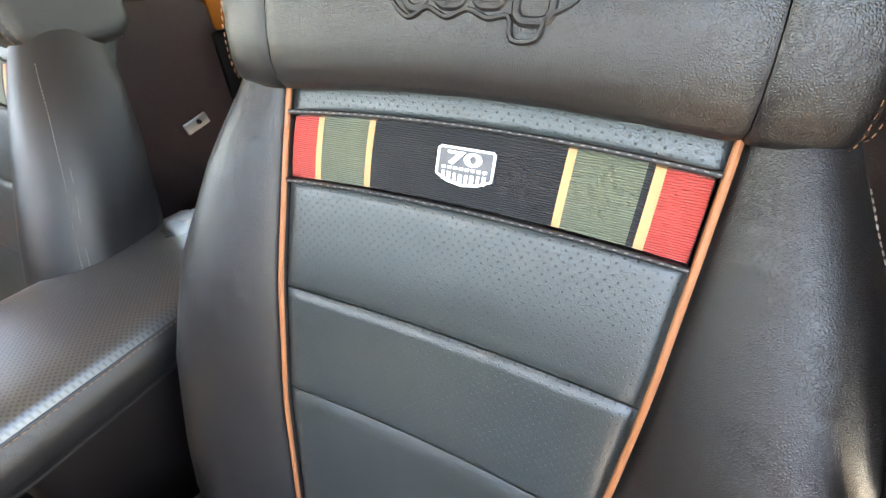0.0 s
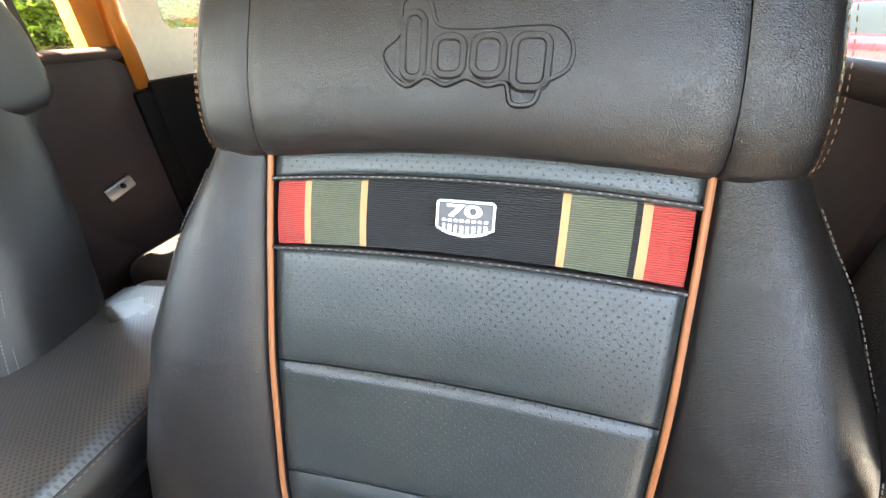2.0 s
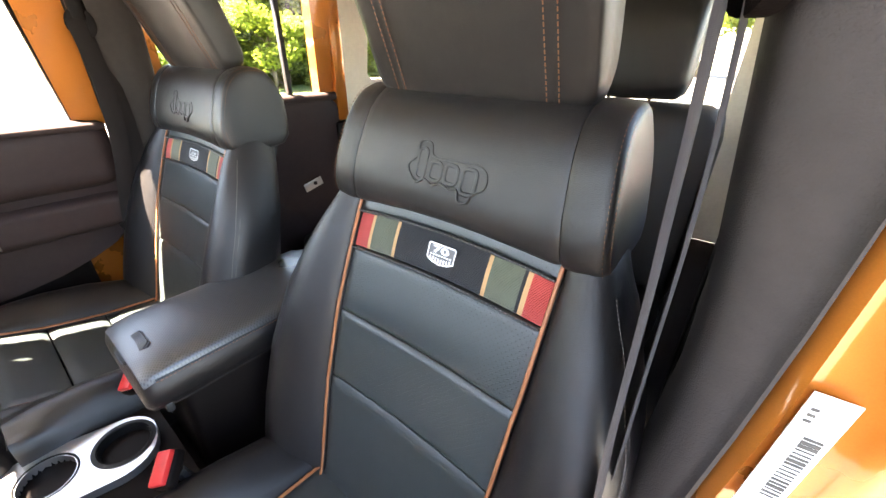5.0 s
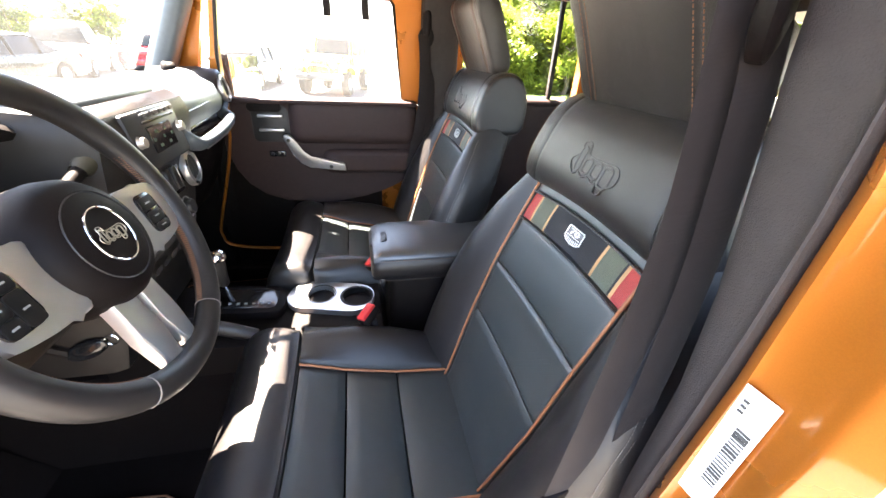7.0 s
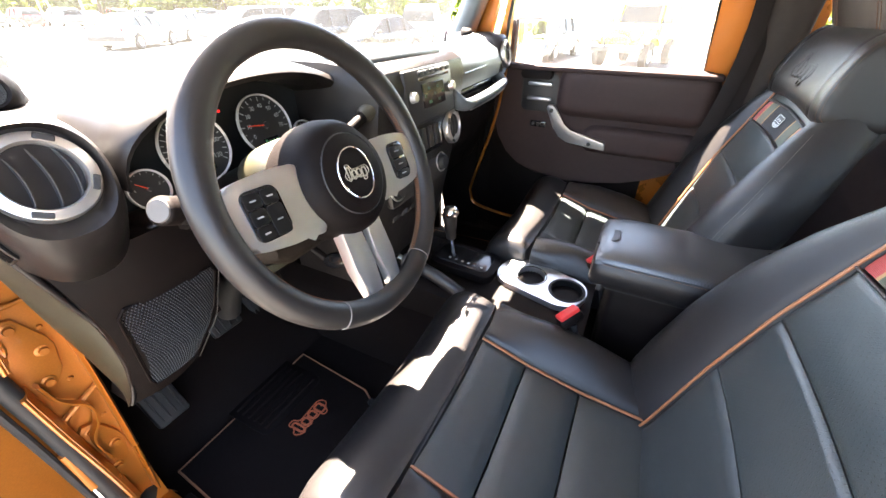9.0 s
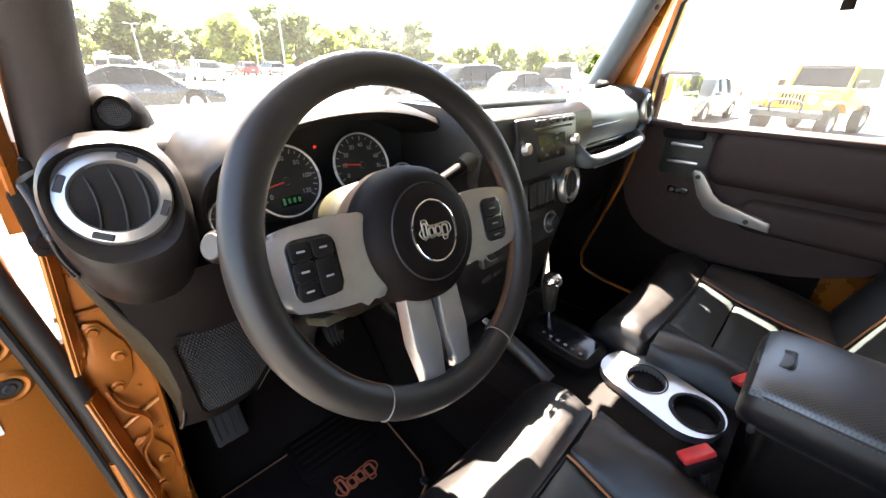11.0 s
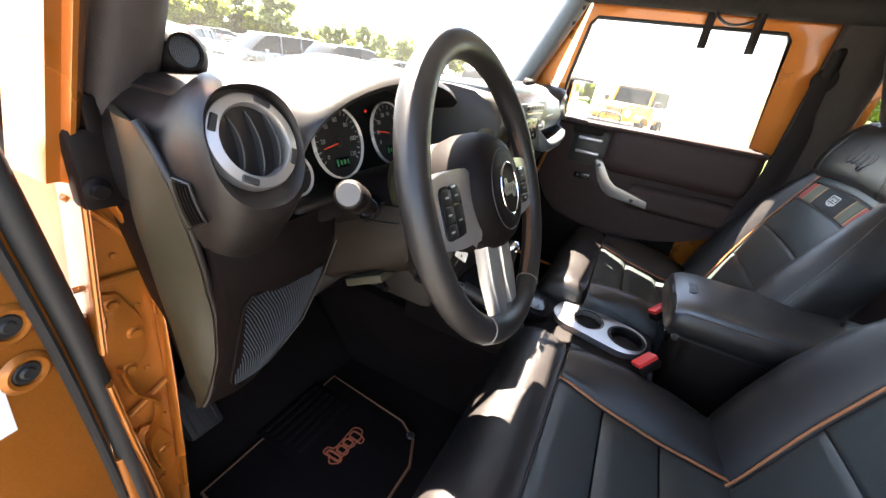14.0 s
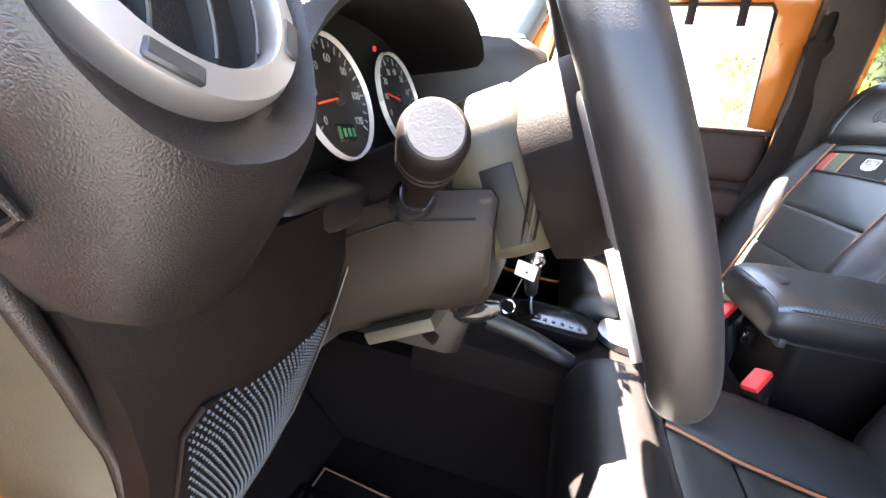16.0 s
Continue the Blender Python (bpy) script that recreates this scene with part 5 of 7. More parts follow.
def gauge(c, r, name, ticks, a0, a1, nums, needle, lcd):
    mm = Matrix.Translation(c) @ axes_of(ng)
    g = part(name, revolve([(0.0, 0.0), (r, 0.0), (r, 0.002)], mm, 40), M["dial"], dash, "round instrument with a chrome ring")
    part("bezel_ring", revolve([(r - 0.0010, 0.001), (r - 0.0006, 0.004), (r + 0.0002, 0.0052), (r + 0.0012, 0.0050), (r + 0.0019, 0.003), (r + 0.0021, 0.0)], mm, 48), M["ring_silver"], g, "pale silver ring")
    bm = bmesh.new()
    for i in range(ticks + 1):
        a = radians(a0 + (a1 - a0) * i / ticks)
        long = i % 2 == 0
        ln = r * (0.14 if long else 0.08)
        p = mm @ Vector(((r * 0.93 - ln / 2) * math.cos(a), (r * 0.93 - ln / 2) * math.sin(a), 0.0006))
        box(p, (ln, r * 0.028, 0.0004), 0, m=axes_of(ng) @ Matrix.Rotation(a, 4, "Z"), bm=bm)
    part("scale", bm, M["white_mark"], g, smooth=False)["kind"] = "stuff"
    for i, t in enumerate(nums):
        a = radians(a0 + (a1 - a0) * i / (len(nums) - 1))
        words(t, mm @ Matrix.Translation((r * 0.64 * math.cos(a), r * 0.64 * math.sin(a), 0.0008)), r * 0.19, M["white_mark"], g, "numeral")
    a = radians(needle)
    part("needle", box(mm @ Vector((r * 0.32 * math.cos(a), r * 0.32 * math.sin(a), 0.004)), (r * 0.78, r * 0.035, 0.001), 0, m=axes_of(ng) @ Matrix.Rotation(a, 4, "Z")), M["needle"], g, "orange needle", False)
    part("needle_hub", revolve([(0, 0.006), (r * 0.10, 0.006), (r * 0.12, 0.001)], mm, 20), M["button"], g)
    if lcd:
        part("lcd_window", box(mm @ Vector((0, -r * 0.56, 0.0008)), (r * 0.62, r * 0.30, 0.0006), 0, m=axes_of(ng)), M["gloss_black"], g, smooth=False)
        bm = bmesh.new()
        for k in range(4):
            box(mm @ Vector((r * (-0.22 + 0.15 * k), -r * 0.56, 0.0014)), (r * 0.08, r * (0.14 if k else 0.2), 0.0003), 0, m=axes_of(ng), bm=bm)
        part("lcd_readout", bm, M["lcd"], g, "green glowing segments", False)["kind"] = "stuff"
    return g


gauge((-0.454, 0.872, 1.456), 0.050, "speedometer", 24, 215, -35, ["0", "20", "40", "60", "80", "100", "120"], 190, True)
gauge((-0.325, 0.872, 1.460), 0.050, "tachometer", 14, 205, -10, ["0", "10", "20", "30", "40", "50", "60", "70"], 172, True)
gauge((-0.534, 0.874, 1.420), 0.026, "fuel_gauge", 8, 170, 10, ["E", "F"], 140, False)
gauge((-0.236, 0.876, 1.422), 0.026, "temperature_gauge", 8, 170, 10, ["C", "H"], 120, False)
part("telltale", box((-0.410, 0.860, 1.501), (0.004, 0.002, 0.004), 0.001), M["lamp_red"], dash, "small red warning lamp")

# driver vent pod
rings = []
for y, rx, rz, cx, cz in ((0.812, 0.050, 0.050, -0.645, 1.490), (0.799, 0.058, 0.058, -0.646, 1.489), (0.803, 0.062, 0.066, -0.645, 1.486), (0.822, 0.066, 0.080, -0.642, 1.477), (0.855, 0.070, 0.098, -0.640, 1.458), (0.91, 0.070, 0.108, -0.638, 1.452), (0.98, 0.068, 0.10, -0.64, 1.455)):
    rings.append([Vector((cx + 0.88 * rx * math.copysign(abs(math.cos(a)) ** 0.85, math.cos(a)), y + 0.30 * rz * math.sin(a) * (1 if y < 0.9 else 0.3), cz + ((0.86 if y < 0.83 else 0.68) if math.sin(a) > 0 else 1.0) * rz * math.copysign(abs(math.sin(a)) ** 0.85, math.sin(a)))) for a in [2 * math.pi * i / 36 for i in range(36)]])
part("vent_pod", loft(rings), M["dash"], dash, "rounded grained vent pod")


def vent(c, nrm, r, slats=3, lab="round vent with a silver ring"):
    mm = Matrix.Translation(c) @ axes_of(nrm)
    v = part("air_vent", revolve([(0.0, -0.022), (r * 0.70, -0.022), (r * 0.78, -0.004), (r * 0.80, 0.004)], mm, 36), M["gloss_black"], dash, lab)
    part("vent_ring", revolve([(r * 0.715, -0.006), (r * 0.72, 0.005), (r * 0.76, 0.0085), (r * 0.96, 0.006), (r * 1.0, 0.001), (r * 1.0, -0.008)], mm, 48), M["silver"], v, "satin silver ring")
    for a in (62, 152, 242, 332):
        q = radians(a)
        part("ring_notch", box(mm @ Vector((r * 0.86 * math.cos(q), r * 0.86 * math.sin(q), 0.0072)), (r * 0.15, r * 0.36, 0.003), 0.001, 1, axes_of(nrm) @ Matrix.Rotation(q, 4, "Z")), M["button"], v)
    for k in range(slats):
        x = r * (-0.42 + 0.84 * k / (slats - 1))
        h = math.sqrt(max(1e-5, 0.60 * r * r - x * x)) * 0.96
        pts = [mm @ Vector((x + 0.10 * r * (1 - (t / 6 - 1) ** 2), h * (t / 6 - 1), -0.006 + 0.006 * (1 - (t / 6 - 1) ** 2))) for t in range(13)]
        out = axes_of(nrm).to_3x3() @ Vector((0, 0, 1))
        part("vent_slat", tube(pts, 0.003, 6, flat=(0.0011, 0.006), up=tuple(out)), M["button"], v)
        # thin paler line along the front edge of each slat
        part("slat_edge", tube([p + out * 0.0061 for p in pts[1:-1]], 0.0007, 6), M["grip_grey"], v, "pale edge of a vent slat")
    return v


vent((-0.646, 0.810, 1.488), (-0.06, -0.90, 0.42), 0.0455)
vent((0.615, 0.757, 1.506), (0.05, -0.95, 0.20), 0.044)
vent((0.118, 0.722, 1.378), (0.05, -0.98, 0.15), 0.044)
vent((-0.150, 0.722, 1.378), (-0.05, -0.98, 0.15), 0.044)
part("right_vent_pod", loft([[Vector((0.612 + r * math.cos(a), y - 0.03, 1.497 + r * 1.1 * math.sin(a))) for a in [2 * math.pi * i / 28 for i in range(28)]] for y, r in ((0.80, 0.045), (0.79, 0.052), (0.80, 0.060), (0.85, 0.066), (0.98, 0.062))]), M["dash"], dash)

# end trim and side demister vent
STRIP = [((-0.699, 0.935, 1.500), (-0.708, 0.884, 1.498)), ((-0.700, 0.930, 1.473), (-0.7045, 0.871, 1.4775)), ((-0.701, 0.928, 1.436), (-0.7035, 0.855, 1.449)), ((-0.7025, 0.928, 1.392), (-0.6945, 0.853, 1.403)), ((-0.693, 0.938, 1.325), (-0.678, 0.867, 1.342)),
         ((-0.686, 0.945, 1.274), (-0.666, 0.884, 1.300)), ((-0.675, 0.955, 1.206), (-0.653, 0.900, 1.250)), ((-0.661, 0.975, 1.112), (-0.647, 0.920, 1.165)), ((-0.654, 0.985, 1.060), (-0.655, 0.938, 1.095)), ((-0.655, 0.975, 1.040), (-0.663, 0.945, 1.070))]
outer = spline([p for p, q in STRIP], 30)
inner = spline([q for p, q in STRIP], 30)
rings = []
for p, q in zip(outer, inner):
    rings.append(spline([p + Vector((0.010, 0.012, 0)), p, p.lerp(q, 0.5) + Vector((-0.006, -0.004, 0)), q + Vector((-0.002, -0.004, 0)), q + Vector((0.004, 0.012, 0))], 12))
part("end_trim", loft(rings), M["trim_grey"], dash, "olive grey end trim strip")
part("trim_bead", tube([q + Vector((0.001, -0.006, 0)) for q in inner], 0.0042, 10), M["dash"], dash, "dark grained bead beside the end trim")
part("end_filler", loft([[q + Vector((0.004, 0.008, 0)), p + Vector((0.008, 0.006, 0)), Vector((p.x + 0.01, 1.0, p.z)), Vector((q.x + 0.02, 1.0, q.z))] for p, q in zip(outer, inner) if p.z < 1.48]), M["plastic"], dash)
VQ = [Vector(p) for p in ((-0.7013, 0.8500, 1.4555), (-0.6996, 0.8235, 1.4547), (-0.6921, 0.8190, 1.4180), (-0.6941, 0.8450, 1.4030))]
VN = Vector((-0.965, -0.20, -0.17))


def on_vent(u, v, lift):
    """A point of the slanted side vent: u from the door inwards, v down."""
    p = VQ[0].lerp(VQ[1], u).lerp(VQ[3].lerp(VQ[2], u), v)
    return p + VN * (lift + 0.0022 * (1 - (2 * v - 1) ** 2))


bm = loft([[on_vent(0, v, 0.0020), on_vent(1, v, 0.0020), on_vent(1, v, -0.004), on_vent(0, v, -0.004)] for v in [i / 8 for i in range(9)]])
dem = part("side_vent", bm, M["well_black"], dash, "slim slanted side vent with dark slots", False)
for k in range(5):
    u = 0.22 + 0.16 * k
    part("vent_slat", tube([on_vent(u, 0.05 + 0.9 * i / 8, 0.0030) for i in range(9)], 0.002, 6, flat=(0.0009, 0.0022), up=tuple(VN)), M["trim_grey"] if k == 0 else M["plastic"], dem)
rim_run = [on_vent(0, i / 6, 0.0022) for i in range(7)] + [on_vent(i / 4, 1, 0.0022) for i in range(1, 5)] + [on_vent(1, 1 - i / 6, 0.0022) for i in range(1, 7)] + [on_vent(1 - i / 4, 0, 0.0022) for i in range(1, 4)]
part("vent_frame", tube(rim_run, 0.0016, 8, closed=True), M["dash"], dem)
# light on the vent's outer wall painted in as a paler strip
part("vent_cheek", tube([on_vent(0.075, 0.03 + 0.94 * i / 8, 0.0024) for i in range(9)], 0.002, 8, flat=(0.0019, 0.0011), up=tuple(VN)), M["trim_grey"], dem, "inner cheek of the vent, its light put into a paler colour")

# knee panel left of the column, with its perforated speaker grille
def knee(u, v):
    """u across from the outer edge to the column, v down."""
    z = 1.385 - 0.325 * v
    xo = ease(z, [(1.05, -0.664), (1.09, -0.656), (1.165, -0.648), (1.25, -0.654), (1.31, -0.665), (1.40, -0.686)])
    xi = ease(z, [(1.05, -0.545), (1.16, -0.505), (1.40, -0.480)])
    y = ease(z, [(1.05, 0.955), (1.15, 0.905), (1.26, 0.865), (1.33, 0.845), (1.40, 0.845)])
    return Vector((xo + (xi - xo) * u, y - 0.016 * math.sin(math.pi * min(1, max(0, u))), z))
rows = [[knee(i / 16, j / 20) for i in range(17)] for j in range(21)]
bm = loft([r + [r[-1] + Vector((0.006, 0.006, 0)), r[-1] + Vector((0.008, 0.03, 0)), r[-1] + Vector((0, 0.06, 0)), r[0] + Vector((0, 0.06, 0))] for r in rows])
part("knee_panel", bm, M["plastic"], dash, "grained lower dash panel")
gcen = [(0.10, 0.33), (0.16, 0.285), (0.90, 0.315), (0.96, 0.36), (0.96, 0.60), (0.86, 0.86), (0.78, 0.91), (0.26, 0.91), (0.18, 0.86)]
part("grille_rim", tube([knee(u, v) + Vector((0, -0.003, 0)) for u, v in gcen], 0.0022, 6, closed=True), M["plastic"], dash)
def inside(u, v):
    c = False
    for (x1, y1), (x2, y2) in zip(gcen, gcen[1:] + gcen[:1]):
        if (y1 > v) != (y2 > v) and u < (x2 - x1) * (v - y1) / (y2 - y1) + x1:
            c = not c
    return c
bm = bmesh.new()
for i in range(34):
    for j in range(42):
        u, v = 0.09 + 0.88 * (i + 0.5 * (j % 2)) / 34, 0.29 + 0.62 * j / 42
        if inside(u, v):
            p = knee(u, v) + Vector((0, -0.0022, 0))
            d = 0.0016
            q = [bm.verts.new(p + Vector((a, b, c))) for a, b, c in ((-d, 0, 0), (0, 0, -d * 1.2), (d, 0, 0), (0, 0, d * 1.2), (0, -0.0016, 0))]
            for a, b in ((0, 1), (1, 2), (2, 3), (3, 0)):
                bm.faces.new((q[a], q[b], q[4]))
g = part("speaker_grille", bm, M["grille"], dash, "perforated speaker grille", smooth=False)
g["kind"] = "stuff"
part("panel_seam", tube([knee(1.0, v / 10) + Vector((0.002, -0.004, 0)) for v in range(11)], 0.0010, 6), M["button"], dash)
# dash face between and below
part("dash_face", box((-0.372, 0.90, 1.335), (0.24, 0.06, 0.09), 0.02, 3), M["plastic"], dash)
part("lower_bolster", loft([[Vector((x, y, z)) for y, z in ((0.80, 1.40), (0.80, 1.34), (0.83, 1.24), (0.89, 1.12), (0.94, 1.10), (1.02, 1.12), (1.02, 1.40))] for x in (0.17, 0.40, 0.66)]), M["plastic"], dash, "black glovebox front", False)
part("cavity_back", box((-0.33, 1.05, 1.22), (0.40, 0.02, 0.34), 0), M["carpet"], dash, smooth=False)

# centre stack
def face(y0=0.712, tilt=10):
    return pose(0, 0, 0, -tilt)
part("console_fascia", loft([[Vector((cx, y, z)) for cx, y in ((-0.215, yb), (-0.215, yf + 0.02), (-0.205, yf), (0.165, yf), (0.175, yf + 0.02), (0.175, yb))] for z, yf, yb in ((1.06, 0.80, 1.0), (1.16, 0.775, 1.0), (1.30, 0.745, 1.0), (1.42, 0.725, 1.0), (1.50, 0.714, 1.0), (1.532, 0.724, 1.0), (1.546, 0.750, 1.0), (1.550, 0.80, 1.0))]), M["dash"], dash, "raised centre stack")
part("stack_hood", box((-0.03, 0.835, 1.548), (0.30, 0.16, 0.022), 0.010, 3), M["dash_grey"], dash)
rad = part("radio", box((-0.018, 0.716, 1.478), (0.205, 0.02, 0.105), 0.006, 2, face()), M["button"], dash, "black radio with a green lit display")
part("display", box((-0.014, 0.7055, 1.478), (0.098, 0.004, 0.048), 0.002, 1, face()), M["gloss_black"], rad)
random.seed(9)
for i in range(5):
    for j in (0, 2) if i % 2 else (1,):
        part("display_mark", box((-0.052 + i * 0.019 + random.uniform(-0.003, 0.003), 0.7032 + (j - 1) * 0.0018, 1.478 + (j - 1) * 0.013), (random.uniform(0.006, 0.014), 0.0008, 0.006), 0, m=face()), M["lcd_dim"], rad, "dim green display mark", False)
part("disc_slot", box((-0.018, 0.7035, 1.513), (0.13, 0.004, 0.005), 0.001, 1, face()), M["gloss_black"], rad)
for i in range(6):
    part("radio_button", box((-0.075 + i * 0.023, 0.702, 1.525), (0.019, 0.006, 0.009), 0.002, 1, face()), M["button"], rad)
for i in range(6):
    part("radio_button", box((-0.063 + i * 0.019, 0.713, 1.441), (0.016, 0.006, 0.010), 0.002, 1, face()), M["button"], rad)
for x in (-0.102, 0.070):
    mm = Matrix.Translation((x, 0.708, 1.482)) @ axes_of((0, -0.98, 0.17))
    part("radio_knob", revolve([(0.0, 0.012), (0.008, 0.012), (0.0095, 0.0105), (0.010, 0.003), (0.0125, 0.0)], mm, 24), M["silver"], rad, "silver radio knob")
part("switch_panel", box((-0.016, 0.735, 1.378), (0.165, 0.02, 0.075), 0.008, 2, face()), M["gloss_black"], dash)
for i in range(4):
    part("window_switch", box((-0.062 + i * 0.031, 0.724, 1.38), (0.022, 0.012, 0.050), 0.005, 2, face()), M["button"], dash)
cl = part("climate_panel", box((-0.018, 0.750, 1.285), (0.27, 0.02, 0.075), 0.008, 2, face()), M["button"], dash, "climate panel with three dials")
for x in (-0.125, -0.018, 0.090):
    mm = Matrix.Translation((x, 0.742, 1.288)) @ axes_of((0, -0.98, 0.17))
    part("climate_dial", revolve([(0.0, 0.016), (0.015, 0.016), (0.018, 0.013), (0.020, 0.003), (0.0245, 0.001), (0.0245, -0.003)], mm, 26), M["button"], cl)
    part("dial_ring", revolve([(0.0225, 0.000), (0.0235, 0.004), (0.026, 0.004), (0.027, 0.0)], mm, 30), M["silver"], cl)
for i in range(5):
    part("stack_switch", box((-0.10 + i * 0.041, 0.772, 1.205), (0.032, 0.014, 0.026), 0.004, 2, face()), M["button"], dash)
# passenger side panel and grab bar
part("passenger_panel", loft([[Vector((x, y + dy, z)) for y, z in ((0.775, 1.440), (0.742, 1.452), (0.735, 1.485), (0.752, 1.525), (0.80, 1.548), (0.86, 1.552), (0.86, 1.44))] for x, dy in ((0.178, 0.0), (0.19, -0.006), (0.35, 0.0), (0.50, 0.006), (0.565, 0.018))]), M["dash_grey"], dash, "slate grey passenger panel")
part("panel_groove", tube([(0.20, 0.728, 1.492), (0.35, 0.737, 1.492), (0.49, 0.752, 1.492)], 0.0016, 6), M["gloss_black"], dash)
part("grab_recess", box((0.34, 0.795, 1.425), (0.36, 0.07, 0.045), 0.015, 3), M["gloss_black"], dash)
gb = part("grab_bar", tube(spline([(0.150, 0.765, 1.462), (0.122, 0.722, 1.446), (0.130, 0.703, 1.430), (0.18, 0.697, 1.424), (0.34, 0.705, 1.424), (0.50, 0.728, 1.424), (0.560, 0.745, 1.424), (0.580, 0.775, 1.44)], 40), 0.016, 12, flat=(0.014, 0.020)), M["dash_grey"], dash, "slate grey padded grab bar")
part("grab_insert", tube([(0.16, 0.690, 1.418), (0.34, 0.694, 1.418), (0.50, 0.716, 1.418)], 0.006, 8, flat=(0.004, 0.008)), M["silver"], gb)
# small tweeter pods at the windshield corners
for sg in (-1, 1):
    c = Vector((-0.608, 0.984, 1.544)) if sg < 0 else Vector((0.600, 0.90, 1.575))
    tp = thing("tweeter_pod", "black tweeter pod with a round mesh on the dash", "loudspeaker", c - Vector((0, 0, 0.04)), "tweeter pods")
    nr = (0.10 * sg, -0.94, 0.22)
    mm = Matrix.Translation(c) @ axes_of(nr)
    part("pod_body", loft([[c + Vector((rx * math.cos(a), ry * math.sin(a) + yo, z)) for a in [2 * math.pi * i / 24 for i in range(24)]] for z, rx, ry, yo in ((-0.045, 0.050, 0.045, 0.01), (-0.02, 0.042, 0.036, 0.01), (0.005, 0.036, 0.030, 0.008), (0.025, 0.028, 0.024, 0.01), (0.036, 0.012, 0.012, 0.012))]), M["plastic"], tp)
    part("rim", revolve([(0.0150, 0.030), (0.0158, 0.0375), (0.0185, 0.0385), (0.024, 0.034), (0.031, 0.022), (0.034, 0.0)], mm, 30), M["plastic"], tp)
    part("speaker_mesh", revolve([(0.0, 0.034), (0.010, 0.0335), (0.0155, 0.0325)], mm, 24), M["well_black"], tp, "dark cone behind the mesh")
    bm = bmesh.new()
    for i in range(-6, 7):
        for horiz in (0, 1):
            h = math.sqrt(max(0, 0.0152 ** 2 - (i * 0.0023) ** 2))
            a, b = ((i * 0.0023, -h), (i * 0.0023, h)) if horiz else ((-h, i * 0.0023), (h, i * 0.0023))
            tube([mm @ Vector((*a, 0.0352)), mm @ Vector((*b, 0.0352))], 0.00055, 4, bm=bm)
    part("wire_mesh", bm, M["grip_grey"], tp, "pale grey wire mesh")
    if sg > 0:
        tp.scale = (0.6, 0.6, 0.6)

# ---- steering wheel ----
WC = Vector((-0.400, 0.634, 1.437))
WN = (0, -0.917, 0.40)
mw = Matrix.Translation(WC) @ axes_of(WN) @ pose(0, 0, 0, 0, 0, -4) @ Matrix.Scale(1.05, 4)
wheel = thing("steering_wheel", "black leather steering wheel with silver spokes", "steering wheel", WC)


def wpart(name, bm, mat, lab="", parent=None, smooth=True):
    bmesh.ops.transform(bm, matrix=mw, verts=bm.verts)
    return part(name, bm, mat, parent or wheel, lab, smooth)


RR = 0.1815
rings = []
for i in range(97):
    a = 2 * math.pi * i / 96
    deg = math.degrees(a) % 360
    grip = 1.0 + 0.10 * max(0, 1 - abs(((deg - 35 + 180) % 360) - 180) / 22) + 0.10 * max(0, 1 - abs(((deg - 145 + 180) % 360) - 180) / 22)
    seam = min(abs(((deg - s + 180) % 360) - 180) for s in (28, 152, 240, 300))
    k = grip * (1 - 0.045 * max(0, 1 - seam / 1.0))
    rings.append([Vector(((RR + 0.0175 * k * math.cos(t)) * math.cos(a), (RR + 0.0175 * k * math.cos(t)) * math.sin(a), -0.014 + 0.0165 * k * math.sin(t))) for t in [2 * math.pi * j / 18 for j in range(18)]])
bm = loft(rings, True, False)
bmesh.ops.remove_doubles(bm, verts=bm.verts, dist=1e-5)
rim = wpart("rim", bm, M["rim_leather"], "leather wrapped rim")
for s in (28, 152, 240, 300):
    a = radians(s)
    wpart("rim_seam", tube([Vector(((RR + 0.0174 * math.cos(t)) * math.cos(a), (RR + 0.0174 * math.cos(t)) * math.sin(a), -0.014 + 0.0166 * math.sin(t))) for t in [2 * math.pi * j / 16 for j in range(16)]], 0.0008, 5, closed=True), M["thread"], "", rim)
for start in (300, 152):
    bm = bmesh.new()
    for i in range(75):
        a = radians(start + i * (88.0 / 75))
        tube([Vector(((RR - 0.0178) * math.cos(a), (RR - 0.0178) * math.sin(a), -0.010)), Vector(((RR - 0.0178) * math.cos(a + 0.010), (RR - 0.0178) * math.sin(a + 0.010), -0.018))], 0.0007, 4, bm=bm)
    wpart("rim_stitching", bm, M["thread_brown"], "brown baseball stitching", rim)["kind"] = "stuff"
hub = wpart("hub", revolve([(0.0, 0.013), (0.040, 0.0125), (0.050, 0.011), (0.053, 0.0095), (0.054, 0.0105), (0.064, 0.006), (0.074, -0.006), (0.079, -0.025), (0.080, -0.05), (0.076, -0.07), (0.0, -0.07)], Matrix(), 56), M["plastic"], "round grained horn pad")
wpart("hub_groove", tube([(0.0525 * math.cos(a), 0.0525 * math.sin(a), 0.0102) for a in [2 * math.pi * i / 40 for i in range(40)]], 0.0009, 5, closed=True), M["button"], "", hub)
wpart("hub_ring", tube([(0.030 * math.cos(a), 0.033 * math.sin(a), 0.0136) for a in [2 * math.pi * i / 40 for i in range(40)]], 0.0014, 8, closed=True), M["chrome"], "chrome ring", hub)
wpart("hub_mark", logo_bars(Matrix.Translation((0.001, 0.001, 0.0142)), 0.0122, 0.0006), M["hub_metal"], "raised pale metal mark", hub)


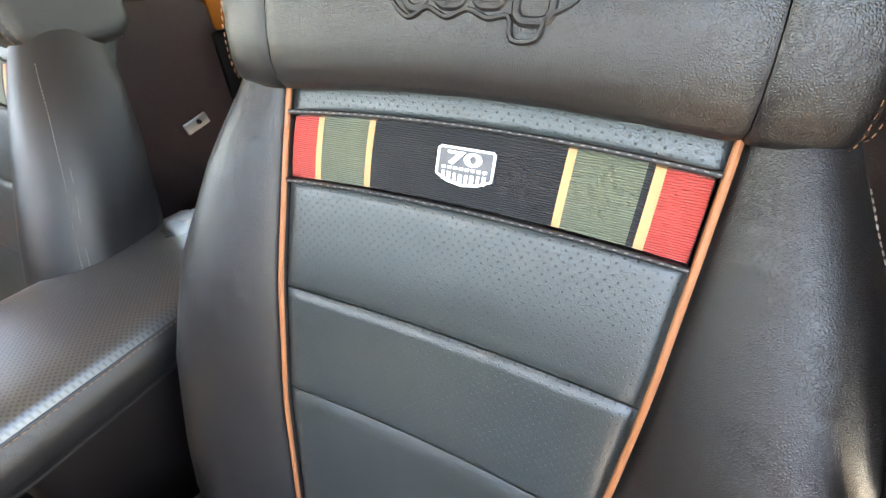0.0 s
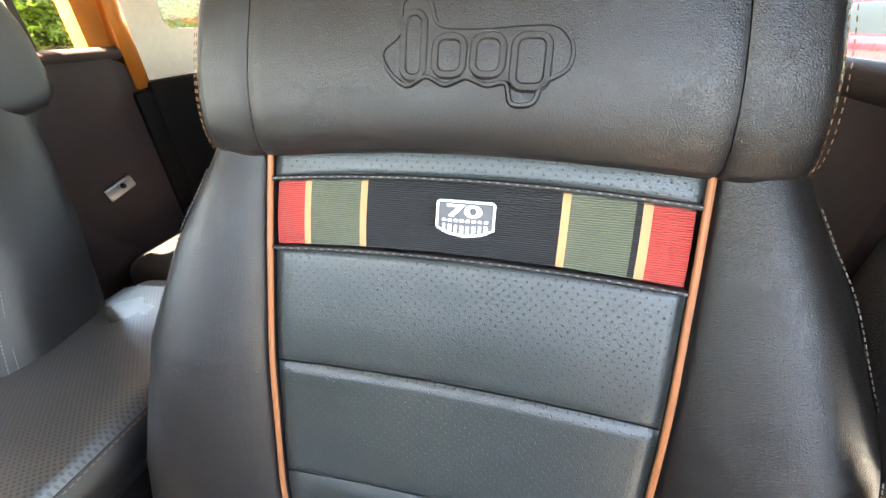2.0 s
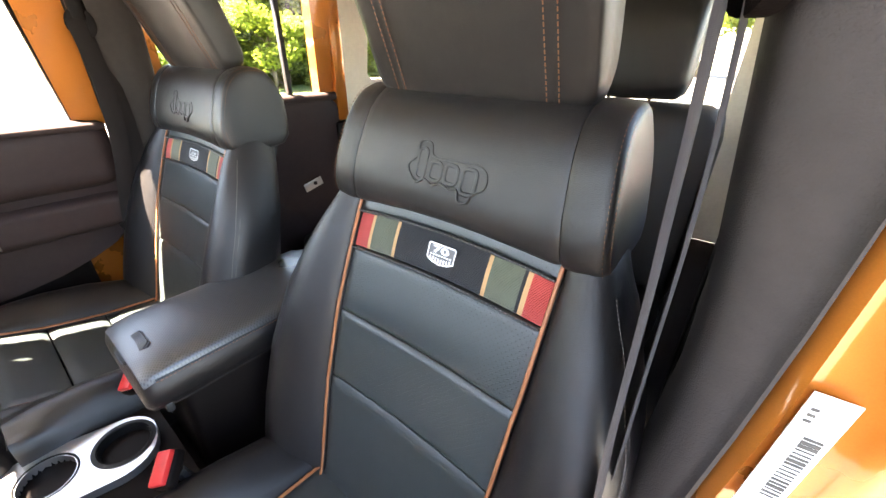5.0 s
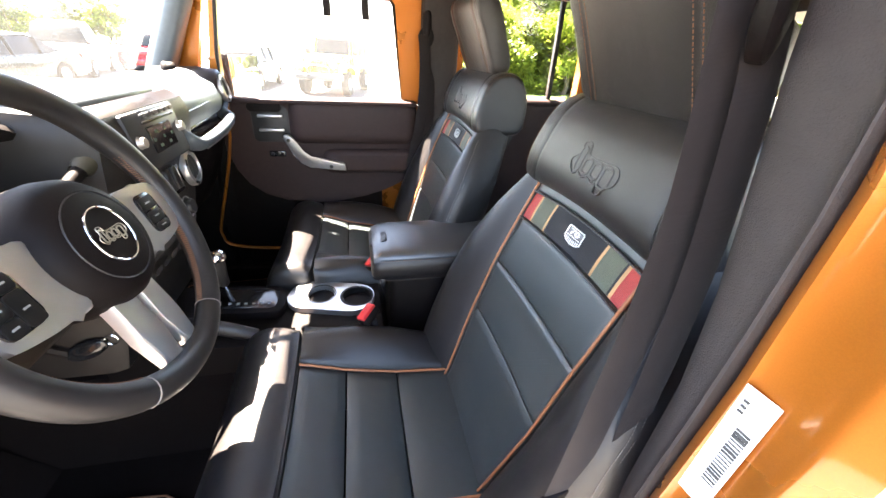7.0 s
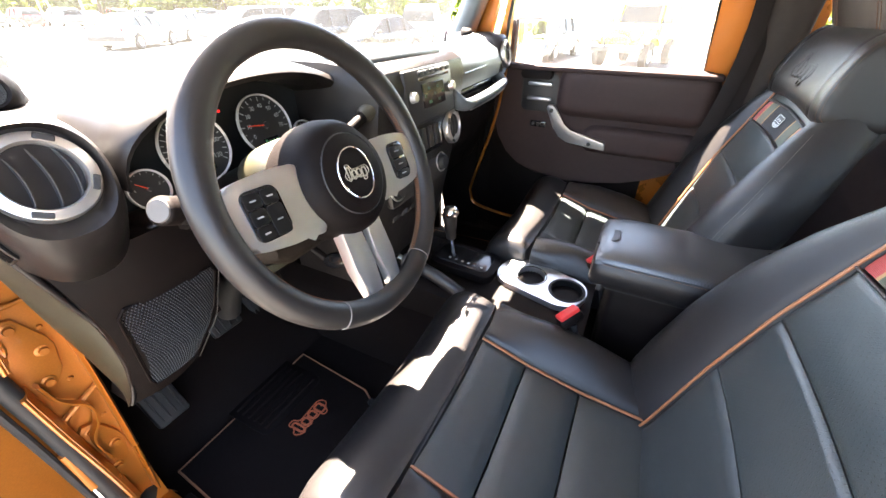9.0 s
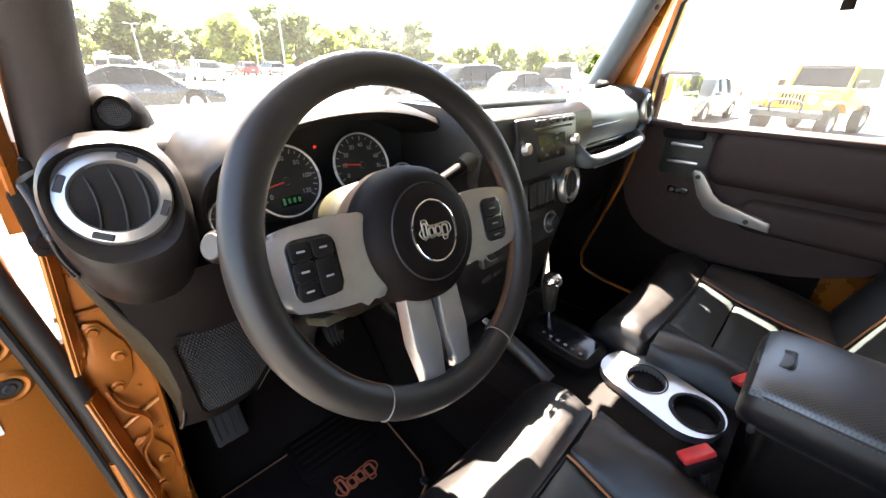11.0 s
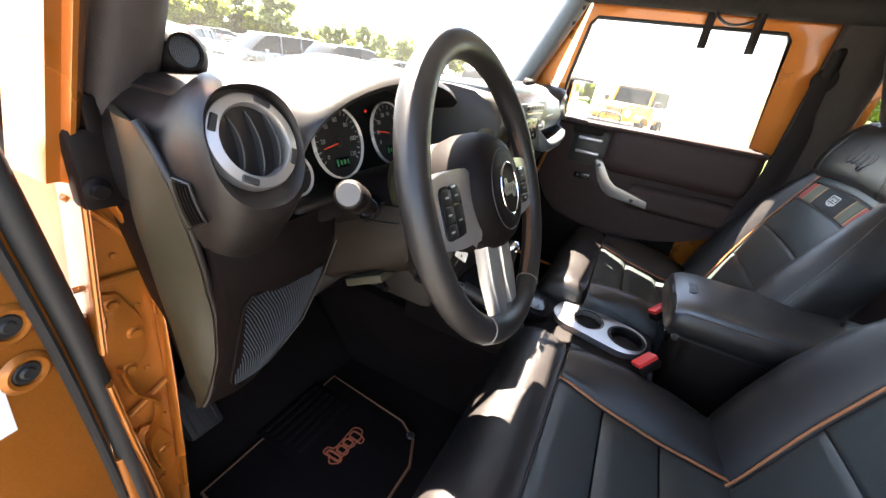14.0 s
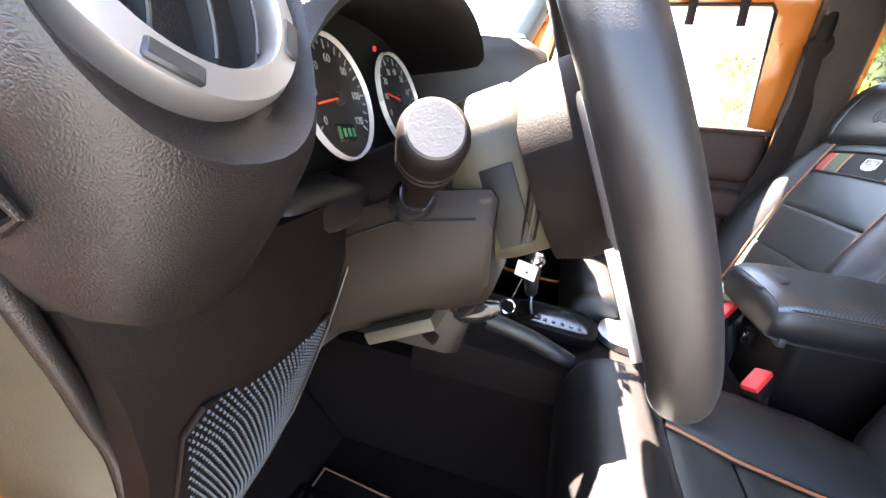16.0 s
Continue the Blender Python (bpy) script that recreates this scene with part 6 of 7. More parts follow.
def spoke(sg):
    poly = [(0.060, 0.030), (0.085, 0.040), (0.120, 0.040), (0.150, 0.036), (0.168, 0.026), (0.172, -0.010), (0.160, -0.034), (0.120, -0.044), (0.085, -0.046), (0.058, -0.044)]
    poly = [(sg * x, y - 0.004) for x, y in poly]
    if sg < 0:
        poly = poly[::-1]
    s = wpart("spoke", prism([(p.x, p.y) for p in spline([(a, b, 0) for a, b in poly], 40, True)], Matrix.Translation((0, 0, -0.030)), 0.022, bev=0.006), M["silver"], "satin silver spoke with buttons")
    c = Vector((sg * (0.128 if sg < 0 else 0.120), -0.006, -0.0075))
    wpart("button_bezel", prism([(x + c.x, y + c.y) for x, y in rounded(0.046 if sg < 0 else 0.040, 0.056, 0.010)], Matrix.Translation((0, 0, -0.009)), 0.003, bev=0.001), M["gloss_black"], "", s)
    lay = ((-0.0105, 0.0165, 0.0200, 0.0170), (0.0105, 0.0165, 0.0200, 0.0170), (-0.0105, -0.0015, 0.0200, 0.0178), (0.0105, -0.0100, 0.0200, 0.0345), (-0.0105, -0.0192, 0.0200, 0.0165)) if sg < 0 else ((0, 0.014, 0.032, 0.018), (0, -0.006, 0.032, 0.016), (0, -0.021, 0.032, 0.011))
    for x, y, w, h in lay:
        b = wpart("spoke_button", prism([(q + c.x + x, r + c.y + y) for q, r in rounded(w, h, 0.004, 3)], Matrix.Translation((0, 0, -0.007)), 0.0022, bev=0.0008), M["switch_black"], "", s)
        wpart("button_mark", box((c.x + x, c.y + y, -0.0046), (w * 0.36, 0.0018, 0.0004), 0), M["white_mark"], "", s, False)
    return s


sp = spoke(-1)
spoke(1)
for sg, x0 in ((-1, -0.034), (1, 0.013)):
    w = 0.032 if sg < 0 else 0.028
    poly = [(x0 - 0.004, -0.056), (x0 + w, -0.060), (x0 + w * 0.98, -0.120), (x0 + w * 0.92, -0.166), (x0 + w * 0.5, -0.173), (x0 + 0.002, -0.168), (x0 - 0.006, -0.120)]
    wpart("lower_spoke", prism(poly, Matrix.Translation((0, 0, -0.034)), 0.020, bev=0.006), M["silver"], "satin silver lower spoke")
wpart("spoke_gap", box((0.006, -0.115, -0.030), (0.010, 0.10, 0.008), 0.002), M["gloss_black"])
# column, shrouds and stalks
col = thing("steering_column", "black steering column shroud with two stalks", "steering column", WC + Vector((0, 0.1, -0.05)))
ax = -Vector(WN).normalized()
def shroud_ring(d, rx, rz):
    c, u = WC + ax * d, Vector((0, 0.40, 0.917))
    return [c + Vector((1, 0, 0)) * (rx * math.copysign(abs(math.cos(t)) ** 0.6, math.cos(t))) + u * (rz * math.copysign(abs(math.sin(t)) ** 0.6, math.sin(t)) + 0.008) for t in [2 * math.pi * i / 32 for i in range(32)]]


part("shroud", loft([shroud_ring(*q) for q in ((0.064, 0.056, 0.054), (0.068, 0.066, 0.064), (0.076, 0.073, 0.071), (0.105, 0.076, 0.072), (0.128, 0.075, 0.069), (0.133, 0.070, 0.064))]), M["trim_grey"], col, "olive grey upper column shroud")
part("column_tube", loft([shroud_ring(*q) for q in ((0.130, 0.068, 0.060), (0.17, 0.070, 0.060), (0.24, 0.072, 0.058), (0.27, 0.070, 0.056))]), M["plastic"], col, "dark brown column cover")
lower = part("lower_shroud", loft([[Vector((WC.x - 0.012 + x, y, z)) for x, z in ((-0.070, zt), (-0.080, zt - 0.020), (-0.064, zb + 0.020), (-0.040, zb), (0.040, zb), (0.064, zb + 0.020), (0.080, zt - 0.020), (0.070, zt))] for y, zt, zb in ((0.722, 1.395, 1.305), (0.728, 1.402, 1.294), (0.790, 1.392, 1.268), (0.880, 1.352, 1.222), (0.900, 1.340, 1.222))]), M["shroud_brown"], col, "brown grey lower column shroud")
part("shroud_seam", tube([(WC.x - 0.0925, 0.735, 1.381), (WC.x - 0.0925, 0.80, 1.369), (WC.x - 0.0920, 0.88, 1.331)], 0.0011, 6), M["well_black"], lower)
part("shroud_clip", box((WC.x - 0.050, 0.800, 1.258), (0.05, 0.075, 0.014), 0.003, 2, pose(0, 0, 0, -27)), M["trim_grey"], lower, "pale grey clip under the shroud")
part("shroud_slot", box(WC + ax * 0.09 + Vector((-0.0755, 0, -0.012)), (0.003, 0.026, 0.062), 0.001, 2, pose(0, 0, 0, -23)), M["well_black"], col)
for k in range(3):
    part("shroud_rib", tube(spline([WC + ax * (0.076 - 0.005 * k) + Vector((-0.0765, 0, 0.022 - 0.004 * k)), WC + ax * (0.073 - 0.005 * k) + Vector((-0.0770, 0, -0.010)), WC + ax * (0.074 - 0.005 * k) + Vector((-0.0760, 0, -0.044))], 8), 0.0012, 6), M["trim_grey"] if k == 1 else M["plastic"], col)
SE, SB = Vector((-0.595, 0.736, 1.4455)), Vector((-0.458, 0.798, 1.372))
SA = (SE - SB).normalized()
lever = part("turn_stalk", tube([SB - SA * 0.02, SB + SA * 0.05, SE - SA * 0.03], 0.011, 14), M["plastic"], col, "black turn signal stalk")
sm = Matrix.Translation(SE - SA * 0.0568) @ axes_of(SA, (0, 1, 0))
cm = Matrix.Translation(SB + SA * 0.022) @ axes_of(SA, (0, 1, 0))
part("stalk_collar", revolve([(0.0, 0.030), (0.012, 0.030), (0.0155, 0.024), (0.0160, 0.014), (0.0195, 0.008), (0.0205, -0.004), (0.0, -0.01)], cm, 30), M["gloss_black"], lever, "dark rubber collar of the stalk")
part("stalk_grip", revolve([(0.0, 0.0555), (0.0135, 0.0555), (0.0155, 0.054), (0.0168, 0.050), (0.0168, 0.034), (0.0155, 0.033), (0.0155, 0.031), (0.0168, 0.030), (0.0168, 0.027), (0.0155, 0.026), (0.0155, 0.024), (0.0168, 0.023), (0.0168, 0.012), (0.015, 0.010), (0.0145, 0.004), (0.012, -0.006)], sm, 30), M["plastic"], lever, "ribbed twist grip")
part("grip_end", revolve([(0.0, 0.0568), (0.0125, 0.0568), (0.0135, 0.0556)], sm, 30), M["grip_grey"], lever, "pale grey grip end")
lever = part("wiper_stalk", tube(spline([(-0.32, 0.765, 1.42), (-0.255, 0.745, 1.452), (-0.215, 0.738, 1.472)], 10), 0.010, 12), M["plastic"], col, "black wiper stalk")
sm = Matrix.Translation((-0.225, 0.740, 1.467)) @ axes_of(Vector((0.60, -0.1, 0.26)), (0, 1, 0))
part("stalk_grip", revolve([(0.0, 0.040), (0.012, 0.040), (0.015, 0.037), (0.015, 0.010), (0.012, 0.0)], sm, 24), M["trim_grey"], lever)
part("tilt_lever", tube(spline([(-0.43, 0.80, 1.262), (-0.445, 0.785, 1.250), (-0.452, 0.770, 1.244)], 8), 0.006, 8), M["plastic"], col)
part("steering_shaft", tube(spline([(-0.40, 0.86, 1.262), (-0.40, 0.93, 1.200), (-0.40, 1.02, 1.100), (-0.40, 1.06, 1.02)], 14), 0.026, 14), M["rubber"], col, "black boot round the steering shaft")
# key in its lock, with a paper tag
key = thing("car_key", "black key fob in the ignition with a white paper tag", "key", (-0.33, 0.76, 1.25))
part("key_fob", loft([[Vector((-0.336 + 0.010 * k, 0.752, 1.222)) + Vector((0, 0.031 * f * math.cos(a), 0.017 * f * math.sin(a) - 0.3 * 0.031 * f * math.cos(a))) for a in [2 * math.pi * i / 24 for i in range(24)]] for k, f in ((-0.8, 0.75), (-0.5, 0.95), (0, 1.0), (0.5, 0.95), (0.8, 0.75))]), M["gloss_black"], key, "oval black plastic fob")
part("key_ring", tube([Vector((-0.336, 0.716 + 0.009 * math.cos(a), 1.236 + 0.009 * math.sin(a))) for a in [2 * math.pi * i / 20 for i in range(20)]], 0.0013, 6, closed=True), M["chrome"], key, "chrome split ring")
part("key_shank", tube([(-0.336, 0.775, 1.216), (-0.345, 0.81, 1.245), (-0.36, 0.83, 1.27)], 0.008, 8), M["plastic"], key)
tag = part("paper_tag", box((-0.322, 0.701, 1.281), (0.001, 0.026, 0.020), 0.0004, 1, pose(0, 0, 0, 8, 0, -14)), M["sticker"], key, "white paper tag with a punched hole", False)
part("punched_hole", box((-0.3226, 0.700, 1.279), (0.0012, 0.0035, 0.0035), 0.0005, 1, pose(0, 0, 0, 8, 0, -14)), M["ink"], tag, smooth=False)
part("tag_thread", tube([(-0.324, 0.704, 1.271), (-0.332, 0.712, 1.246)], 0.0005, 5), M["thread"], key)

# ---- centre console ----
con = thing("centre_console", "black floor console with silver cup holder panel and padded armrest", "console", (0.02, 0.45, 0.75))
part("console_body", loft([[Vector((x, y, z)) for x, z in ((-0.105, 0.90), (-0.100, zt - 0.012), (-0.085, zt), (0.140, zt), (0.155, zt - 0.012), (0.160, 0.90))] for y, zt in ((0.29, 1.010), (0.45, 1.010), (0.58, 1.005), (0.80, 1.02), (0.92, 1.06))]), M["plastic"], con)
part("console_box", box((0.022, 0.09, 1.035), (0.180, 0.36, 0.24), 0.02, 3), M["plastic"], con)
sw = part("heater_switch", box((0.040, 0.276, 1.082), (0.026, 0.010, 0.038), 0.003, 2), M["plastic"], con, "black seat heater switch")
part("rocker", box((0.040, 0.282, 1.082), (0.016, 0.006, 0.028), 0.002, 2), M["gloss_black"], sw)
part("switch_icon", box((0.040, 0.2852, 1.087), (0.005, 0.0006, 0.007), 0), M["white_mark"], sw, smooth=False)
part("box_latch", box((-0.06, 0.286, 1.135), (0.025, 0.012, 0.018), 0.004), M["button"], con)
# silver panel with two wells
def cup_panel():
    out = [(0.049 + a * 0.97 + b * 0.25, 0.424 - a * 0.25 + b * 0.97) for a, b in rounded(0.134, 0.236, 0.058, 8)]
    h1 = [(0.060 + 0.040 * math.cos(t), 0.452 + 0.037 * math.sin(t)) for t in [2 * math.pi * i / 28 for i in range(28)]]
    h2 = [(0.037 + 0.042 * math.cos(t), 0.354 + 0.038 * math.sin(t)) for t in [2 * math.pi * i / 28 for i in range(28)]]
    return slab("c", out, "z", 1.010, 0.016, None, "", "", (h1, h2))
cpn = part("cup_panel", cup_panel(), M["silver"], con, "satin silver cup holder panel", False)
for cx, cy in ((0.060, 0.452), (0.037, 0.354)):
    mm = Matrix.Translation((cx, cy, 1.0))
    part("cup_well", revolve([(0.0, -0.055), (0.034, -0.055), (0.0365, 0.0), (0.0375, 0.0255), (0.0395, 0.0275), (0.0415 if cy > 0.4 else 0.0465, 0.0268)], mm @ Matrix.Diagonal((1.08, 1, 1, 1)), 36), M["well_black"], con)
    part("cup_tab", box((cx - 0.035, cy - 0.02, 1.012), (0.014, 0.010, 0.02), 0.004), M["button"], con)
gate = part("shift_gate", prism([(a, b) for a, b in rounded(0.122, 0.192, 0.03)], Matrix.Translation((0.048, 0.642, 1.012)) @ pose(0, 0, 0, 4), 0.022, bev=0.008), M["plastic"], con)
part("gate_insert", prism([(a, b) for a, b in rounded(0.088, 0.155, 0.018)], Matrix.Translation((0.048, 0.642, 1.033)) @ pose(0, 0, 0, 4), 0.003, bev=0.001), M["gloss_black"], con)
for i in range(6):
    part("gear_mark", box((0.022, 0.582 + i * 0.019, 1.0325 + (0.582 + i * 0.019 - 0.642) * 0.07 + 0.006), (0.007, 0.008, 0.002), 0.0008, 1), M["white_mark"], con, "pale gear position mark")
shf = thing("gear_selector", "leather gear selector with a chrome top", "gear lever", (0.060, 0.705, 1.03))
part("lever_rod", tube([(0.074, 0.690, 1.01), (0.074, 0.70, 1.09)], 0.006, 10), M["chrome"], shf)
part("lever_grip", revolve([(0.010, -0.05), (0.014, -0.046), (0.016, -0.02), (0.020, 0.010), (0.0215, 0.03)], Matrix.Translation((0.074, 0.703, 1.117)) @ pose(0, 0, 0, -6), 24), M["leather"], shf)
part("lever_cap", revolve([(0.0215, 0.0), (0.023, 0.006), (0.022, 0.016), (0.016, 0.024), (0.0, 0.027)], Matrix.Translation((0.074, 0.7005, 1.145)) @ pose(0, 0, 0, -6), 24), M["chrome"], shf, "chrome lever top")
# armrest lid
rings = []
for y, s, zc in ((0.322, 0.55, 1.163), (0.316, 0.80, 1.164), (0.300, 0.94, 1.166), (0.27, 1.0, 1.167), (0.15, 1.0, 1.167), (0.02, 1.0, 1.167), (-0.06, 0.98, 1.167), (-0.085, 0.85, 1.167), (-0.092, 0.6, 1.167)):
    prof = [(-0.090, -0.026), (-0.098, -0.004), (-0.096, 0.020), (-0.074, 0.043), (0.012, 0.049), (0.10, 0.043), (0.122, 0.022), (0.126, -0.004), (0.118, -0.026), (0.095, -0.034), (-0.07, -0.034)]
    rings.append([Vector((0.020 + p.x * (0.7 + 0.3 * s), y - 0.010, zc + p.y * s)) for p in [Vector((q.x, q.y, 0)) for q in spline([(a, b, 0) for a, b in prof], 40, True)]])
lid = part("armrest_lid", loft(rings), M["leather"], con, "padded black armrest lid")
rings = []
for y, s, zc in ((0.316, 0.80, 1.1668), (0.300, 0.94, 1.1688), (0.27, 1.0, 1.1698), (0.15, 1.0, 1.1698), (0.02, 1.0, 1.1698), (-0.06, 0.98, 1.1698)):
    prof = [(-0.0925, 0.026), (-0.074, 0.043), (0.012, 0.049), (0.10, 0.043), (0.1195, 0.026)]
    top = spline([(a, b, 0) for a, b in prof], 24)
    rings.append([Vector((0.020 + p.x * (0.7 + 0.3 * s), y - 0.010, zc + p.y * s)) for p in top] + [Vector((0.020 + p.x * 0.9 * (0.7 + 0.3 * s), y - 0.010, zc + p.y * s - 0.006)) for p in top[::-1]])
part("lid_top", loft(rings), M["lid_vinyl"], lid, "embossed vinyl lid top")
for xx in (-0.0735, 0.1385):
    part("stitching", stitches([(xx, 0.29 - i * 0.01, 1.194) for i in range(38)], 0.006, 0.0006), M["thread_brown"], lid)
    part("lid_seam", tube([(xx - math.copysign(0.0012, xx), 0.29 - i * 0.02, 1.1965) for i in range(19)], 0.0012, 6), M["button"], lid)
lm = Matrix.Translation((0.021, 0.2895, 1.2095)) @ axes_of((0, 0.42, 0.91), (0, 1, 0))
latch = part("lid_latch", prism(rounded(0.052, 0.044, 0.010, 5), lm, 0.0030, bev=0.0014), M["leather"], lid, "flush black lid latch")
part("latch_groove", tube([lm @ Vector((x, y, 0.0006)) for x, y in rounded(0.0545, 0.0465, 0.011, 5)], 0.0011, 6, closed=True), M["button"], latch)
part("latch_notch", prism([(0.010 * math.cos(radians(a)), 0.006 + 0.007 * math.sin(radians(a))) for a in range(0, 360, 18)], lm @ Matrix.Translation((0, 0, 0.0022)), 0.0012), M["well_black"], latch)
# hand brake beside the console
hb = thing("hand_brake", "black hand brake lever with a chrome release", "hand brake", (-0.075, 0.60, 0.98))
part("brake_grip", tube(spline([(-0.074, 0.60, 1.005), (-0.074, 0.68, 1.04), (-0.074, 0.77, 1.062)], 12), 0.017, 12, flat=(0.015, 0.019)), M["leather"], hb)
part("release_knob", tube([(-0.074, 0.77, 1.062), (-0.074, 0.785, 1.066)], 0.009, 12), M["chrome"], hb)

# ---- pedals and floor mats ----
for nm, c, s, t in (("brake_pedal", (-0.36, 1.19, 0.90), (0.085, 0.02, 0.06), -35), ("accelerator_pedal", (-0.245, 1.20, 0.845), (0.055, 0.018, 0.13), -30), ("foot_rest", (-0.58, 1.14, 0.86), (0.07, 0.03, 0.12), -35)):
    p = thing(nm, "black rubber covered " + nm.replace("_", " "), "pedal", c)
    part("pad", box(c, s, 0.006, 2, pose(0, 0, 0, t)), M["rubber"], p)
    for k in range(4):
        part("tread", box(Vector(c) + pose(0, 0, 0, t) @ Vector((-s[0] * 0.33 + k * s[0] * 0.22, -s[1] * 0.55, 0)), (0.004, 0.003, s[2] * 0.8), 0.001, 1, pose(0, 0, 0, t)), M["rubber"], p, smooth=False)
    part("arm", tube([c, Vector(c) + Vector((0, 0.10, 0.10 if nm != "foot_rest" else -0.05))], 0.008, 8), M["button"], p)


def floor_mat(x0, x1, sg, name="floor_mat"):
    ys, ye = 0.70, 1.06
    out = [(x0, 0.72), (x0 + 0.30, 0.72), (x1 - 0.03, 0.75), (x1, 0.80), (x1 + 0.02, 1.05), (x0 + 0.02, 1.05)]
    if sg > 0:
        out = [(x0 + x1 - a, b) for a, b in out][::-1]
    n = thing(name, "black carpet floor mat with orange edge binding", "floor mat", ((x0 + x1) / 2, 0.88, 0.715), "floor mats")
    part("mat_carpet", prism(out, Matrix.Translation((0, 0, 0.7155)), 0.010, bev=0.003), M["carpet"], n)
    part("edge_binding", tube([Vector((a, b, 0.7225)) for a, b in out], 0.004, 8, closed=True), M["thread_brown"], n, "orange brown edge binding")
    return n


mt = floor_mat(-0.66, -0.265, -1)
for i in range(7):
    part("heel_rib", box((-0.39, 0.955 + i * 0.021, 0.728), (0.17, 0.010, 0.006), 0.002, 1), M["carpet"], mt)
part("heel_pad", prism([(-0.39 + a, 1.018 + b) for a, b in rounded(0.20, 0.17, 0.02)], Matrix.Translation((0, 0, 0.7250)), 0.002, bev=0.0005), M["plastic"], mt)
part("mat_mark", logo_bars(Matrix.Translation((-0.398, 0.880, 0.7265)) @ pose(0, 0, 0, 0, 0, 0), 0.030, 0.0012), M["orange_logo"], mt, "orange embroidered mark")
part("mat_stud", revolve([(0, 0.006), (0.008, 0.006), (0.011, 0.0)], Matrix.Translation((-0.29, 0.76, 0.7255)), 16), M["button"], mt)
floor_mat(0.22, 0.66, 1)
# rear-view mirror
rv = thing("rear_view_mirror", "black framed rear view mirror under the header", "mirror", (0.0, 0.83, 1.83))
part("mirror_shell", box((0.05, 0.75, 1.785), (0.24, 0.03, 0.07), 0.012, 3, pose(0, 0, 0, 6, 0, 12)), M["plastic"], rv)
part("mirror_glass", box((0.053, 0.7338, 1.7835), (0.222, 0.002, 0.056), 0.001, 1, pose(0, 0, 0, 6, 0, 12)), M["mirror"], rv)
part("mirror_stem", tube([(0.05, 0.76, 1.788), (0.04, 0.84, 1.85)], 0.008, 8), M["plastic"], rv)
# outside mirror beyond the passenger window
om = thing("door_mirror", "black square door mirror outside the window", "mirror", (0.80, 0.80, 1.48))
part("mirror_shell", box((0.893, 0.770, 1.525), (0.165, 0.06, 0.175), 0.022, 3, pose(0, 0, 0, 0, 0, -32)), M["plastic"], om)
part("mirror_glass", box((0.8765, 0.7435, 1.525), (0.14, 0.003, 0.15), 0.012, 2, pose(0, 0, 0, 2, 0, -32)), M["mirror"], om)
part("mirror_arm", tube([(0.755, 0.85, 1.47), (0.885, 0.79, 1.472)], 0.022, 10), M["plastic"], om)


# ---- outside ----
M["asphalt"] = material("worn grey asphalt", (0.085, 0.082, 0.077), 0.9, var=0.25, grain=3.0, bump=0.5, bump_scale=120, bump_dist=0.004, stain=0.25)
M["grass"] = material("lawn", (0.09, 0.14, 0.025), 0.95, var=0.3, grain=30.0, bump=1.0, bump_scale=60, bump_dist=0.05, stain=0.3)
M["bark"] = material("bark", (0.10, 0.075, 0.05), 0.95, var=0.3, bump=1.0, bump_scale=30, bump_dist=0.02)


def leaf_mat(name, a, b):
    m = bpy.data.materials.new(name)
    m.use_nodes = True
    n, l = m.node_tree.nodes, m.node_tree.links
    p = n["Principled BSDF"]
    g = n.new("ShaderNodeNewGeometry")
    mx = n.new("ShaderNodeMix")
    mx.data_type = "RGBA"
    mx.inputs["A"].default_value, mx.inputs["B"].default_value = (*a, 1), (*b, 1)
    l.new(g.outputs["Random Per Island"], mx.inputs["Factor"])
    l.new(mx.outputs["Result"], p.inputs["Base Color"])
    p.inputs["Roughness"].default_value = 0.55
    tr = n.new("ShaderNodeBsdfTranslucent")
    l.new(mx.outputs["Result"], tr.inputs[0])
    ms = n.new("ShaderNodeMixShader")
    ms.inputs[0].default_value = 0.55
    l.new(p.outputs[0], ms.inputs[1])
    l.new(tr.outputs[0], ms.inputs[2])
    l.new(ms.outputs[0], n["Material Output"].inputs[0])
    return m


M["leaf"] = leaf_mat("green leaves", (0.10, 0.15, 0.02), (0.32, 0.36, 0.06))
# same leaf green, darker: shade on the near trees put into the colour
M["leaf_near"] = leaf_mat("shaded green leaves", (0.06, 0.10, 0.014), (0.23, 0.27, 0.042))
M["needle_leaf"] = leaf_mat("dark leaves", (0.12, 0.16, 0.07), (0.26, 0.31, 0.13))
bm = bmesh.new()
bmesh.ops.create_grid(bm, x_segments=40, y_segments=40, size=1200)
solo("ground", bm, M["asphalt"], "sunlit grey asphalt parking lot", "ground", kind="structure", smooth=False)
bm = loft([[Vector((9.5, -2.5, 0.0)), Vector((9.5, -2.5, 0.05)), Vector((140, -14, 0.06)), Vector((140, -14, 0.0))], [Vector((5.0, -60, 0.0)), Vector((5.0, -60, 0.05)), Vector((140, -90, 0.06)), Vector((140, -90, 0))]])
solo("lawn", bm, M["grass"], "mown sunlit grass verge", "lawn", kind="structure", smooth=False)
bm = loft([[Vector((26, 4, 0.0)), Vector((26, 4, 0.04)), Vector((220, 10, 0.06)), Vector((220, 10, 0.0))], [Vector((60, 60, 0.0)), Vector((60, 60, 0.04)), Vector((220, 160, 0.06)), Vector((220, 160, 0))]])
solo("far_lawn", bm, M["grass"], "far pale grass field", "lawn", kind="structure", smooth=False)


